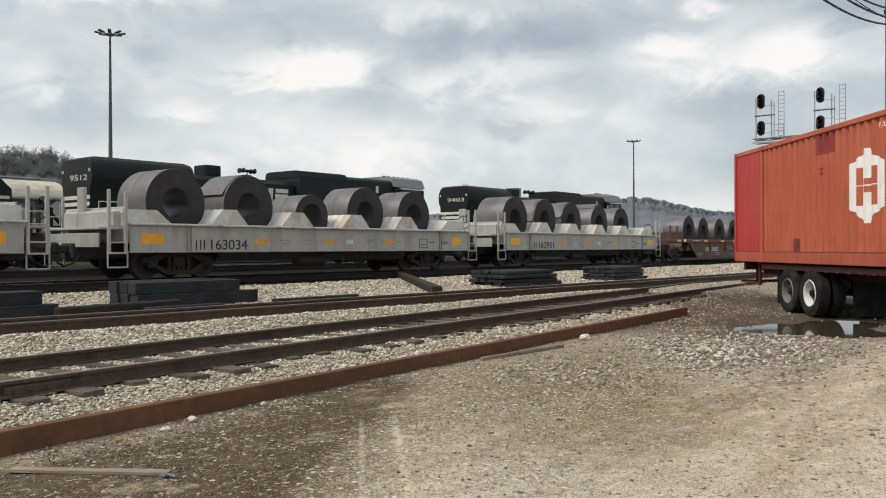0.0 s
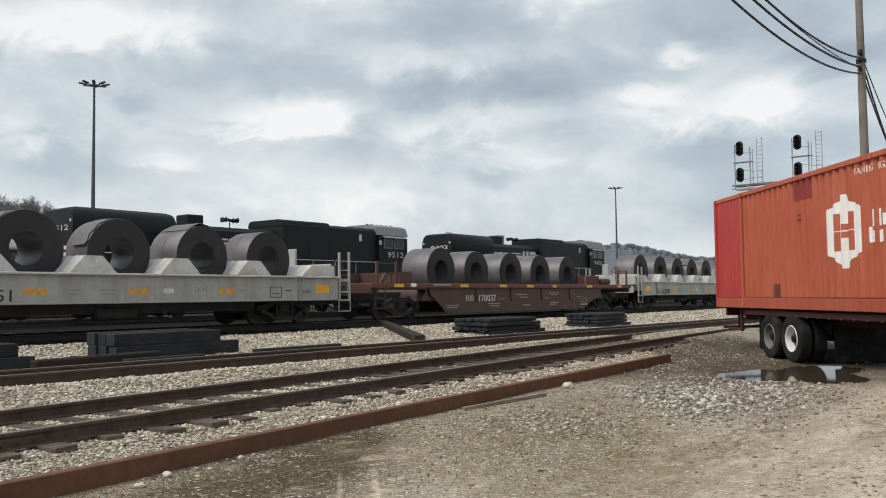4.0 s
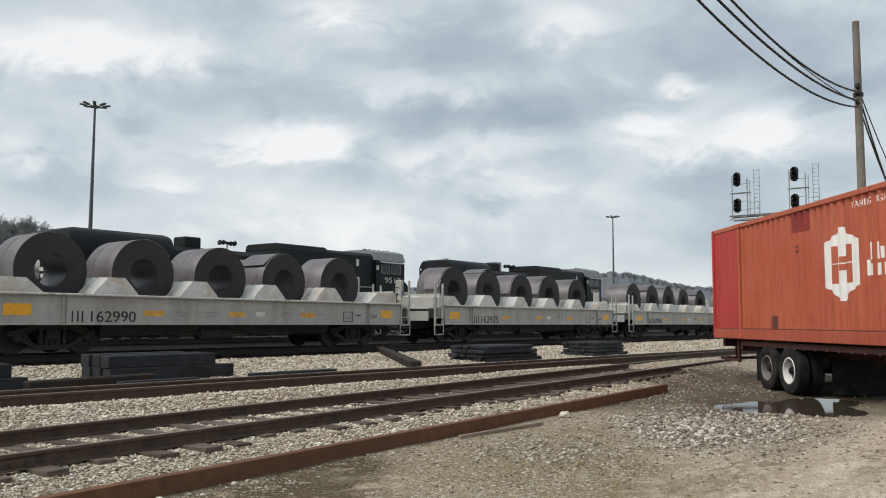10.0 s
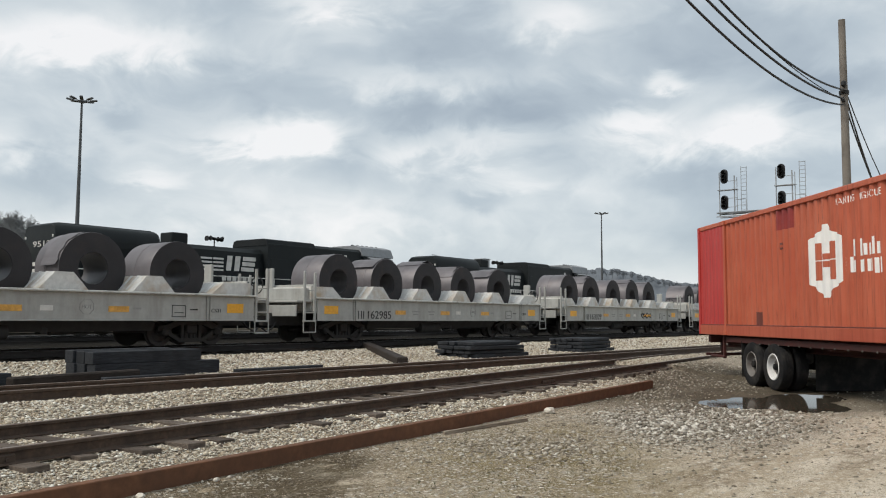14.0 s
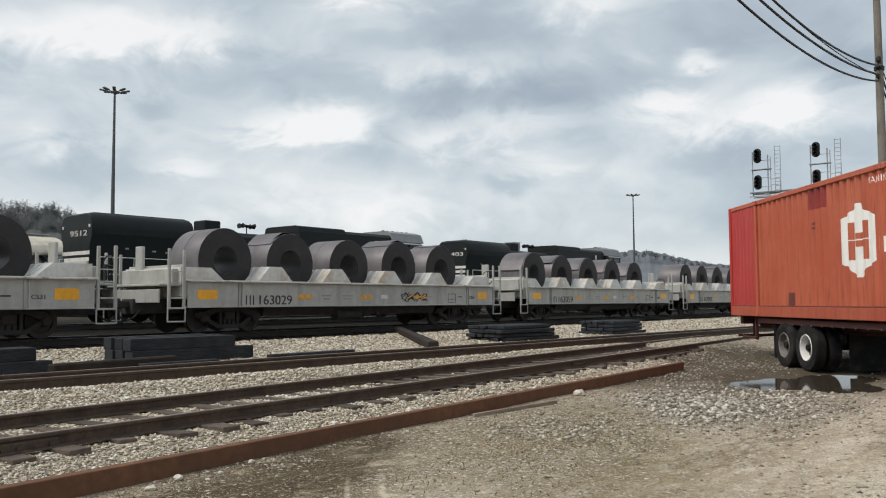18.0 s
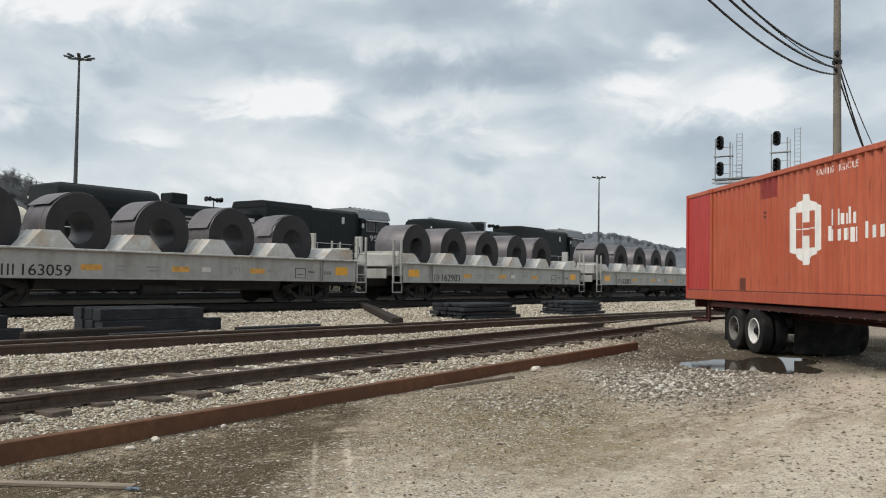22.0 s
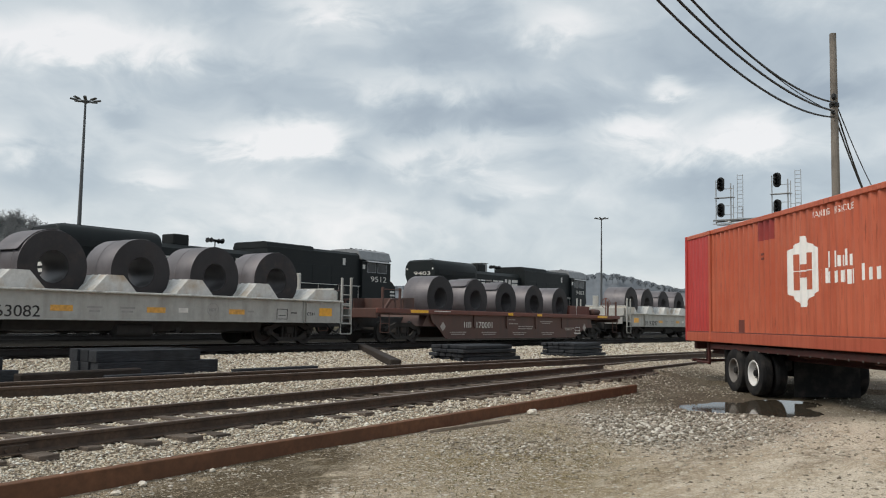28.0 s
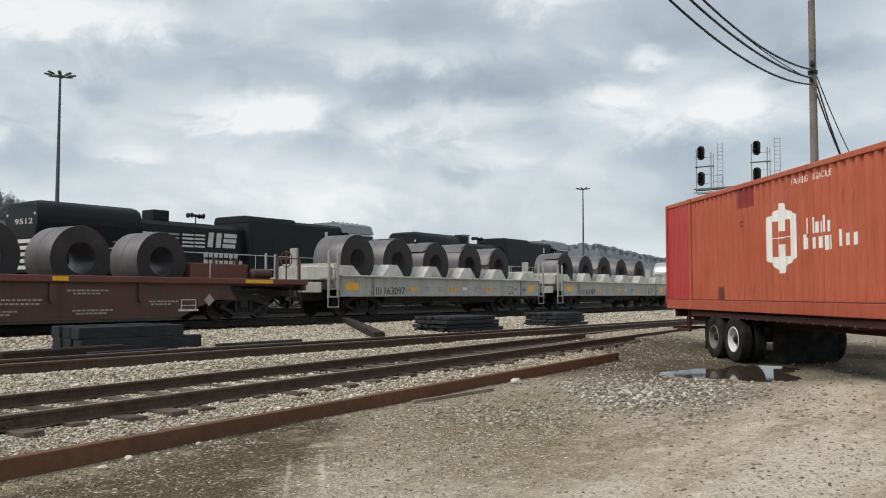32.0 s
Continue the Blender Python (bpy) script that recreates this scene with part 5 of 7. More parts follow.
def build_train():
    rnd = random.Random(4)
    grey = grey_car()
    browns = [brown_car(m) for m in BROWN_MARKS]
    used = set()
    cars = []
    # the middle of the fifth car (162990) stands at this place when the clip begins
    x_e = 16.0 + 6.525 + SPEED * 9.0
    xs = [None] * len(TRAIN)
    xs[4] = x_e
    for i in range(5, len(TRAIN)):
        a = BROWN if TRAIN[i - 1][0] == "b" else PITCH
        b = BROWN if TRAIN[i][0] == "b" else PITCH
        xs[i] = xs[i - 1] + (a + b) / 2
    for i in range(3, -1, -1):
        a = BROWN if TRAIN[i + 1][0] == "b" else PITCH
        b = BROWN if TRAIN[i][0] == "b" else PITCH
        xs[i] = xs[i + 1] - (a + b) / 2
    # the couplings before the second brown car are drawn out a little
    for i in range(11, len(TRAIN)):
        xs[i] += 0.3
    for (kind, number, sizes), x in zip(TRAIN, xs):
        if kind == "g":
            car = grey if kind not in used else copy_thing(grey, Matrix())
            used.add(kind)
        else:
            car = browns.pop(0)
        car.matrix_basis = pose(x, TRAIN_Y, RAIL_TRAIN)
        cars.append((car, number, sizes, kind, x))
    load = []
    for car, number, sizes, kind, x in cars:
        if kind == "g":
            lettering("number", number, "black_paint", car, 0.275, pose(-4.70, -1.605, 0.81, 90, 0, 0), 1.25)
        else:
            lettering("number", number, "white_paint", car, 0.26, pose(-3.70, -1.520, 0.60, 90, 0, 0), 1.22)
        if number == "163029":
            # a scribble of paint on the side sill
            for k in range(7):
                x0, up = 1.72 + 0.20 * k, 0.13 + 0.05 * math.sin(k * 2.1)
                loop = [(x0 + 0.13 * math.sin(q * 1.9 + k), 1.04 + up * math.sin(q * 1.15 + k * 1.7)) for q in range(8)]
                g = Mesh().path([(a, -1.606, b) for a, b in loop], 0.014, 5)
                tagged(part("painted_scrawl", g, "black_paint", car), "rough black scrawl of spray paint")
            g = Mesh().path([(a, -1.607, b) for a, b in ((1.95, 1.00), (2.20, 1.10), (2.45, 0.98), (2.70, 1.08), (2.90, 1.00))], 0.024, 5)
            tagged(part("painted_scrawl", g, "reflector", car), "orange scrawl of spray paint")
        for k, r in enumerate(sizes):
            w = rnd.uniform(1.12, 1.42) if kind == "g" else rnd.uniform(1.18, 1.32)
            tail = rnd.choice((0, 0, 1, 2, 3, 0, 4, 2, 1, 4))
            tail = TAILS.get(number, (tail,) * 5)[k]
            gap = 2.58 if kind == "g" else 2.55
            cx = gap * (k - 2) + (-0.06 if kind == "g" else 0.02)
            # a round coil rests between the two slopes of its saddles
            r = r * 1.03 if kind == "g" else r * 1.015
            z = 1.15 + r if kind == "g" else 0.91 + r
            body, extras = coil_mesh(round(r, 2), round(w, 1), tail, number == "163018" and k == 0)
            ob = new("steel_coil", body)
            for piece, mesh in extras:
                new(piece, mesh).parent = ob
            tagged(ob, "dark hot-rolled steel coil resting on a grey coil car" if kind == "g" else "dark hot-rolled steel coil resting on a brown coil car", "steel coil", "steel coils on the train")
            m = pose(x + cx, TRAIN_Y + rnd.uniform(-0.03, 0.03), RAIL_TRAIN + z, 0, rnd.uniform(-25, 25) if tail else rnd.uniform(0, 360), rnd.uniform(-1.2, 1.2))
            ob.matrix_basis = m
            load.append((ob, m))
    return cars, load


CARS, LOAD = build_train()

# ---- the black locomotives on the far track ----
def loco_truck(parent, x):
    t = new("truck")
    t.parent = parent
    t.matrix_basis = pose(x, 0, 0)
    for s in (-1, 1):
        y = 1.12 * s
        fr = Mesh().prism([(-2.35, 0.55), (-2.1, 0.42), (2.1, 0.42), (2.35, 0.55), (2.3, 0.78), (1.2, 0.70), (0.6, 0.92), (-0.6, 0.92), (-1.2, 0.70), (-2.3, 0.78)], y - 0.07, y + 0.07, "y")
        part("side_frame", fr, "truck", t)
        for k in (-1.85, 0, 1.85):
            part("axle_bearing", Mesh().lathe([(y - 0.12, 0.15), (y + 0.12, 0.15)], 12, "y", (k, 0, 0.52)), "truck", t)
    for k in (-1.85, 0, 1.85):
        w = Mesh()
        for s in (-1, 1):
            w.lathe([(0.72 * s - 0.07, 0.52), (0.72 * s + 0.07, 0.52)], 22, "y", (k, 0, 0.53))
        w.rod((k, -0.75, 0.53), (k, 0.75, 0.53), 0.09, 8)
        part("wheelset", w, "wheel", t)
    return t


def locomotive(x0, number, label):
    """A six-axle road engine: radiator end at x0, cab at the other end; local z 0 is the rail top."""
    e = thing("locomotive", label, "locomotive", pose(x0, ENGINE_Y, RAIL_FAR), "black locomotives on the yard track")
    part("frame", Mesh().box(10.55, 0, 1.40, 21.0, 2.9, 0.34, 0.03), "coal_black", e)
    part("walkway", Mesh().box(10.55, 0, 1.60, 21.1, 3.06, 0.06, 0.01), "roof_black", e)
    part("fuel_tank", Mesh().prism([(-1.35, 1.2), (-1.35, 0.55), (-1.05, 0.28), (1.05, 0.28), (1.35, 0.55), (1.35, 1.2)][::-1], 7.4, 12.8, "x"), "coal_black", e)
    # radiator cab: broad, with wings that lean out under a rounded roof
    def rad(k, drop):
        half = [(1.06, 1.63), (1.06, 3.16), (1.20, 3.52), (1.21, 3.90), (1.17, 4.14), (1.06, 4.32), (0.88, 4.43)]
        return [(a * k, b - drop * (b > 3.9)) for a, b in half] + [(-a * k, b - drop * (b > 3.9)) for a, b in half[::-1]]

    part("radiator_hood", Mesh().loft([(0.30, rad(0.97, 0.07)), (0.40, rad(1.0, 0.0)), (4.85, rad(1.0, 0.0)), (5.0, rad(0.97, 0.04))]), "coal_black", e, smooth=True)
    part("radiator_roof", Mesh().prism([(-0.86, 4.40), (0.86, 4.40), (0.78, 4.47), (-0.78, 4.47)], 0.62, 4.8, "x"), "roof_black", e)
    part("radiator_grille", Mesh().box(2.7, -1.214, 3.71, 4.0, 0.016, 0.28, 0.004), "roof_black", e)
    hood = [(-0.93, 1.63), (0.93, 1.63), (0.93, 3.86), (0.72, 4.06), (-0.72, 4.06), (-0.93, 3.86)]
    part("engine_hood", Mesh().prism(hood, 5.0, 17.8, "x"), "coal_black", e)
    for i in range(14):
        part("hood_door", Mesh().box(5.4 + i * 0.52, -0.94, 2.75, 0.47, 0.02, 1.7, 0.006), "coal_black", e)
    # pale stripes along the hood doors
    for x, w, tone in ((5.46, 0.50, "engine_white"), (6.06, 0.52, "engine_white"), (6.80, 0.66, "dim_white"), (7.62, 0.64, "engine_white"), (8.30, 0.58, "engine_white")):
        for i in range(4):
            part("louvre", Mesh().box(x, -0.957, 2.93 + i * 0.175 + 0.012 * (x - 5.4), w, 0.02, 0.085), tone, e)
    part("exhaust", Mesh().box(6.40, -0.2, 4.30, 0.86, 0.9, 0.50, 0.05), "roof_black", e)
    hn = part("horn", Mesh().rod((8.60, -0.25, 4.06), (8.60, -0.25, 4.42), 0.03).box(8.60, -0.25, 4.45, 0.10, 0.40, 0.06, 0.01), "signal_black", e)
    for k, ln in ((-0.16, 0.30), (0.0, 0.36), (0.16, 0.30)):
        for s in (-1, 1):
            bell = Mesh().lathe([(8.60 + s * 0.04, 0.045), (8.60 + s * ln * 0.8, 0.06), (8.60 + s * ln * 1.15, 0.125)], 10, "x", (0, -0.25 + k, 4.46 + 0.03 * abs(k)))
            part("horn_bell", bell, "signal_black", hn)
    # the broad body from the dynamic brake to the cab, a little higher over the brake
    wide = [(-1.28, 1.63), (1.28, 1.63), (1.28, 4.36), (1.12, 4.50), (-1.12, 4.50), (-1.28, 4.36)]
    part("equipment_hood", Mesh().prism(wide, 11.0, 17.8, "x"), "coal_black", e)
    part("brake_box", Mesh().prism([(-1.29, 4.30), (1.29, 4.30), (1.20, 4.56), (1.0, 4.62), (-1.0, 4.62), (-1.20, 4.56)], 10.97, 14.2, "x"), "roof_black", e)
    for k in range(4):
        part("hood_door", Mesh().box(11.9 + 1.45 * k, -1.285, 2.7, 1.36, 0.016, 1.9, 0.006), "coal_black", e)
    # cab with windows, roof and nose
    part("cab", Mesh().prism([(-1.48, 1.63), (1.48, 1.63), (1.48, 4.02), (1.10, 4.34), (-1.10, 4.34), (-1.48, 4.02)], 17.8, 20.2, "x"), "coal_black", e)
    part("cab_roof", Mesh().prism([(-1.42, 4.16), (1.42, 4.16), (1.22, 4.64), (0.8, 4.77), (-0.8, 4.77), (-1.22, 4.64)], 17.72, 20.35, "x"), "roof_grey", e)
    for x, w in ((18.55, 0.62), (19.45, 0.72)):
        wn = part("cab_window", Mesh().box(x, -1.486, 3.72, w + 0.1, 0.02, 0.56, 0.005), "roof_grey", e)
        part("pane", Mesh().box(x, -1.499, 3.72, w, 0.01, 0.46), "glass_dark", wn)
    part("sun_shade", Mesh().box(19.0, -1.60, 4.06, 1.9, 0.26, 0.03, 0.008, Matrix.Rotation(radians(24), 3, "X")), "roof_grey", e)
    for k in range(4):
        part("nose_stripe", Mesh().box(20.98, -0.956, 1.86 + 0.20 * k, 0.62 - 0.05 * k, 0.012, 0.10), "engine_white", e)
    part("windscreen", Mesh().box(20.215, -0.62, 3.55, 0.02, 0.8, 0.5).box(20.215, 0.62, 3.55, 0.02, 0.8, 0.5), "glass_dark", e)
    part("nose", Mesh().prism([(20.2, 1.63), (21.35, 1.63), (21.30, 2.75), (20.95, 3.05), (20.2, 3.22)], -0.95, 0.95, "y"), "coal_black", e)
    for i in range(6):
        part("roof_fitting", Mesh().box(18.0 + i * 0.4, -0.4, 4.80, 0.12, 0.12, 0.08, 0.01), "roof_black", e)
    for xx, zz in ((16.5, 3.95), (17.9, 3.75)):
        part("marker_plate", Mesh().box(xx, -1.49 if xx > 17 else -1.286, zz, 0.20, 0.012, 0.36 if xx < 17 else 0.24), "engine_white", e)
    # striped steps at the corners, handrails, pilots
    for x in (0.32, 20.85):
        for s in (-1, 1):
            part("step_well", Mesh().box(x, 1.40 * s, 1.15, 0.60, 0.30, 1.20, 0.01), "coal_black", e)
            for i in range(5):
                part("step_stripe", Mesh().box(x, 1.56 * s, 0.66 + i * 0.24, 0.56, 0.012, 0.09), "engine_white", e)
    for i in range(5):
        part("rear_stripe", Mesh().box(0.294, -0.04 * (4 - i), 1.80 + i * 0.26, 0.012, 1.5 + 0.14 * i, 0.15), "engine_white", e)
    for y in (-1.02, 1.02):
        part("marker_light", Mesh().box(0.29, y, 3.90, 0.05, 0.09, 0.11, 0.01), "engine_white", e)
    for i in range(5):
        part("small_marking", Mesh().box(1.9 + 0.62 * i, -1.066, 3.05 - 0.03 * i, 0.16, 0.01, 0.06), "dim_white", e)
    for s in (-1, 1):
        rail = Mesh().path([(0.4, 1.50 * s, 2.65), (17.6, 1.50 * s, 2.65)], 0.018)
        part("handrail", rail, "engine_white", e)
        for i in range(12):
            part("handrail_post", Mesh().rod((0.4 + 1.55 * i, 1.50 * s, 1.6), (0.4 + 1.55 * i, 1.50 * s, 2.65), 0.016), "engine_white", e)
    for x in (0.0, 21.1):
        part("pilot", Mesh().box(x, 0, 0.85, 0.10, 2.9, 1.1, 0.02), "coal_black", e)
        part("coupler", Mesh().box(x + (0.35 if x > 1 else -0.35), 0, 0.86, 0.7, 0.25, 0.28, 0.04), "truck", e)
    for x in (3.6, 17.4):
        loco_truck(e, x)
    if number:
        lettering("number", number, "white_paint", e, 0.22, pose(0.292, 0.46, 3.52, 90, 0, -90), 1.30)
        lettering("number", number, "white_paint", e, 0.30, pose(18.5, -1.487, 2.95, 90, 0, 0), 1.35)
    # railway's mark as plain bars and blocks
    for x in (8.90, 9.38):
        part("mark_block", Mesh().prism([(x - 0.17, 2.96), (x + 0.13, 2.96), (x + 0.21, 3.66), (x - 0.09, 3.66)], -0.975, -0.968, "y"), "white_paint", e)
    for k, dx in ((0, 0.0), (1, 0.06), (2, 0.10)):
        part("mark_block", Mesh().box(10.02 + dx, -0.972, 3.06 + 0.25 * k, 0.78, 0.008, 0.19), "white_paint", e)
    for z, n in ((2.60, 7), (2.26, 8)):
        for i in range(n):
            part("mark_letter", Mesh().box(8.64 + i * 0.305, -0.966, z, 0.23, 0.008, 0.22), "white_paint", e)
    return e


locomotive(17.65, "9512", "black six-axle locomotive standing on the yard track")
third = locomotive(-6.32, "", "black six-axle locomotive coupled nose to tail with another")
third.matrix_basis = third.matrix_basis @ Matrix.Diagonal((1.0, 1.0, 1.09, 1.0))
second = locomotive(42.2, "9403", "black six-axle locomotive with a dusty roof behind the coil train")
# a taller make of engine
second.matrix_basis = second.matrix_basis @ Matrix.Diagonal((1.0, 1.0, 1.045, 1.0))
part("roof_grab", Mesh().path([(0.8, -0.4, 4.36), (0.8, -0.4, 4.55), (1.25, -0.4, 4.55), (1.25, -0.4, 4.36)], 0.016), "roof_grey", second)
# box added on the roof in place of a pale shape farther behind
part("roof_box", Mesh().box(7.55, 0.35, 4.36, 0.75, 0.8, 0.62, 0.03).box(7.55, 0.35, 4.68, 0.82, 0.9, 0.04, 0.01), "galv", second, "pale grey box standing in for a shape farther behind")


def hopper(x0):
    """A covered hopper car on a farther track."""
    h = thing("covered_hopper", "cream covered hopper car with a rounded top", "freight car", pose(x0, 38.2, 0.62))
    prof = [(-1.55, 1.5), (1.55, 1.5), (1.6, 3.0)] + [(1.6 * math.cos(radians(a)), 3.0 + 0.95 * math.sin(radians(a))) for a in range(15, 180, 15)] + [(-1.6, 3.0)]
    part("body", Mesh().prism(prof, -8.0, 5.2, "x"), "cream", h)
    high = [(a, max(b, 3.06)) for a, b in prof]
    part("end_body", Mesh().prism(high, 5.2, 8.0, "x"), "cream", h)
    part("end_slope", Mesh().prism([(5.2, 1.3), (5.9, 1.5), (7.9, 3.08), (5.2, 3.08)], -0.9, 0.9, "y"), "sign_white", h, "white painted slope sheet")
    for x, w in ((5.75, 0.16), (6.35, 0.30), (6.75, 0.12), (7.35, 0.10), (7.9, 0.12)):
        part("end_post", Mesh().box(x, -1.42, 2.02, w, 0.12, 1.40, 0.01), "under", h)
    part("brace", Mesh().rod((6.85, -1.42, 3.04), (8.3, -1.42, 1.35), 0.07), "under", h)
    part("end_deck", Mesh().box(6.9, 0, 1.26, 3.4, 3.0, 0.12, 0.01), "galv", h)
    part("roof_walk", Mesh().box(0, 0, 4.03, 15.5, 0.7, 0.05, 0.01), "galv", h)
    part("top_sill", Mesh().box(0, -1.62, 3.10, 16.0, 0.10, 0.14, 0.02), "cream", h)
    for i in range(7):
        part("side_post", Mesh().box(-7.6 + 1.9 * i, -1.58, 2.25, 0.14, 0.12, 1.5, 0.01), "cream", h)
    part("slope_sheet", Mesh().prism([(-8.6, 1.0), (-4, 0.55), (4, 0.55), (8.6, 1.0), (8.6, 1.5), (-8.6, 1.5)], -1.2, 1.2, "y"), "under", h)
    part("end_ladder", Mesh().path([(8.5, -1.5, 0.7), (8.5, -1.5, 4.0)], 0.03).path([(8.5, -1.1, 0.7), (8.5, -1.1, 4.0)], 0.03), "cream", h)
    for x in (-6.4, 6.4):
        truck(h, x)
    return h


HOP = hopper(11.6)

# ---- trailer with a corrugated container ----
TRAILER = pose(23.47, 8.47, -0.035, 0, 0, 180 + 39.75)


def container():
    """Local x runs from the far end towards the near end, local y across, away from the tracks being positive."""
    c = thing("shipping_container", "orange corrugated shipping container on a wheeled chassis", "container", TRAILER)
    L, W, Z0, Z1 = 14.63, 2.59, 1.15, 4.05
    POST = 1.83
    def wave(a, b, y, sgn, pitch, depth, mat, name):
        n = max(2, int((b - a) / pitch))
        p = (b - a) / n
        pts = []
        for i in range(n):
            o = a + i * p
            pts += [(o, 0), (o + p * 0.27, 0), (o + p * 0.5, depth), (o + p * 0.77, depth)]
        pts.append((b, 0))
        m = Mesh()
        vs, fs = [], []
        for q, d in pts:
            for z in (Z0 + 0.24, Z1 - 0.10):
                vs.append((q, y + sgn * d, z))
        for i in range(len(pts) - 1):
            fs.append((2 * i, 2 * i + 2, 2 * i + 3, 2 * i + 1))
        # an inner sheet gives the wall its thickness
        o = len(vs)
        vs += [(a, y + sgn * 0.070, Z0 + 0.24), (b, y + sgn * 0.070, Z0 + 0.24), (b, y + sgn * 0.070, Z1 - 0.10), (a, y + sgn * 0.070, Z1 - 0.10)]
        fs.append((o, o + 1, o + 2, o + 3))
        m.add(vs, fs)
        return part(name, m, mat, c)

    for y, s in ((0.0, 1), (W, -1)):
        wave(POST + 0.07, L - POST - 0.07, y + s * 0.02, s, 0.278, 0.052, "cont_orange", "corrugated_side")
        wave(0.10, POST - 0.07, y + s * 0.012, s, 0.21, 0.014, "cont_red", "end_side_panel")
        wave(L - POST + 0.07, L - 0.10, y + s * 0.012, s, 0.21, 0.014, "cont_orange", "end_side_panel")
        part("top_rail", Mesh().box(L / 2, y + s * 0.03, Z1 - 0.05, L, 0.07, 0.11, 0.012), "cont_orange", c)
        br = part("bottom_rail", Mesh().box(L / 2, y + s * 0.02, Z0 + 0.125, L, 0.09, 0.25, 0.012), "cont_rail", c)
        # thin dark strip that stands in for the shadow gap above the rail
        part("seam", Mesh().box(L / 2, y + s * 0.004, Z0 + 0.262, L - 0.3, 0.05, 0.024, 0.004), "dull_patch", br, "dark strip painted as the shadow line over the rail")
        for x, mat in ((0.05, "cont_red"), (POST, "cont_orange"), (L - POST, "cont_orange"), (L - 0.05, "cont_orange")):
            part("corner_post", Mesh().box(x, y + s * 0.018, (Z0 + Z1) / 2, 0.11, 0.10, Z1 - Z0, 0.015), mat, c)
        for x in (POST, L - POST):
            for z in (Z0 + 0.06, Z1 - 0.06):
                part("corner_casting", Mesh().box(x, y + s * 0.02, z, 0.18, 0.14, 0.12, 0.015), "cont_orange", c)
    part("roof", Mesh().box(L / 2, W / 2, Z1 - 0.03, L - 0.1, W - 0.1, 0.03), "cont_orange", c)
    part("floor", Mesh().box(L / 2, W / 2, Z0 + 0.08, L - 0.1, W - 0.12, 0.12), "chassis", c)
    for x, mat, nm in ((0.03, "cont_red", "end_wall"), (L - 0.03, "cont_orange", "end_wall")):
        part(nm, Mesh().box(x, W / 2, (Z0 + Z1) / 2, 0.06, W - 0.16, Z1 - Z0 - 0.1, 0.01), mat, c)
    # repainted patches
    part("vent", Mesh().box(4.99, 0.012, 3.19, 0.12, 0.02, 0.05, 0.005).box(4.99, 0.012, 3.09, 0.12, 0.02, 0.05, 0.005), "dull_patch", c)
    # maker's sign as plain shapes, painted on the corrugation: a lozenge with bars, and bars for the words
    a0, b0 = POST + 0.07, L - POST - 0.07
    folds = max(2, int((b0 - a0) / 0.278))
    fold = (b0 - a0) / folds

    def depth(x):
        u = ((x - a0) / fold) % 1.0
        return 0.052 * (0 if u < 0.27 else (u - 0.27) / 0.23 if u < 0.5 else 1 if u < 0.77 else (1 - u) / 0.23)

    def painted(name, outline, mat, lift):
        """outline: upper and lower height as functions of x between two ends; the coat follows the folds."""
        x0, x1, hi, lo = outline
        xs = {x0, x1}
        for i in range(folds + 1):
            xs |= {a0 + (i + u) * fold for u in (0, 0.27, 0.5, 0.77)}
        for i in range(1, 24):
            xs.add(x0 + (x1 - x0) * i / 24)
        xs = sorted(x for x in xs if x0 <= x <= x1)
        m = Mesh()
        vs = []
        for x in xs:
            y = 0.02 + depth(x) - lift
            vs += [(x, y, lo(x)), (x, y, hi(x)), (x, y + 0.002, lo(x)), (x, y + 0.002, hi(x))]
        fs = []
        for i in range(len(xs) - 1):
            o = 4 * i
            fs += [(o, o + 4, o + 5, o + 1), (o + 2, o + 3, o + 7, o + 6), (o + 1, o + 5, o + 7, o + 3), (o, o + 2, o + 6, o + 4)]
        n = len(vs) - 4
        fs += [(0, 1, 3, 2), (n, n + 2, n + 3, n + 1)]
        m.add(vs, fs)
        return part(name, m, mat, c)

    def bar(name, x, z, w, h, mat, lift=0.004):
        painted(name, (x - w / 2, x + w / 2, lambda q: z + h / 2, lambda q: z - h / 2), mat, lift)

    bar("patch", 5.11, 3.73, 0.74, 0.46, "cont_patch", 0.003)
    bar("patch", 3.76, 1.57, 0.36, 0.30, "dull_patch", 0.003)
    lx, lz = 6.79, 2.68
    px = (0.0, 0.10, 0.15, 0.36, 0.62, 0.64)
    up, dn = (0.74, 0.74, 0.64, 0.56, 0.48, 0.46), (-0.70, -0.70, -0.64, -0.50, -0.42, -0.40)
    painted("sign_plate", (lx - 0.64, lx + 0.64, lambda q: lz + float(np.interp(abs(q - lx), px, up)), lambda q: lz + float(np.interp(abs(q - lx), px, dn))), "sign_white", 0.004)
    for dx in (-0.27, 0.27):
        for dz, h in ((0.215, 0.34), (-0.165, 0.38)):
            bar("sign_bar", lx + dx, lz + dz, 0.20, h, "cont_orange", 0.007)
    for dz, h in ((0.105, 0.12), (-0.045, 0.12)):
        bar("sign_bar", lx, lz + dz, 0.30, h, "cont_orange", 0.007)
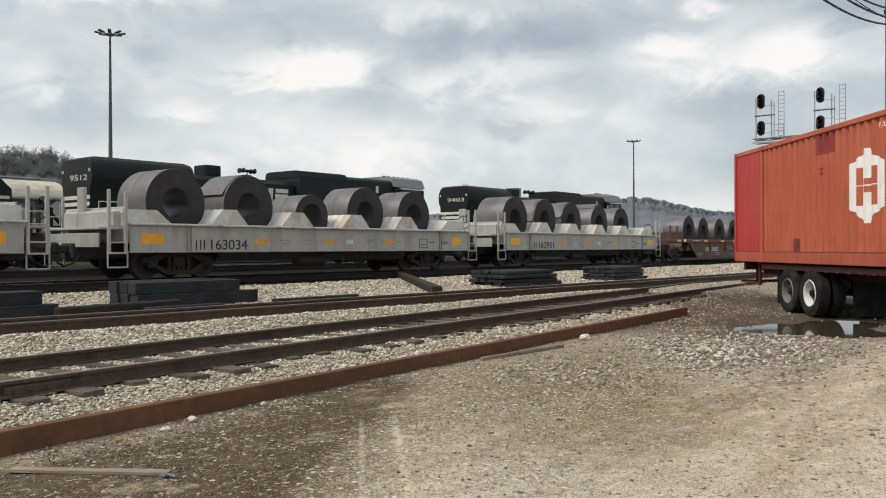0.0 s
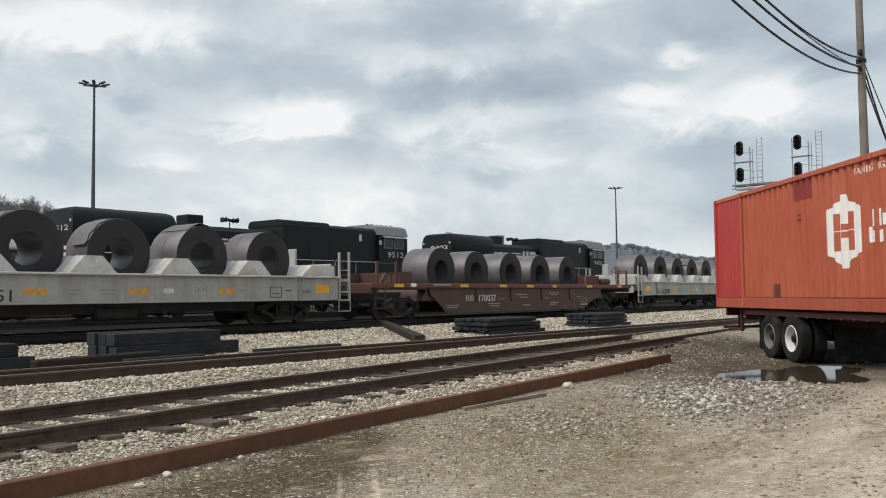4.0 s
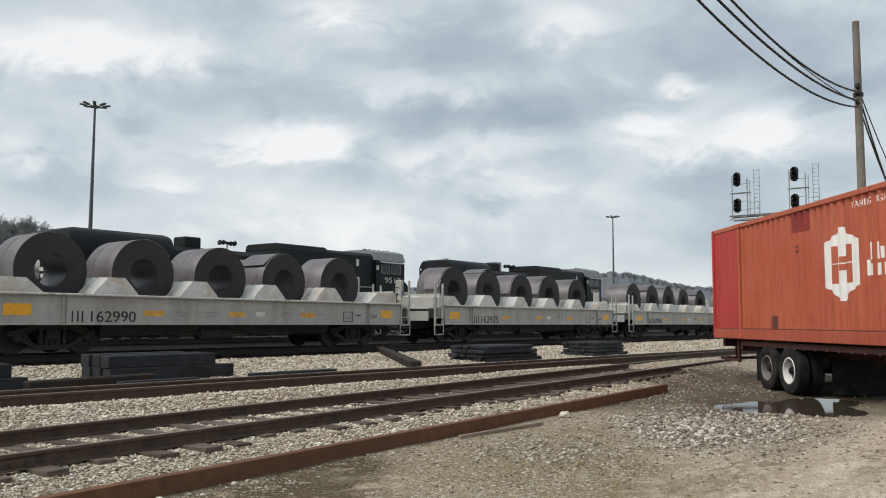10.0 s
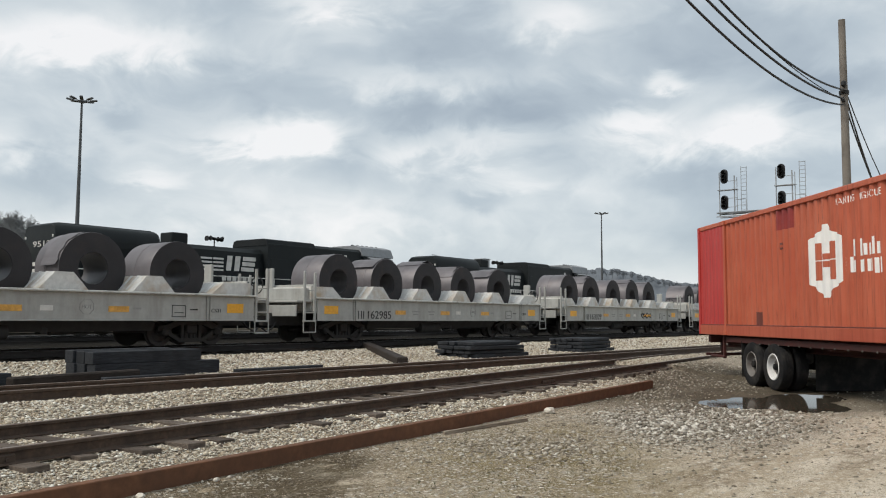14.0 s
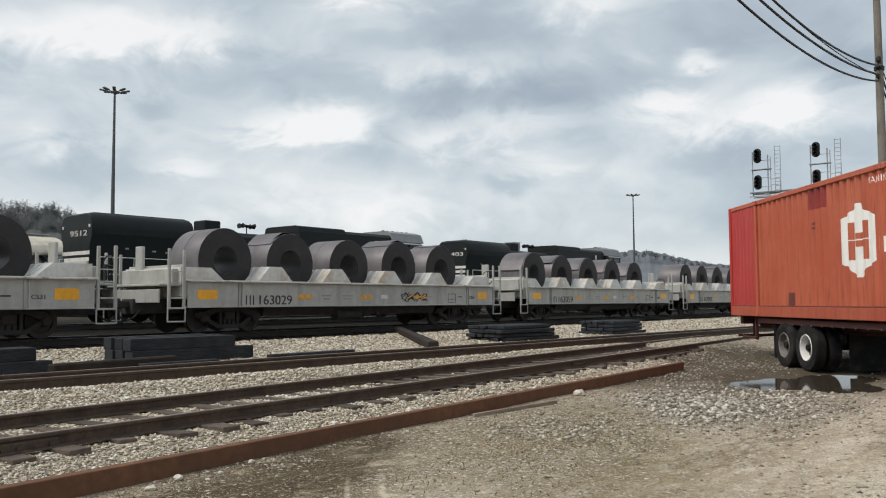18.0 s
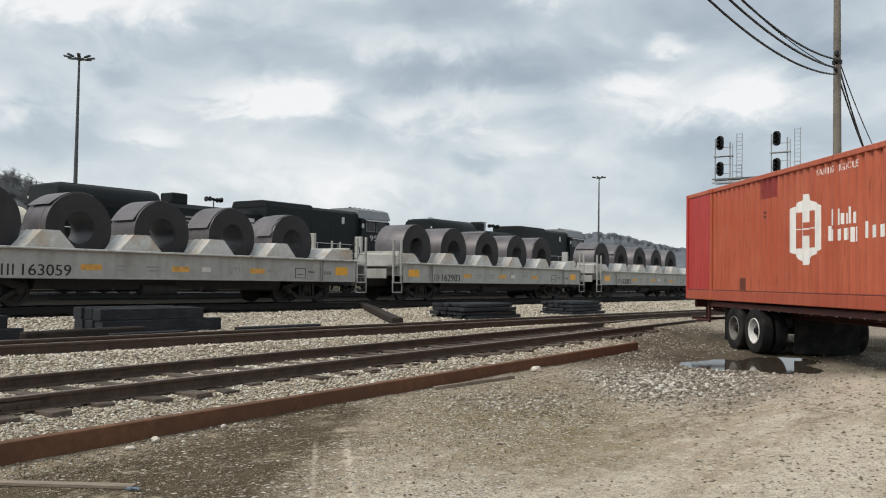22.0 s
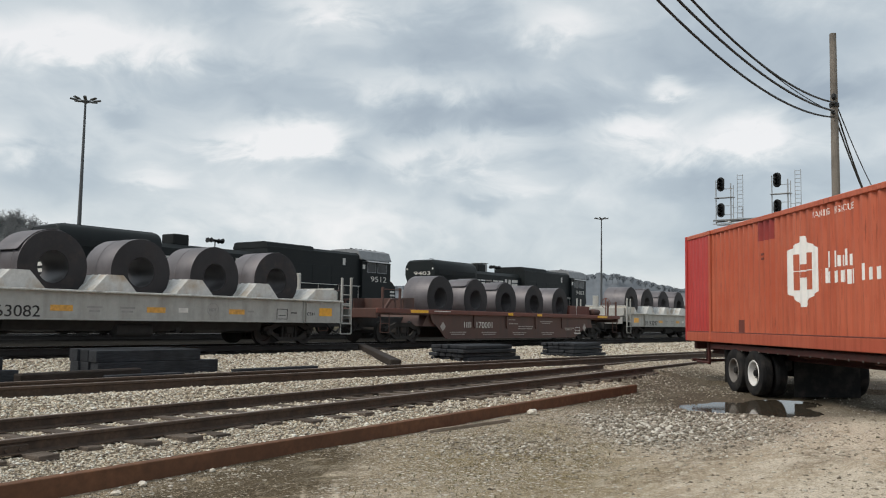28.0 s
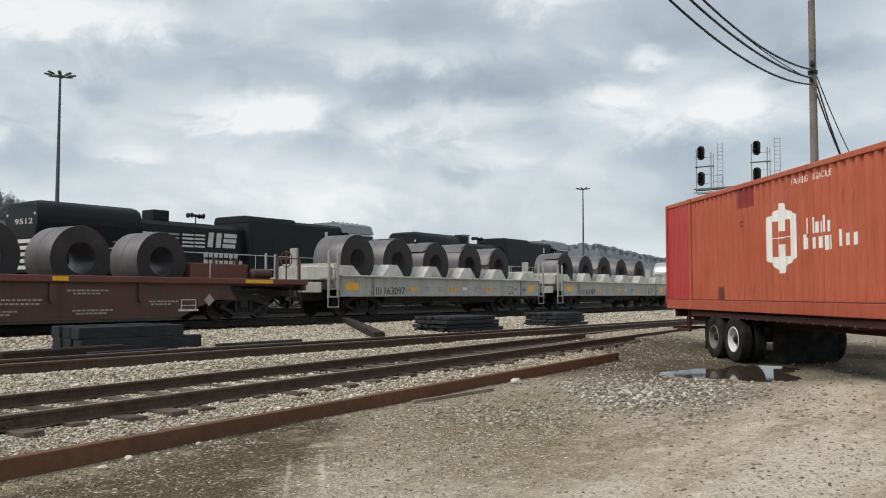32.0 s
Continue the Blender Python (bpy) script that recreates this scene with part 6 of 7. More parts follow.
    for x, z, w, h in ((7.90, 2.87, 0.09, 0.31), (8.06, 2.87, 0.09, 0.31), (8.30, 2.82, 0.17, 0.21), (8.52, 2.87, 0.07, 0.31), (8.62, 2.82, 0.10, 0.21),
                       (7.65, 2.57, 0.26, 0.29), (7.90, 2.53, 0.10, 0.22), (8.12, 2.53, 0.20, 0.22), (8.38, 2.53, 0.20, 0.22), (8.66, 2.51, 0.24, 0.27), (9.08, 2.57, 0.09, 0.30), (9.28, 2.53, 0.20, 0.22), (9.54, 2.53, 0.20, 0.22)):
        if w > 0.15:
            for k in (-1, 1):
                bar("word_bar", x + k * (w / 2 - 0.035), z, 0.07, h, "sign_white")
        else:
            bar("word_bar", x, z, w * 0.8, h, "sign_white")
    # the height warning follows the folds
    for text, x, ln in (("WARNING", 7.20, 0.76), ("HIGH", 8.06, 0.34), ("CUBE", 8.46, 0.36)):
        w = lettering("warning_word", text, "sign_white", c, 0.125, pose(x, 0.02, 3.73, 90, 0, 0), ln)
        for v in w.data.vertices:
            v.co.z = v.co.z * 0.3 + 0.003 - depth(x + v.co.x)
    return c


NUT = Mesh().lathe([(-0.02, 0.016), (0.02, 0.016)], 6, "y").data("wheel_nut", M["rim_grey"])


def nut(parent, x, y, z):
    ob = new("wheel_nut", NUT)
    ob.parent = parent
    ob.matrix_basis = pose(x, y, z)


def tyre(parent, x, y, z, r, rim, white):
    t = Mesh().lathe([(-0.11, r * 0.56), (-0.135, r * 0.66), (-0.14, r * 0.86), (-0.12, r * 0.97), (-0.09, r), (0.09, r), (0.12, r * 0.97), (0.14, r * 0.86), (0.135, r * 0.66), (0.11, r * 0.56)], 36, "y", cap=False)
    for k in (-0.05, 0.0, 0.05):
        t.lathe([(k - 0.012, r + 0.001), (k - 0.012, r + 0.008), (k + 0.012, r + 0.008), (k + 0.012, r + 0.001)], 36, "y", cap=False)
    ob = part("tyre", t, "rubber", parent, smooth=True, at=pose(x, y, z))
    k = 1 if y > 1.3 else -1
    rm = Mesh().lathe([(k * 0.112, r * 0.58), (k * 0.13, r * 0.56), (k * 0.125, r * 0.525), (k * 0.09, r * 0.51), (-k * 0.03, r * 0.49), (-k * 0.035, r * 0.46)], 32, "y", cap=False)
    part("rim", rm, rim, ob, "white painted wheel rim" if white else "dull grey wheel rim", smooth=True)
    dk = Mesh().lathe([(-k * 0.034, r * 0.47), (-k * 0.02, r * 0.36), (k * 0.01, r * 0.28), (k * 0.01, 0.02)], 28, "y", cap=False)
    part("wheel_disc", dk, "disc", ob, smooth=True)
    hub = Mesh().lathe([(k * 0.10, 0.04), (k * 0.095, 0.07), (k * 0.0, 0.085)], 16, "y")
    part("hub", hub, "rubber", ob)
    for i in range(8):
        a = 2 * math.pi * i / 8
        nut(ob, 0.135 * math.cos(a), k * 0.02, 0.135 * math.sin(a))
    return ob


def chassis():
    c = thing("container_chassis", "rusty red container chassis on eight twin tyres", "trailer", TRAILER)
    W = 2.59
    for y in (0.75, W - 0.75):
        part("main_rail", Mesh().box(7.3, y, 0.98, 14.3, 0.11, 0.30, 0.01).box(7.3, y, 1.13, 14.3, 0.18, 0.03).box(7.3, y, 0.83, 14.3, 0.18, 0.03), "chassis", c)
    for x in (0.25, 1.42, 4.2, 6.6, 9.2, 13.2):
        part("cross_member", Mesh().box(x, W / 2, 1.03, 0.16, W - 0.32, 0.20, 0.015), "chassis", c)
    part("side_rail", Mesh().box(7.8, 0.10, 1.045, 12.2, 0.06, 0.13, 0.01), "chassis", c)
    hook = Mesh().box(0, 0, 0, 0.045, 0.02, 0.035, 0.005).data("lashing_hook", M["disc"])
    for i in range(18):
        ob = new("lashing_hook", hook)
        ob.parent = c
        ob.matrix_basis = pose(3.2 + i * 0.48, 0.05, 0.985)
    # rear bogie
    for y in (0.62, W - 0.62):
        part("slider_rail", Mesh().box(3.7, y, 0.72, 2.5, 0.12, 0.20, 0.01), "rubber", c)
        for x in (3.26, 4.40):
            part("leaf_spring", Mesh().prism([(x - 0.5, 0.64), (x, 0.52), (x + 0.5, 0.64), (x + 0.5, 0.60), (x, 0.45), (x - 0.5, 0.60)], y - 0.04, y + 0.04, "y"), "rubber", c)
    R = 0.515
    for x, mats in ((3.26, ("rim_grey", False)), (4.40, ("rim_white", True))):
        part("axle", Mesh().lathe([(0.1, 0.065), (W - 0.1, 0.065)], 10, "y", (x, 0, R - 0.01)), "rubber", c)
        tyre(c, x, 0.14, R - 0.01, R, *mats)
        tyre(c, x, 0.47, R - 0.01, R, "rim_grey", False)
        tyre(c, x, W - 0.56, R - 0.01, R, "rim_grey", False)
        tyre(c, x, W - 0.23, R - 0.01, R, "rim_grey", False)
    part("suspension_frame", Mesh().box(3.85, W / 2, 0.66, 1.9, 0.9, 0.42, 0.02), "rubber", c)
    # dark sheet added for the shade and far wheels under the trailer, no flap
    part("mud_flap", Mesh().box(4.95, 1.47, 0.50, 0.015, 1.52, 0.96, 0.004), "rubber", c)
    # a real flap, at the tail side of the tyres
    part("mud_flap", Mesh().box(2.60, 0.37, 0.60, 0.015, 0.62, 0.86, 0.004), "rubber", c)
    part("rear_bumper", Mesh().box(0.16, W / 2, 0.62, 0.07, W - 0.2, 0.07, 0.01).box(0.18, 0.55, 0.80, 0.08, 0.10, 0.40).box(0.18, W - 0.55, 0.80, 0.08, 0.10, 0.40), "chassis", c)
    part("tail_frame", Mesh().box(1.30, 0.16, 0.86, 0.07, 0.08, 0.62, 0.01).box(0.95, 0.12, 0.60, 0.9, 0.05, 0.06, 0.01), "chassis", c)
    for y in (0.55, W - 0.55):
        part("landing_leg", Mesh().box(11.4, y, 0.50, 0.12, 0.12, 0.95, 0.01).box(11.4, y, 0.03, 0.3, 0.26, 0.04, 0.01), "chassis", c)
    return c


container()
chassis()

# ---- masts, signals, pole and wires ----
def light_tower(x, y, top, heads):
    t = thing("light_tower", "tall grey high-mast light tower with a ring of lamps", "light tower", pose(x, y, 0.3))
    h = top - 0.3
    part("mast", Mesh().lathe([(0, 0.36), (h * 0.5, 0.24), (h, 0.13)], 14, "z"), "mast", t, smooth=True)
    part("base_flange", Mesh().lathe([(0, 0.55), (0.12, 0.55)], 14, "z"), "mast", t)
    part("ring", Mesh().lathe([(h - 0.1, 0.55), (h - 0.1, 0.62), (h + 0.05, 0.62), (h + 0.05, 0.55), (h - 0.1, 0.55)], 18, "z", cap=False).lathe([(h - 0.2, 0.22), (h + 0.25, 0.22)], 10, "z"), "lamp_head", t)
    for i in range(heads):
        a = 2 * math.pi * i / heads + 0.2
        c, s = math.cos(a), math.sin(a)
        arm = Mesh().rod((0.15 * c, 0.15 * s, h), (1.0 * c, 1.0 * s, h + 0.05), 0.05)
        m = Matrix.Rotation(a, 3, "Z") @ Matrix.Rotation(radians(-10), 3, "Y")
        arm.box(1.4 * c, 1.4 * s, h + 0.16, 0.95, 0.42, 0.20, 0.06, m)
        part("lamp", arm, "lamp_head", t)
    return t


light_tower(59.94, 101.84, 29.1, 8)
light_tower(201.46, 97.55, 28.5, 8)


def signal_gantry(x):
    """A bridge over the tracks that carries two ladders of signal heads."""
    g = thing("signal_gantry", "galvanised signal bridge with four black signal heads", "railway signal", pose(x, 0, 0.4))
    z0 = 9.35
    for dx in (-0.45, 0.45):
        for dz in (0, -0.26):
            part("chord", Mesh().box(dx, 13.7, z0 + dz, 0.08, 17.4, 0.08, 0.01), "galv", g)
    lat = Mesh()
    for i in range(16):
        y = 5.1 + i * 1.03
        for dx in (-0.45, 0.45):
            lat.rod((dx, y, z0 - 0.26 * (i % 2)), (dx, y + 1.03, z0 - 0.26 * ((i + 1) % 2)), 0.03, 5)
    part("lattice", lat, "galv", g)
    part("grating", Mesh().box(0, 13.7, z0 + 0.06, 1.1, 17.3, 0.04), "galv", g)
    for y in (5.4,):
        for dx in (-0.45, 0.45):
            part("leg", Mesh().box(dx, y, z0 / 2 - 0.3, 0.22, 0.22, z0 + 0.4, 0.02), "galv", g)
    for y in (21.87, 17.57):
        for k in (0.0,):
            part("signal_post", Mesh().rod((0, y + 0.42, z0 - 0.2), (0, y + 0.42, z0 + 3.3), 0.045, 8), "galv", g)
            part("signal_post", Mesh().rod((0, y - 0.75, z0), (0, y - 0.75, z0 + 2.95), 0.05, 8).rod((0, y - 0.95, z0), (0, y - 0.95, z0 + 2.8), 0.03, 6), "galv", g)
            part("bracket_platform", Mesh().box(0, y - 0.25, z0 + 1.85, 0.5, 1.5, 0.05), "galv", g)
            for dz in (0.5, 1.20, 2.55):
                part("bracket", Mesh().box(0, y - 0.3, z0 + dz, 0.06, 1.2, 0.04), "galv", g)
            lad = Mesh().rod((-0.1, y - 1.30, z0), (-0.1, y - 1.30, z0 + 3.6), 0.025, 5).rod((-0.1, y - 1.72, z0), (-0.1, y - 1.72, z0 + 3.6), 0.025, 5)
            for i in range(12):
                lad.rod((-0.1, y - 1.30, z0 + 0.2 + i * 0.3), (-0.1, y - 1.72, z0 + 0.2 + i * 0.3), 0.018, 5)
            part("ladder", lad, "galv", g)
            part("guard_rail", Mesh().path([(-0.4, y - 1.75, z0 + 0.05), (-0.4, y - 1.75, z0 + 1.0), (-0.4, y - 1.0, z0 + 1.0)], 0.02).path([(-0.4, y - 1.75, z0 + 0.55), (-0.4, y - 1.0, z0 + 0.55)], 0.02), "galv", g)
            for dz in (0.86, 2.92):
                hd = Mesh()
                pts = [(0.30 * math.cos(radians(a)), (0.27 if math.sin(radians(a)) > 0 else -0.27) + 0.30 * math.sin(radians(a))) for a in list(range(0, 181, 20)) + list(range(180, 361, 20))]
                hd.prism([(y + p[0], z0 + dz + p[1]) for p in pts], -0.14, -0.10, "x")
                hd.box(0.05, y, z0 + dz, 0.32, 0.34, 0.85, 0.04)
                head = part("signal_head", hd, "signal_black", g, "black oval signal head")
                for k in (0.30, 0.0, -0.30):
                    hood = Mesh().lathe([(-0.42, 0.125), (-0.14, 0.125), (-0.14, 0.105), (-0.42, 0.105)], 12, "x", (0, y, z0 + dz + k), cap=False)
                    part("lens_hood", hood, "signal_black", head)
    return g


signal_gantry(67.0)


def utility_pole():
    p = thing("utility_pole", "weathered grey timber utility pole with cable clamps", "utility pole", pose(36.1, 7.1, 0.05, 0, 0.25, 0))
    part("shaft", Mesh().lathe([(0, 0.185), (6.5, 0.16), (13.25, 0.13)], 16, "z"), "pole_wood", p, smooth=True)
    part("clamp", Mesh().lathe([(10.25, 0.185), (10.40, 0.19)], 14, "z").box(-0.2, 0, 10.35, 0.26, 0.14, 0.12, 0.02), "insulator", p)
    part("clamp", Mesh().box(-0.24, -0.05, 10.62, 0.26, 0.18, 0.24, 0.06), "insulator", p)
    part("clamp", Mesh().box(-0.2, 0, 9.98, 0.24, 0.12, 0.14, 0.03), "insulator", p)
    return p


utility_pole()


def cable(a, b, sag, r, label):
    n = 36
    pts = []
    for i in range(n + 1):
        t = i / n
        q = Vector(a).lerp(Vector(b), t)
        q.z -= 4 * sag * t * (1 - t)
        pts.append(q)
    ring = [(r * math.cos(k * math.pi / 3), r * math.sin(k * math.pi / 3)) for k in range(6)]
    tagged(part("overhead_cable", Mesh().sweep(ring, pts), "cable", smooth="all"), label, "cable", "overhead cables")


CABLES = "black overhead cable sagging between poles"


def bowed(y, k2, k1, k0, x0, x1, r, n=40):
    """A cable whose height is a parabola of its run."""
    pts = []
    for i in range(n + 1):
        x = x0 + (x1 - x0) * i / n
        pts.append((x, y, k2 * x * x + k1 * x + k0))
    ring = [(r * math.cos(k * math.pi / 3), r * math.sin(k * math.pi / 3)) for k in range(6)]
    tagged(part("overhead_cable", Mesh().sweep(ring, pts), "cable", smooth="all"), CABLES, "cable", "overhead cables")


bowed(7.10, 0.00787, -0.37478, 13.158, 35.9, -3.0, 0.034)
bowed(7.06, 0.00676, -0.32600, 13.084, 35.9, -3.0, 0.036)
bowed(7.02, 0.00788, -0.38727, 14.167, 35.9, -3.0, 0.034)
bowed(7.14, 0.00530, -0.27193, 13.010, 35.9, -3.0, 0.016)
cable((36.3, 7.1, 10.60), (52, 7.9, 8.1), 0.32, 0.024, CABLES)
cable((36.3, 7.1, 10.38), (52, 8.3, 7.6), 0.40, 0.034, CABLES)
cable((36.3, 7.12, 9.98), (52, 8.1, 7.1), 0.36, 0.033, CABLES)

# ---- timber, rail and litter between the tracks ----
PILE = "dark creosoted timbers stacked between the tracks"


def timber_stack(rows):
    """rows: centre x, y, z, length, width, height, turn."""
    for x, y, z, ln, w, h, a in rows:
        ob = part("timber", Mesh().box(0, 0, 0, ln, w, h, 0.010 if x < 15 or x > 26 else 0.03), "tie_dark", at=pose(x, y, z, 0, 0, a))
        tagged(ob, PILE, "timber", "timbers between the tracks")


def gz(x, y):
    return float(ground_z(x, y))


def put_piles():
    # middle x, y; length; timber width and height; number in each layer; turn; how untidy
    for bx, by, ln, w, h, layers, turn, mess in ((6.35, 14.95, 2.7, 0.26, 0.22, (3, 2), 0, 0.6),):
        g = gz(bx, by)
        rnd = random.Random(int(bx * 10))
        rows = []
        for lay, count in enumerate(layers):
            for k in range(count):
                big = 0.32 if bx > 15 else 0.12
                rows.append((bx + rnd.uniform(-big, big), by + (w + 0.007) * (k - (layers[0] - 1) / 2 + 0.35 * lay) + rnd.uniform(-0.01, 0.01), g + h / 2 + (h + 0.002) * lay, ln - 0.35 * lay + rnd.uniform(-0.3, 0.1), w, h, turn + rnd.uniform(-mess, mess)))
        timber_stack(rows)


put_piles()
timber_stack([
    (10.88, 15.02, gz(10.7, 15.0) + 0.145, 2.90, 0.27, 0.29, 0.4), (10.75, 15.31, gz(10.7, 15.3) + 0.145, 2.70, 0.28, 0.29, -0.3), (10.65, 15.60, gz(10.4, 15.6) + 0.145, 2.60, 0.28, 0.29, 0.5),
    (10.63, 15.05, gz(10.7, 15.0) + 0.408, 2.44, 0.28, 0.23, -0.4), (10.62, 15.36, gz(10.7, 15.3) + 0.408, 2.42, 0.27, 0.23, 0.2), (10.45, 15.66, gz(10.4, 15.6) + 0.408, 2.20, 0.27, 0.24, 1.2),
])


def panel_stack(bx, by, ln, w, h, count, seed, turn, step_x):
    """Old crossing panels dropped one on the other, each a slab of bolted planks."""
    rnd = random.Random(seed)
    g = gz(bx, by)
    for k in range(count):
        at = pose(bx + step_x * k + rnd.uniform(-0.1, 0.1), by + rnd.uniform(-0.08, 0.08) + 0.03 * k, g + h / 2 + 0.006 + (h + 0.013) * k, 0, 0, turn + rnd.uniform(-3, 3))
        slab = thing("crossing_panel", "dark timber crossing panel stacked between the tracks", "timber panel", at, "crossing panels between the tracks")
        planks = 6
        for i in range(planks):
            y = (i - (planks - 1) / 2) * w / planks
            m = Mesh().box(rnd.uniform(-0.06, 0.06), y, rnd.uniform(-0.006, 0.006), ln - 0.12 * k + rnd.uniform(-0.08, 0.08), w / planks - 0.008, h, 0.02)
            part("plank", m, "tie_dark", slab)


panel_stack(22.5, 14.9, 2.9, 1.4, 0.11, 4, 5, -2, -0.06)
panel_stack(28.95, 14.9, 2.8, 1.3, 0.11, 4, 9, 3, -0.05)


def lone(name, x, y, ln, w, h, a, mat, label, tilt=0.0, category="timber", lift=0.0):
    z = gz(x, y) + h / 2 + lift
    if tilt:
        c, s = math.cos(radians(a)) * ln / 2, math.sin(radians(a)) * ln / 2
        lo, hi = gz(x - c, y - s), gz(x + c, y + s)
        tilt, z = -math.degrees(math.atan2(hi - lo, ln)), (lo + hi) / 2 + h / 2 + 0.01
    ob = part(name, Mesh().box(0, 0, 0, ln, w, h, min(w, h) * 0.12), mat, at=pose(x, y, z, 0, tilt, a))
    tagged(ob, label, category)


lone("timber", 8.83, 14.42, 2.65, 0.22, 0.21, 8.5, "tie_brown", "brown-black timber lying beside the rail")
lone("timber", 10.05, 14.24, 1.7, 0.18, 0.11, 0, "tie_dark", "thin dark timber lying askew beside the rail")
lone("timber", 13.65, 14.45, 2.45, 0.22, 0.10, -1, "tie_dark", "dark timber lying on the ballast")
lone("timber", 19.8, 16.75, 8.0, 0.28, 0.20, 48, "tie_brown", "long dark timber lying across the ballast", 1.0)
lone("board", 10.5, 6.87, 2.0, 0.04, 0.05, -2.0, "stick", "bleached stick lying along the beam", 0, "stick")
lone("board", 3.30, 5.64, 1.10, 0.085, 0.024, -57, "stick", "bleached board lying on the yard ground", 0, "board", 0.0)

# ---- hills with bare trees ----
def hill(name, pts, depth, mat, label):
    """A low wooded ridge: a crest line with slopes before and behind."""
    m = Mesh()
    n = len(pts)
    vs = []
    bumpy = []
    for i in range(n - 1):
        (x0, y0, h0), (x1, y1, h1) = pts[i], pts[i + 1]
        for k in range(14):
            u = k / 14
            q = 14 * i + k
            bumpy.append((x0 + (x1 - x0) * u, y0 + (y1 - y0) * u, (h0 + (h1 - h0) * u) * (1.0 + 0.010 * math.sin(q * 1.7) + 0.014 * math.sin(q * 0.73 + 1) + 0.008 * math.sin(q * 2.9))))
    pts = bumpy
    n = len(pts)
    for x, y, h in pts:
        d = Vector((x, y, 0)).normalized()
        for k, f in ((-depth, 0.0), (-depth * 0.45, 0.55), (0, 1.0), (depth * 0.6, 0.7), (depth * 1.6, 0.0)):
            vs.append((x + d.x * k, y + d.y * k, h * f - 1.0 * (f == 0)))
    fs = [(5 * i + k, 5 * i + k + 1, 5 * i + k + 6, 5 * i + k + 5) for i in range(n - 1) for k in range(4)]
    m.add(vs, fs)
    tagged(part(name, m, mat, smooth="all"), label, "hill", kind="structure")


def polar(az, d):
    return d * math.cos(radians(az)), d * math.sin(radians(az))


def ridge(azs, hs, d):
    return [(*polar(a, d), h) for a, h in zip(azs, hs)]


hill("hill_near", ridge([50, 55, 58, 60, 62, 64, 66, 70, 78, 90], [4, 14, 19, 21.5, 24, 25.5, 25.5, 26.5, 26, 17], 250), 60, "hill", "wooded hillside with bare winter trees")
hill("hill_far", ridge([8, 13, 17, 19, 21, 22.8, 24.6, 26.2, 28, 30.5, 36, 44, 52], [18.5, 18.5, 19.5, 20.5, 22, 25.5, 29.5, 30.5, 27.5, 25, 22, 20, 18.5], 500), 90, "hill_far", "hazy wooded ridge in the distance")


def tree_kinds(seed, mat, size, rods):
    """A bare tree: trunk, limbs and a crown of many thin twigs."""
    r = random.Random(seed)
    trunk, crown = Mesh(), Mesh()
    trunk.rod((0, 0, -1.0), (0, 0, size * 0.35), size * 0.024, 6, size * 0.017)
    tips = []
    for i in range(7):
        a = r.uniform(0, 6.28)
        up = r.uniform(0.55, 0.95)
        base = Vector((0, 0, size * r.uniform(0.18, 0.36)))
        tip = Vector((math.cos(a) * size * r.uniform(0.1, 0.30), math.sin(a) * size * r.uniform(0.1, 0.30), size * up))
        mid = base.lerp(tip, 0.5) + Vector((r.uniform(-1, 1), r.uniform(-1, 1), 0)) * size * 0.03
        trunk.rod(base, mid, size * 0.012, 5, size * 0.009)
        trunk.rod(mid, tip, size * 0.009, 5, size * 0.004)
        tips += [(mid, tip)] * 2
    for i in range(rods):
        a, b = r.choice(tips)
        p = a.lerp(b, r.uniform(0.1, 1.0))
        d = Vector((r.gauss(0, 1), r.gauss(0, 1), r.gauss(0.7, 0.7))).normalized()
        q = p + d * size * r.uniform(0.06, 0.17)
        crown.rod(p, q, size * 0.0045, 3, size * 0.002)
        for j in range(2):
            d2 = (d + Vector((r.gauss(0, 0.6), r.gauss(0, 0.6), r.gauss(0.2, 0.5)))).normalized()
            s0 = p.lerp(q, r.uniform(0.4, 1))
            crown.rod(s0, s0 + d2 * size * r.uniform(0.04, 0.10), size * 0.0035, 3, size * 0.0015)
    t = thing("bare_tree", "leafless grey tree on the wooded hill", "tree", group="bare trees on the hills")
    part("trunk", trunk, mat, t)
    part("crown", crown, mat, t)
    return t


AZF, HF = [8, 13, 17, 19, 21, 22.8, 24.6, 26.2, 28, 30.5, 36, 44], [17, 17, 18, 19, 20, 23, 27, 28, 25, 23, 20, 18]


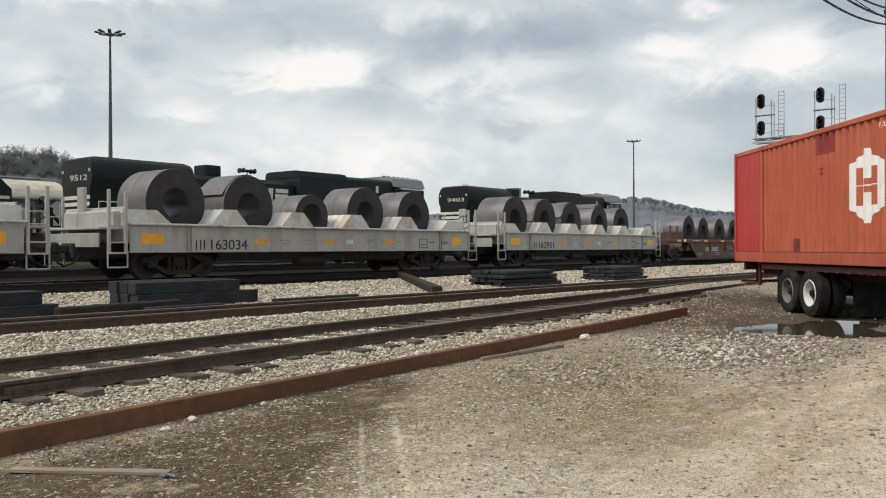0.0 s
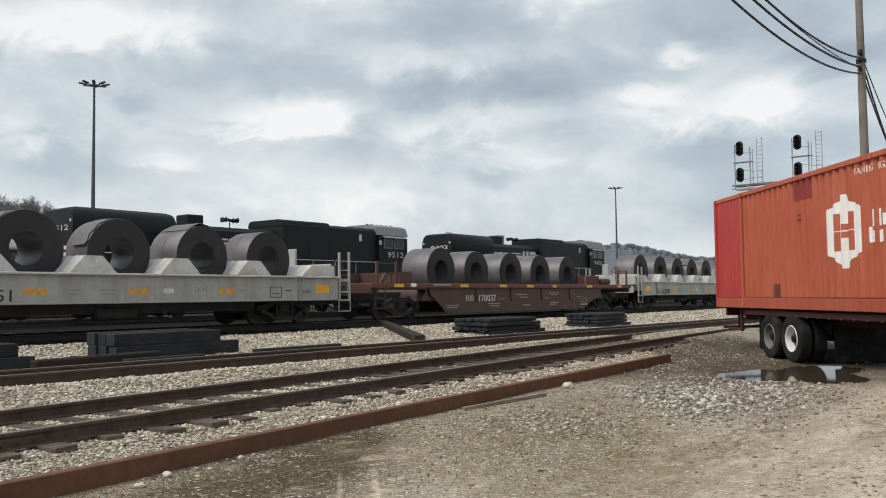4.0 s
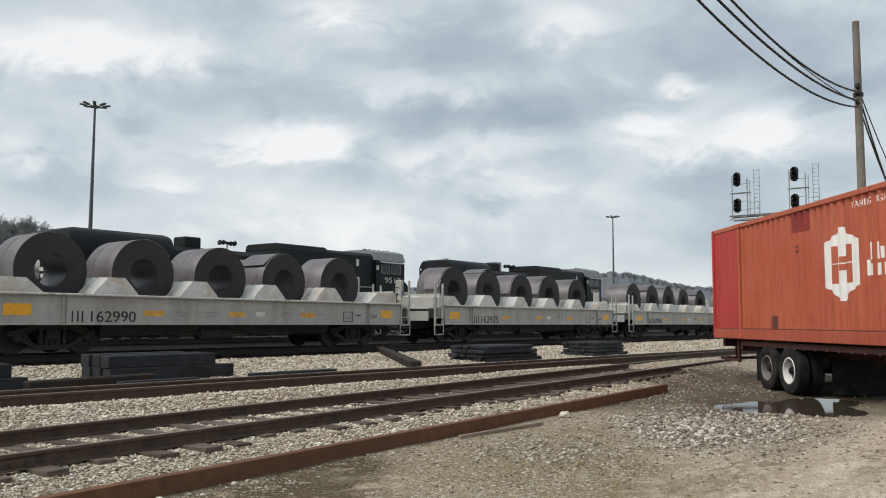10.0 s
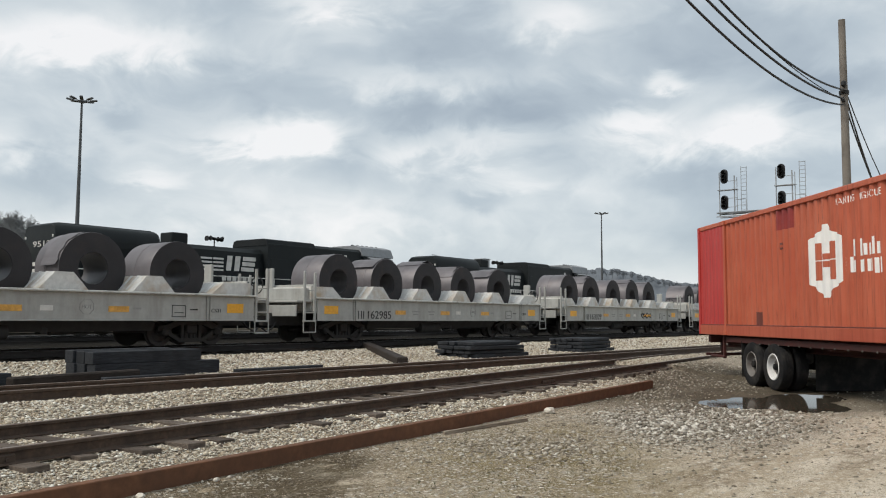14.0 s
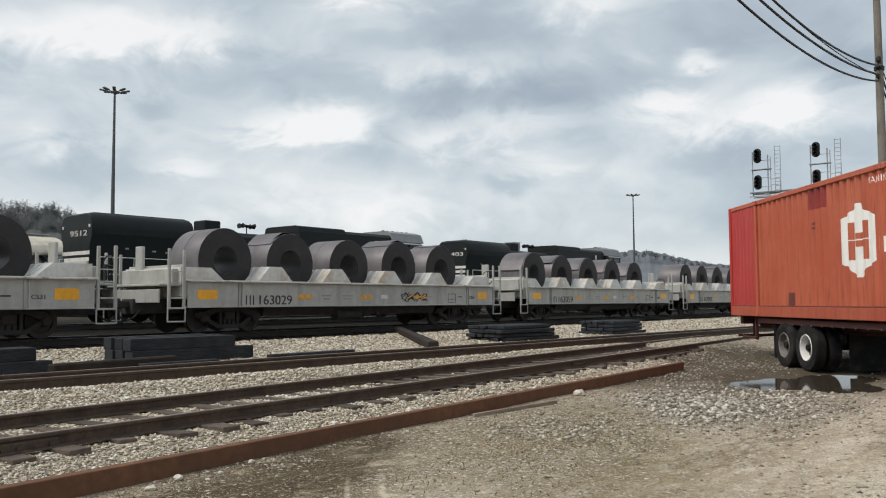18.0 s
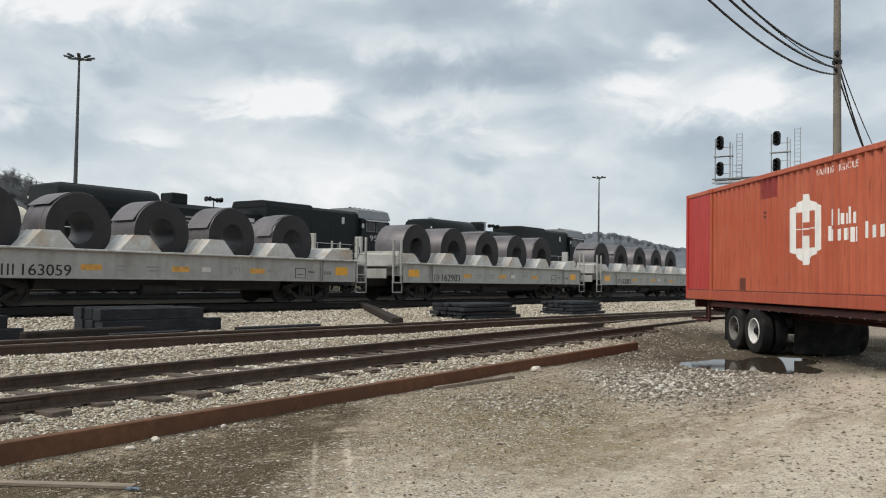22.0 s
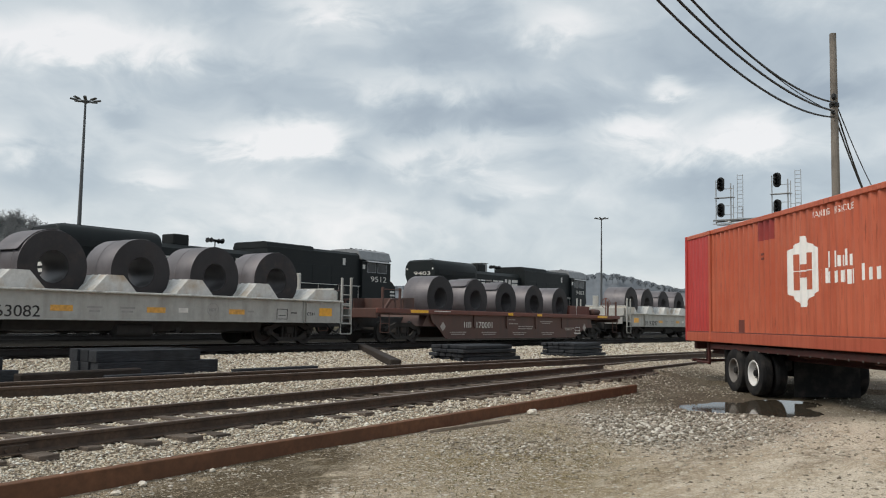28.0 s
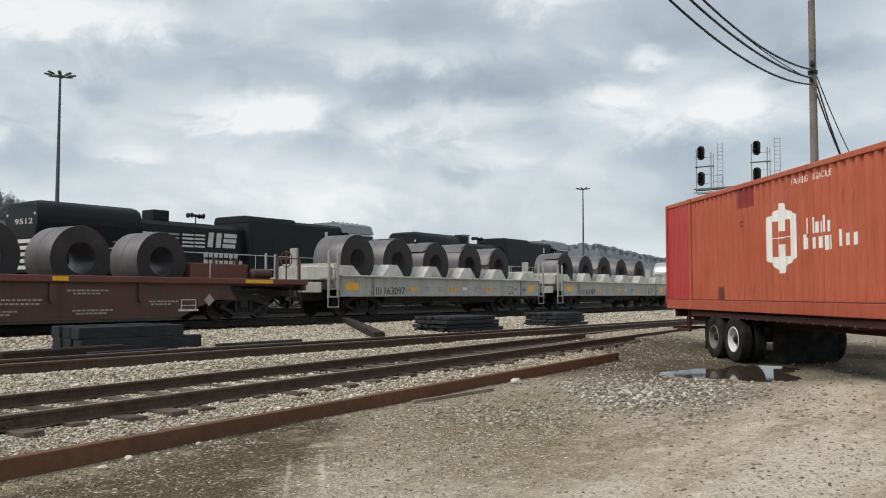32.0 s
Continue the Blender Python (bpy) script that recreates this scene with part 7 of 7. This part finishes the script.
def plant_trees():
    r = random.Random(12)
    near = [tree_kinds(30 + k, "twig", 9.0, 260) for k in range(4)]
    far = [tree_kinds(50 + k, "twig_hazed", 9.0, 230) for k in range(3)]
    made = set()

    def plant(kinds, az, d, z, scale):
        k = r.randrange(len(kinds))
        m = pose(*polar(az, d), z, 0, 0, r.uniform(0, 360))
        ob = kinds[k]
        if id(ob) in made:
            ob = copy_thing(ob, m)
        made.add(id(kinds[k]))
        ob.matrix_basis = m @ Matrix.Scale(scale, 4)

    azn, hn = [50, 55, 58, 60, 62, 64, 66, 70, 78], [3, 12, 17, 19.5, 22, 23.5, 23.5, 24.5, 24]
    def near_place():
        az, d = r.uniform(54, 71), r.uniform(238, 254)
        return az, d, float(np.interp(az, azn, hn)) * (1 - (250 - d) / 60) - 2.0, r.uniform(0.55, 0.85)

    def far_place():
        az, d = r.uniform(15, 40), r.uniform(474, 500)
        return az, d, float(np.interp(az, azf, hf)) * 0.97 - 2.6, r.uniform(0.36, 0.58)

    azf, hf = AZF, HF
    for i in range(130):
        plant(near, *near_place())
    for i in range(150):
        plant(far, *far_place())
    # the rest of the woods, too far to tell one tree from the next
    for name, kinds, place, count, mat in (("near_woods", near, near_place, 90, "twig"), ("far_woods", far, far_place, 120, "twig_hazed")):
        vs, fs, o = [], [], 0
        src = []
        for k in kinds:
            me = [c for c in k.children if c.name.startswith("crown")][0].data
            co = np.empty(len(me.vertices) * 3, np.float32)
            me.vertices.foreach_get("co", co)
            quads = np.array([tuple(p.vertices) for p in me.polygons if len(p.vertices) == 4])
            src.append((co.reshape(-1, 3), quads))
        for i in range(count):
            co, quads = src[r.randrange(len(src))]
            az, d, z, sc = place()
            a = r.uniform(0, 6.28)
            c, s = math.cos(a), math.sin(a)
            px, py = polar(az, d)
            vs.append(np.stack([(co[:, 0] * c - co[:, 1] * s) * sc + px, (co[:, 0] * s + co[:, 1] * c) * sc + py, co[:, 2] * sc + z], -1))
            fs.append(quads + o)
            o += len(co)
        ob = big_mesh(name, np.concatenate(vs), np.concatenate(fs), mat)
        tagged(ob, "leafless grey woods on the hills", "woods", kind="stuff")


plant_trees()

# ---- ties, loose stone and weeds, last ----
TIES = []


def put_ties(tr, fn, a, b, gap, gauge_z, half, seed, tall=0.1745, mat="tie", known=()):
    """Ties along a line, evenly but for those whose places are known."""
    r = random.Random(seed)
    boxes = [Mesh().box(0, 0, 0, 0.215 + 0.012 * k, 2 * half + 0.11 * k, 0.15, 0.006).data("tie", M[mat]) for k in (-2, -1, 0, 1, 2)]
    xs = [a]
    while xs[-1] < b:
        xs.append(xs[-1] + gap * r.uniform(0.93, 1.07))
    if known:
        xs = [x for x in xs if x < known[0] - 0.36] + list(known) + [x for x in xs if x > known[-1] + 0.36]
    for x in xs:
        ob = new("tie", r.choice(boxes))
        ob.parent = tr
        slope = math.degrees(math.atan2(fn(x + 0.5) - fn(x - 0.5), 1.0))
        ob.matrix_basis = pose(x, fn(x) + r.uniform(-0.05, 0.05), gauge_z - tall - 0.072 + r.uniform(-0.010, 0.006), r.uniform(-0.5, 0.5), r.uniform(-1.8, 1.8), slope + r.uniform(-2.5, 2.5))
        if fn is near_y:
            TIES.append(x)


put_ties(TRACK_NEAR, near_y, -2.0, 36, 0.535, RAIL_NEAR, 1.06, 1, 0.1445, known=(3.70, 4.21, 4.80, 5.32, 5.86, 6.34, 6.93, 7.40, 7.97, 8.54, 9.10))
put_ties(TRACK_MID, mid_y, 2, 60, 0.535, RAIL_MID, 1.2, 2)
# a darker timber on these ties, standing in for shade beneath the cars
put_ties(TRACK_TRAIN, lambda x: TRAIN_Y, 5, 62, 0.55, RAIL_TRAIN, 1.3, 3, mat="tie_brown")

plates = Mesh().box(0, 0, 0, 0.19, 0.30, 0.02, 0.004).data("tie_plate", M["rail_side"])
bar = Mesh().box(0, 0, 0, 0.62, 0.03, 0.09, 0.012)
for k in (-0.22, -0.08, 0.08, 0.22):
    bar.lathe([(-0.035, 0.018), (0.0, 0.018)], 6, "y", (k, 0, 0))
for x, s in ((3.95, -1), (15.2, 1)):
    part("joint_bar", bar, "rail_side", TRACK_NEAR, at=pose(x, near_y(x) - 0.7535 - 0.032, RAIL_NEAR - 0.098, 0, 0, 4.5))


def stone_shapes(n, seed):
    """Unit stones: dented eight-sided chips."""
    r = np.random.RandomState(seed)
    v = np.array([(1, 0, 0), (0, 1, 0), (-1, 0, 0), (0, -1, 0), (0, 0, 1), (0, 0, -1)], float)
    f = np.array([(0, 1, 4), (1, 2, 4), (2, 3, 4), (3, 0, 4), (1, 0, 5), (2, 1, 5), (3, 2, 5), (0, 3, 5)])
    out = []
    for _ in range(n):
        k = v * r.uniform(0.75, 1.25, (6, 1)) + r.uniform(-0.36, 0.36, (6, 3))
        out.append(k * r.uniform(0.65, 1.3, (1, 3)) * (1, 1, 0.5))
    return out, f


def scatter(name, pts, sizes, material, label, seed, sink=0.25):
    r = np.random.RandomState(seed)
    shapes, f = stone_shapes(60, seed)
    shapes = np.array(shapes)
    n = len(pts)
    V = shapes[r.randint(0, 60, n)] * sizes[:, None, None]
    a = r.uniform(0, 6.28, n)
    c, s = np.cos(a)[:, None], np.sin(a)[:, None]
    V = np.stack([V[..., 0] * c - V[..., 1] * s, V[..., 0] * s + V[..., 1] * c, V[..., 2]], -1)
    z = ground_z(pts[:, 0], pts[:, 1]) + sizes * (0.6 - sink)
    V = V + np.stack([pts[:, 0], pts[:, 1], z], -1)[:, None]
    F = (f[None] + 6 * np.arange(n)[:, None, None]).reshape(-1, 3)
    ob = big_mesh(name, V.reshape(-1, 3), F, material)
    tagged(ob, label, "stones", kind="stuff")


def wedge(n, seed, d0, d1, lo=4.0, hi=66.0):
    """Places in the stretch of ground before the stand, denser near it."""
    r = np.random.RandomState(seed)
    d = d0 * (d1 / d0) ** r.uniform(0, 1, n)
    a = np.radians(r.uniform(lo, hi, n))
    return np.stack([d * np.cos(a), d * np.sin(a)], -1), r


def loose_stone():
    p, r = wedge(250000, 21, 5.5, 24.0, 8.0, 66.0)
    off = p[:, 1] - beam_y(p[:, 0])
    keep = (off > 0.07) & (p[:, 1] < 18.9)
    keep &= (p[:, 0] < 19) | (off > 0.9)
    for fn in (near_y, mid_y):
        for s in (-0.7535, 0.7535):
            keep &= np.abs(p[:, 1] - fn(p[:, 0]) - s) > 0.075
    p = p[keep]
    # ties lie bare but for a few strays
    ties = np.array(TIES)
    lean = p[:, 0] + 0.0795 * (p[:, 1] - near_y(p[:, 0]))
    k = np.clip(np.searchsorted(ties, lean), 1, len(ties) - 1)
    gap = np.minimum(np.abs(lean - ties[k - 1]), np.abs(lean - ties[k]))
    on_tie = (np.abs(p[:, 1] - near_y(p[:, 0])) < 1.08) & (gap < 0.135)
    p = p[~on_tie | (np.random.RandomState(3).uniform(0, 1, len(p)) < 0.07)]
    d = np.hypot(p[:, 0], p[:, 1])
    s = np.clip(0.0125 * np.exp(np.random.RandomState(2).normal(0, 0.38, len(p))), 0.006, 0.030) * np.clip(d / 9, 0.85, 1.4)
    scatter("ballast_stone", p, s, "ballast", "pale crushed ballast stones round the tracks", 5)
    # coarse stone beyond the second track, where only its lumps tell
    r = np.random.RandomState(61)
    p = np.stack([r.uniform(3.5, 34, 30000), r.uniform(12.6, 19.1, 30000)], -1)
    keep = (p[:, 1] > mid_y(p[:, 0]) + 1.0) & (p[:, 0] < 0.55 * p[:, 1] + 24)
    p = p[keep]
    scatter("ballast_stone", p, r.uniform(0.020, 0.044, len(p)), "ballast", "pale crushed ballast stones round the tracks", 15, 0.1)
    p = np.stack([r.uniform(17, 44, 40000), r.uniform(6.5, 13.5, 40000)], -1)
    off = p[:, 1] - beam_y(p[:, 0])
    keep = (off > 0.25 + 0.05 * np.maximum(p[:, 0] - 18, 0)) & (p[:, 1] < mid_y(p[:, 0]) + 1.0)
    for fn in (near_y, mid_y):
        for s in (-0.7535, 0.7535):
            keep &= np.abs(p[:, 1] - fn(p[:, 0]) - s) > 0.09
    lean = p[:, 0] + 0.0795 * (p[:, 1] - near_y(p[:, 0]))
    k = np.clip(np.searchsorted(ties, lean), 1, len(ties) - 1)
    gap = np.minimum(np.abs(lean - ties[k - 1]), np.abs(lean - ties[k]))
    keep &= (np.abs(p[:, 1] - near_y(p[:, 0])) > 1.15) | (gap > 0.12)
    keep &= r.uniform(0, 1, len(p)) < 0.02 + step(off, 0.4, 2.4)
    p = p[keep]
    scatter("ballast_stone", p, r.uniform(0.014, 0.030, len(p)), "ballast", "pale crushed ballast stones round the tracks", 16, 0.1)
    p = np.stack([r.uniform(30, 62, 16000), r.uniform(11.5, 19.1, 16000)], -1)
    keep = np.ones(len(p), bool)
    for q in (-0.7535, 0.7535):
        keep &= np.abs(p[:, 1] - mid_y(p[:, 0]) - q) > 0.12
    p = p[keep]
    scatter("ballast_stone", p, r.uniform(0.03, 0.06, len(p)), "ballast", "pale crushed ballast stones round the tracks", 19, 0.1)
    # gravel strewn over the yard
    p, r = wedge(230000, 33, 3.2, 24.0, -2.0, 64.0)
    off = p[:, 1] - beam_y(p[:, 0])
    keep = off < -0.08
    foot = 0.875 * (p[:, 0] - 9.6) - (p[:, 1] - 3.8)
    heap = np.exp(-(((p[:, 0] - 13.0) / 3.2) ** 2 + ((p[:, 1] - 4.9) / 1.6) ** 2)) * step(foot, -0.6, 0.6)
    edge = np.exp(-((off + 0.28) / 0.28) ** 2) * (p[:, 0] < 6.2)
    slant = p[:, 1] - 0.58 * p[:, 0]
    damp = step(slant, 1.45, 2.1) * step(p[:, 0], 9.6, 7.2)
    patch = np.clip(0.5 + rough_field(p[:, 0], p[:, 1], 1.2, 17) * 1.8, 0, 1)
    u, v = p[:, 0] - 8.4, p[:, 1] - 4.7
    clumps = np.exp(-((0.853 * u + 0.522 * v) / 2.7) ** 2 - ((0.853 * v - 0.522 * u) / 1.15) ** 2) * patch
    chance = 0.10 - 0.06 * step(0.30 * p[:, 0] - p[:, 1], -2.2, -1.0) + 1.0 * heap + 0.75 * clumps + 0.75 * edge + 0.14 * patch - 0.10 * damp * (1 - edge)
    pud = ground_z(p[:, 0], p[:, 1]) < -0.075
    keep &= (r.uniform(0, 1, len(p)) < chance) & ~pud
    p = p[keep]
    d = np.hypot(p[:, 0], p[:, 1])
    q = r.uniform(0, 1, len(p))
    s = (0.0036 + 0.014 * q ** 4 + (0.009 * heap[keep] + 0.010 * clumps[keep]) * q) * np.clip(d / 6, 0.75, 1.9)
    grey = r.uniform(0, 1, len(p)) < heap[keep] * 1.3 - 0.1
    scatter("yard_gravel", p[~grey], s[~grey], "gravel", "grey gravel strewn over the yard ground", 6, 0.45)
    scatter("heap_gravel", p[grey], s[grey] * 1.15, "heap", "pale grey crushed stone heaped by the puddle", 26, 0.3)
    # stone kicked about behind and beside the trailer
    r = np.random.RandomState(71)
    p = np.stack([r.uniform(15.5, 32, 40000), r.uniform(1.5, 11, 40000)], -1)
    off = p[:, 1] - beam_y(p[:, 0])
    dens = np.clip(0.02 + 0.9 * rough_field(p[:, 0], p[:, 1], 0.9, 47) + 0.25 * off, 0.04, 0.6)
    keep = (off < 1.4) & (ground_z(p[:, 0], p[:, 1]) > -0.07) & (r.uniform(0, 1, len(p)) < dens) & ((off > 0.0) | (p[:, 0] > 18.6) | (r.uniform(0, 1, len(p)) < 0.4))
    p = p[keep]
    scatter("yard_gravel", p, 0.010 + 0.026 * r.uniform(0, 1, len(p)) ** 2, "gravel", "grey gravel strewn over the yard ground", 18, 0.1)
    # rubble trodden into the mud between the end of the beam and the trailer
    r = np.random.RandomState(83)
    p = np.stack([r.uniform(15.2, 26, 30000), r.uniform(4.6, 10.5, 30000)], -1)
    off = p[:, 1] - beam_y(p[:, 0])
    dens = np.clip(0.10 + 0.8 * rough_field(p[:, 0], p[:, 1], 1.6, 53) + 0.22 * (off + 1.0), 0.03, 0.9) * step(off, -2.6, -1.0)
    keep = (off < 0.9) & (ground_z(p[:, 0], p[:, 1]) > -0.078) & ((p[:, 0] > 18.5) | (off < -0.1)) & (r.uniform(0, 1, len(p)) < dens)
    p = p[keep]
    scatter("yard_gravel", p, 0.008 + 0.030 * r.uniform(0, 1, len(p)) ** 3, "gravel", "grey gravel strewn over the yard ground", 28, 0.2)
    # a few dark clods
    p, r = wedge(60, 57, 3.5, 12.0, 5, 60)
    p = p[(p[:, 1] < beam_y(p[:, 0]) - 0.4)]
    scatter("clod", p, r.uniform(0.008, 0.022, len(p)), "clod", "dark clods of earth on the yard", 9)


loose_stone()


def boulder(s, seed):
    """A blunt, uneven lump, longer than wide, with a flattened top."""
    r = random.Random(seed)
    m = Mesh()
    rows, n = 5, 8
    vs = [(0, 0, -0.5 * s)]
    for i in range(1, rows):
        e = math.pi * (i / rows - 0.5)
        for j in range(n):
            a, k = 2 * math.pi * j / n, r.uniform(0.82, 1.14)
            vs.append((1.15 * s * k * math.cos(e) * math.cos(a), 0.85 * s * k * math.cos(e) * math.sin(a), 0.62 * s * math.sin(e) * r.uniform(0.85, 1.1)))
    vs.append((0, 0, 0.55 * s))
    fs = [(0, 1 + (j + 1) % n, 1 + j) for j in range(n)]
    for i in range(rows - 2):
        fs += [(1 + i * n + j, 1 + i * n + (j + 1) % n, 1 + (i + 1) * n + (j + 1) % n, 1 + (i + 1) * n + j) for j in range(n)]
    o = 1 + (rows - 2) * n
    fs += [(o + j, o + (j + 1) % n, len(vs) - 1) for j in range(n)]
    return m.add(vs, fs)


for k, (x, y, s) in enumerate(((12.66, 7.10, 0.10), (4.75, 6.56, 0.050), (4.38, 6.40, 0.040), (5.62, 6.66, 0.035), (4.9, 6.35, 0.022), (5.15, 6.5, 0.026), (14.6, 4.4, 0.045))):
    tagged(part("stone", boulder(s, k), "white_stone", at=pose(x, y, gz(x, y) + s * 0.42, 0, 0, 70 * k)), "pale stone lying by the rusted beam", "stone", "pale stones by the beam")


def weeds():
    r = np.random.RandomState(8)
    vs, fs = [], []
    n = 0
    p, r = wedge(3000, 91, 4.0, 14.0, 20, 62)
    off = p[:, 1] - beam_y(p[:, 0])
    keep = (off < -0.1) & (off > -3.2) & (rough_field(p[:, 0], p[:, 1], 1.4, 41) > 0.08)
    for x, y in p[keep]:
        z = float(ground_z(x, y))
        for k in range(3):
            a, h = r.uniform(0, 6.28), r.uniform(0.012, 0.035)
            dx, dy = math.cos(a), math.sin(a)
            w = 0.004
            vs += [(x - dy * w, y + dx * w, z), (x + dy * w, y - dx * w, z), (x + dx * h * 0.7, y + dy * h * 0.7, z + h)]
            fs.append((n, n + 1, n + 2))
            n += 3
    ob = big_mesh("weeds", np.array(vs), np.array(fs), "grass")
    tagged(ob, "sparse low weeds in the damp earth", "weeds", kind="stuff")


weeds()


def dry_grass():
    """Pale dead stalks that lie flat on the earth, each a thin bent strip."""
    r = np.random.RandomState(19)
    vs, fs = [], []
    for cx, cy, spread, count in ((6.9, 4.7, 0.8, 34), (8.0, 4.6, 1.0, 40), (5.0, 4.7, 0.7, 14), (4.2, 5.6, 0.7, 14)):
        for k in range(count):
            x, y = cx + r.normal(0, spread), cy + r.normal(0, spread * 0.45)
            if y > beam_y(x) - 0.15:
                continue
            a, bend, ln, w = r.uniform(0, 6.28), r.uniform(-1.2, 1.2), r.uniform(0.04, 0.16), r.uniform(0.0012, 0.0026)
            o = len(vs)
            for q in range(5):
                dx, dy = math.cos(a), math.sin(a)
                z = float(ground_z(x, y)) + 0.006 + 0.006 * math.sin(q * 1.3 + k)
                vs += [(x - dy * w, y + dx * w, z), (x + dy * w, y - dx * w, z + 0.002)]
                x, y, a = x + dx * ln / 4, y + dy * ln / 4, a + bend / 4
            fs += [(o + 2 * q, o + 2 * q + 1, o + 2 * q + 3, o + 2 * q + 2) for q in range(4)]
    ob = big_mesh("dry_grass", np.array(vs), np.array(fs), "straw")
    tagged(ob, "pale dead grass stalks lying on the earth", "dry grass", kind="stuff")


dry_grass()


def scrap():
    """A crumpled scrap of blue plastic by the board."""
    r = random.Random(6)
    m = Mesh()
    n = 6
    vs = [((i / n - 0.5) * 0.10 + r.uniform(-0.006, 0.006), (j / n - 0.5) * 0.04 + r.uniform(-0.005, 0.005), 0.006 + r.uniform(0, 0.016)) for i in range(n + 1) for j in range(n + 1)]
    fs = [(i * (n + 1) + j, (i + 1) * (n + 1) + j, (i + 1) * (n + 1) + j + 1, i * (n + 1) + j + 1) for i in range(n) for j in range(n)]
    m.add(vs + [(x, y, z + 0.003) for x, y, z in vs], fs + [tuple(q + len(vs) for q in f[::-1]) for f in fs])
    x, y = 3.55, 5.13
    tagged(part("plastic_scrap", m, "scrap_blue", at=pose(x, y, gz(x, y) + 0.002, 0, 0, -50)), "crumpled blue plastic scrap on the damp earth", "litter")


scrap()


# ---- what moves: the train rolls by at an even speed, its wheels turning ----
def motions():
    times = (0.0, 8.0, 16.0, 24.0, 32.0)
    for car, number, sizes, kind, x in CARS:
        walk(car, [(t, pose(x - SPEED * t, TRAIN_Y, RAIL_TRAIN)) for t in times])
    for ob, m in LOAD:
        walk(ob, [(t, Matrix.Translation((-SPEED * t, 0, 0)) @ m) for t in times])
    turn = math.degrees(SPEED / 0.41)
    keyed = {}
    for car, number, sizes, kind, x in CARS:
        for ob in car.children_recursive:
            if not ob.name.startswith("wheelset"):
                continue
            side = round(ob.matrix_basis.translation.x, 2)
            if side not in keyed:
                rows = [(k / 10, pose(side, 0, 0.43, 0, -turn * k / 10, 0)) for k in range(0, 321)]
                walk(ob, rows)
                keyed[side] = ob
            else:
                first = keyed[side].animation_data
                ob.rotation_mode = "QUATERNION"
                ob.animation_data_create()
                ob.animation_data.action = first.action
                ob.animation_data.action_slot = first.action_slot


motions()
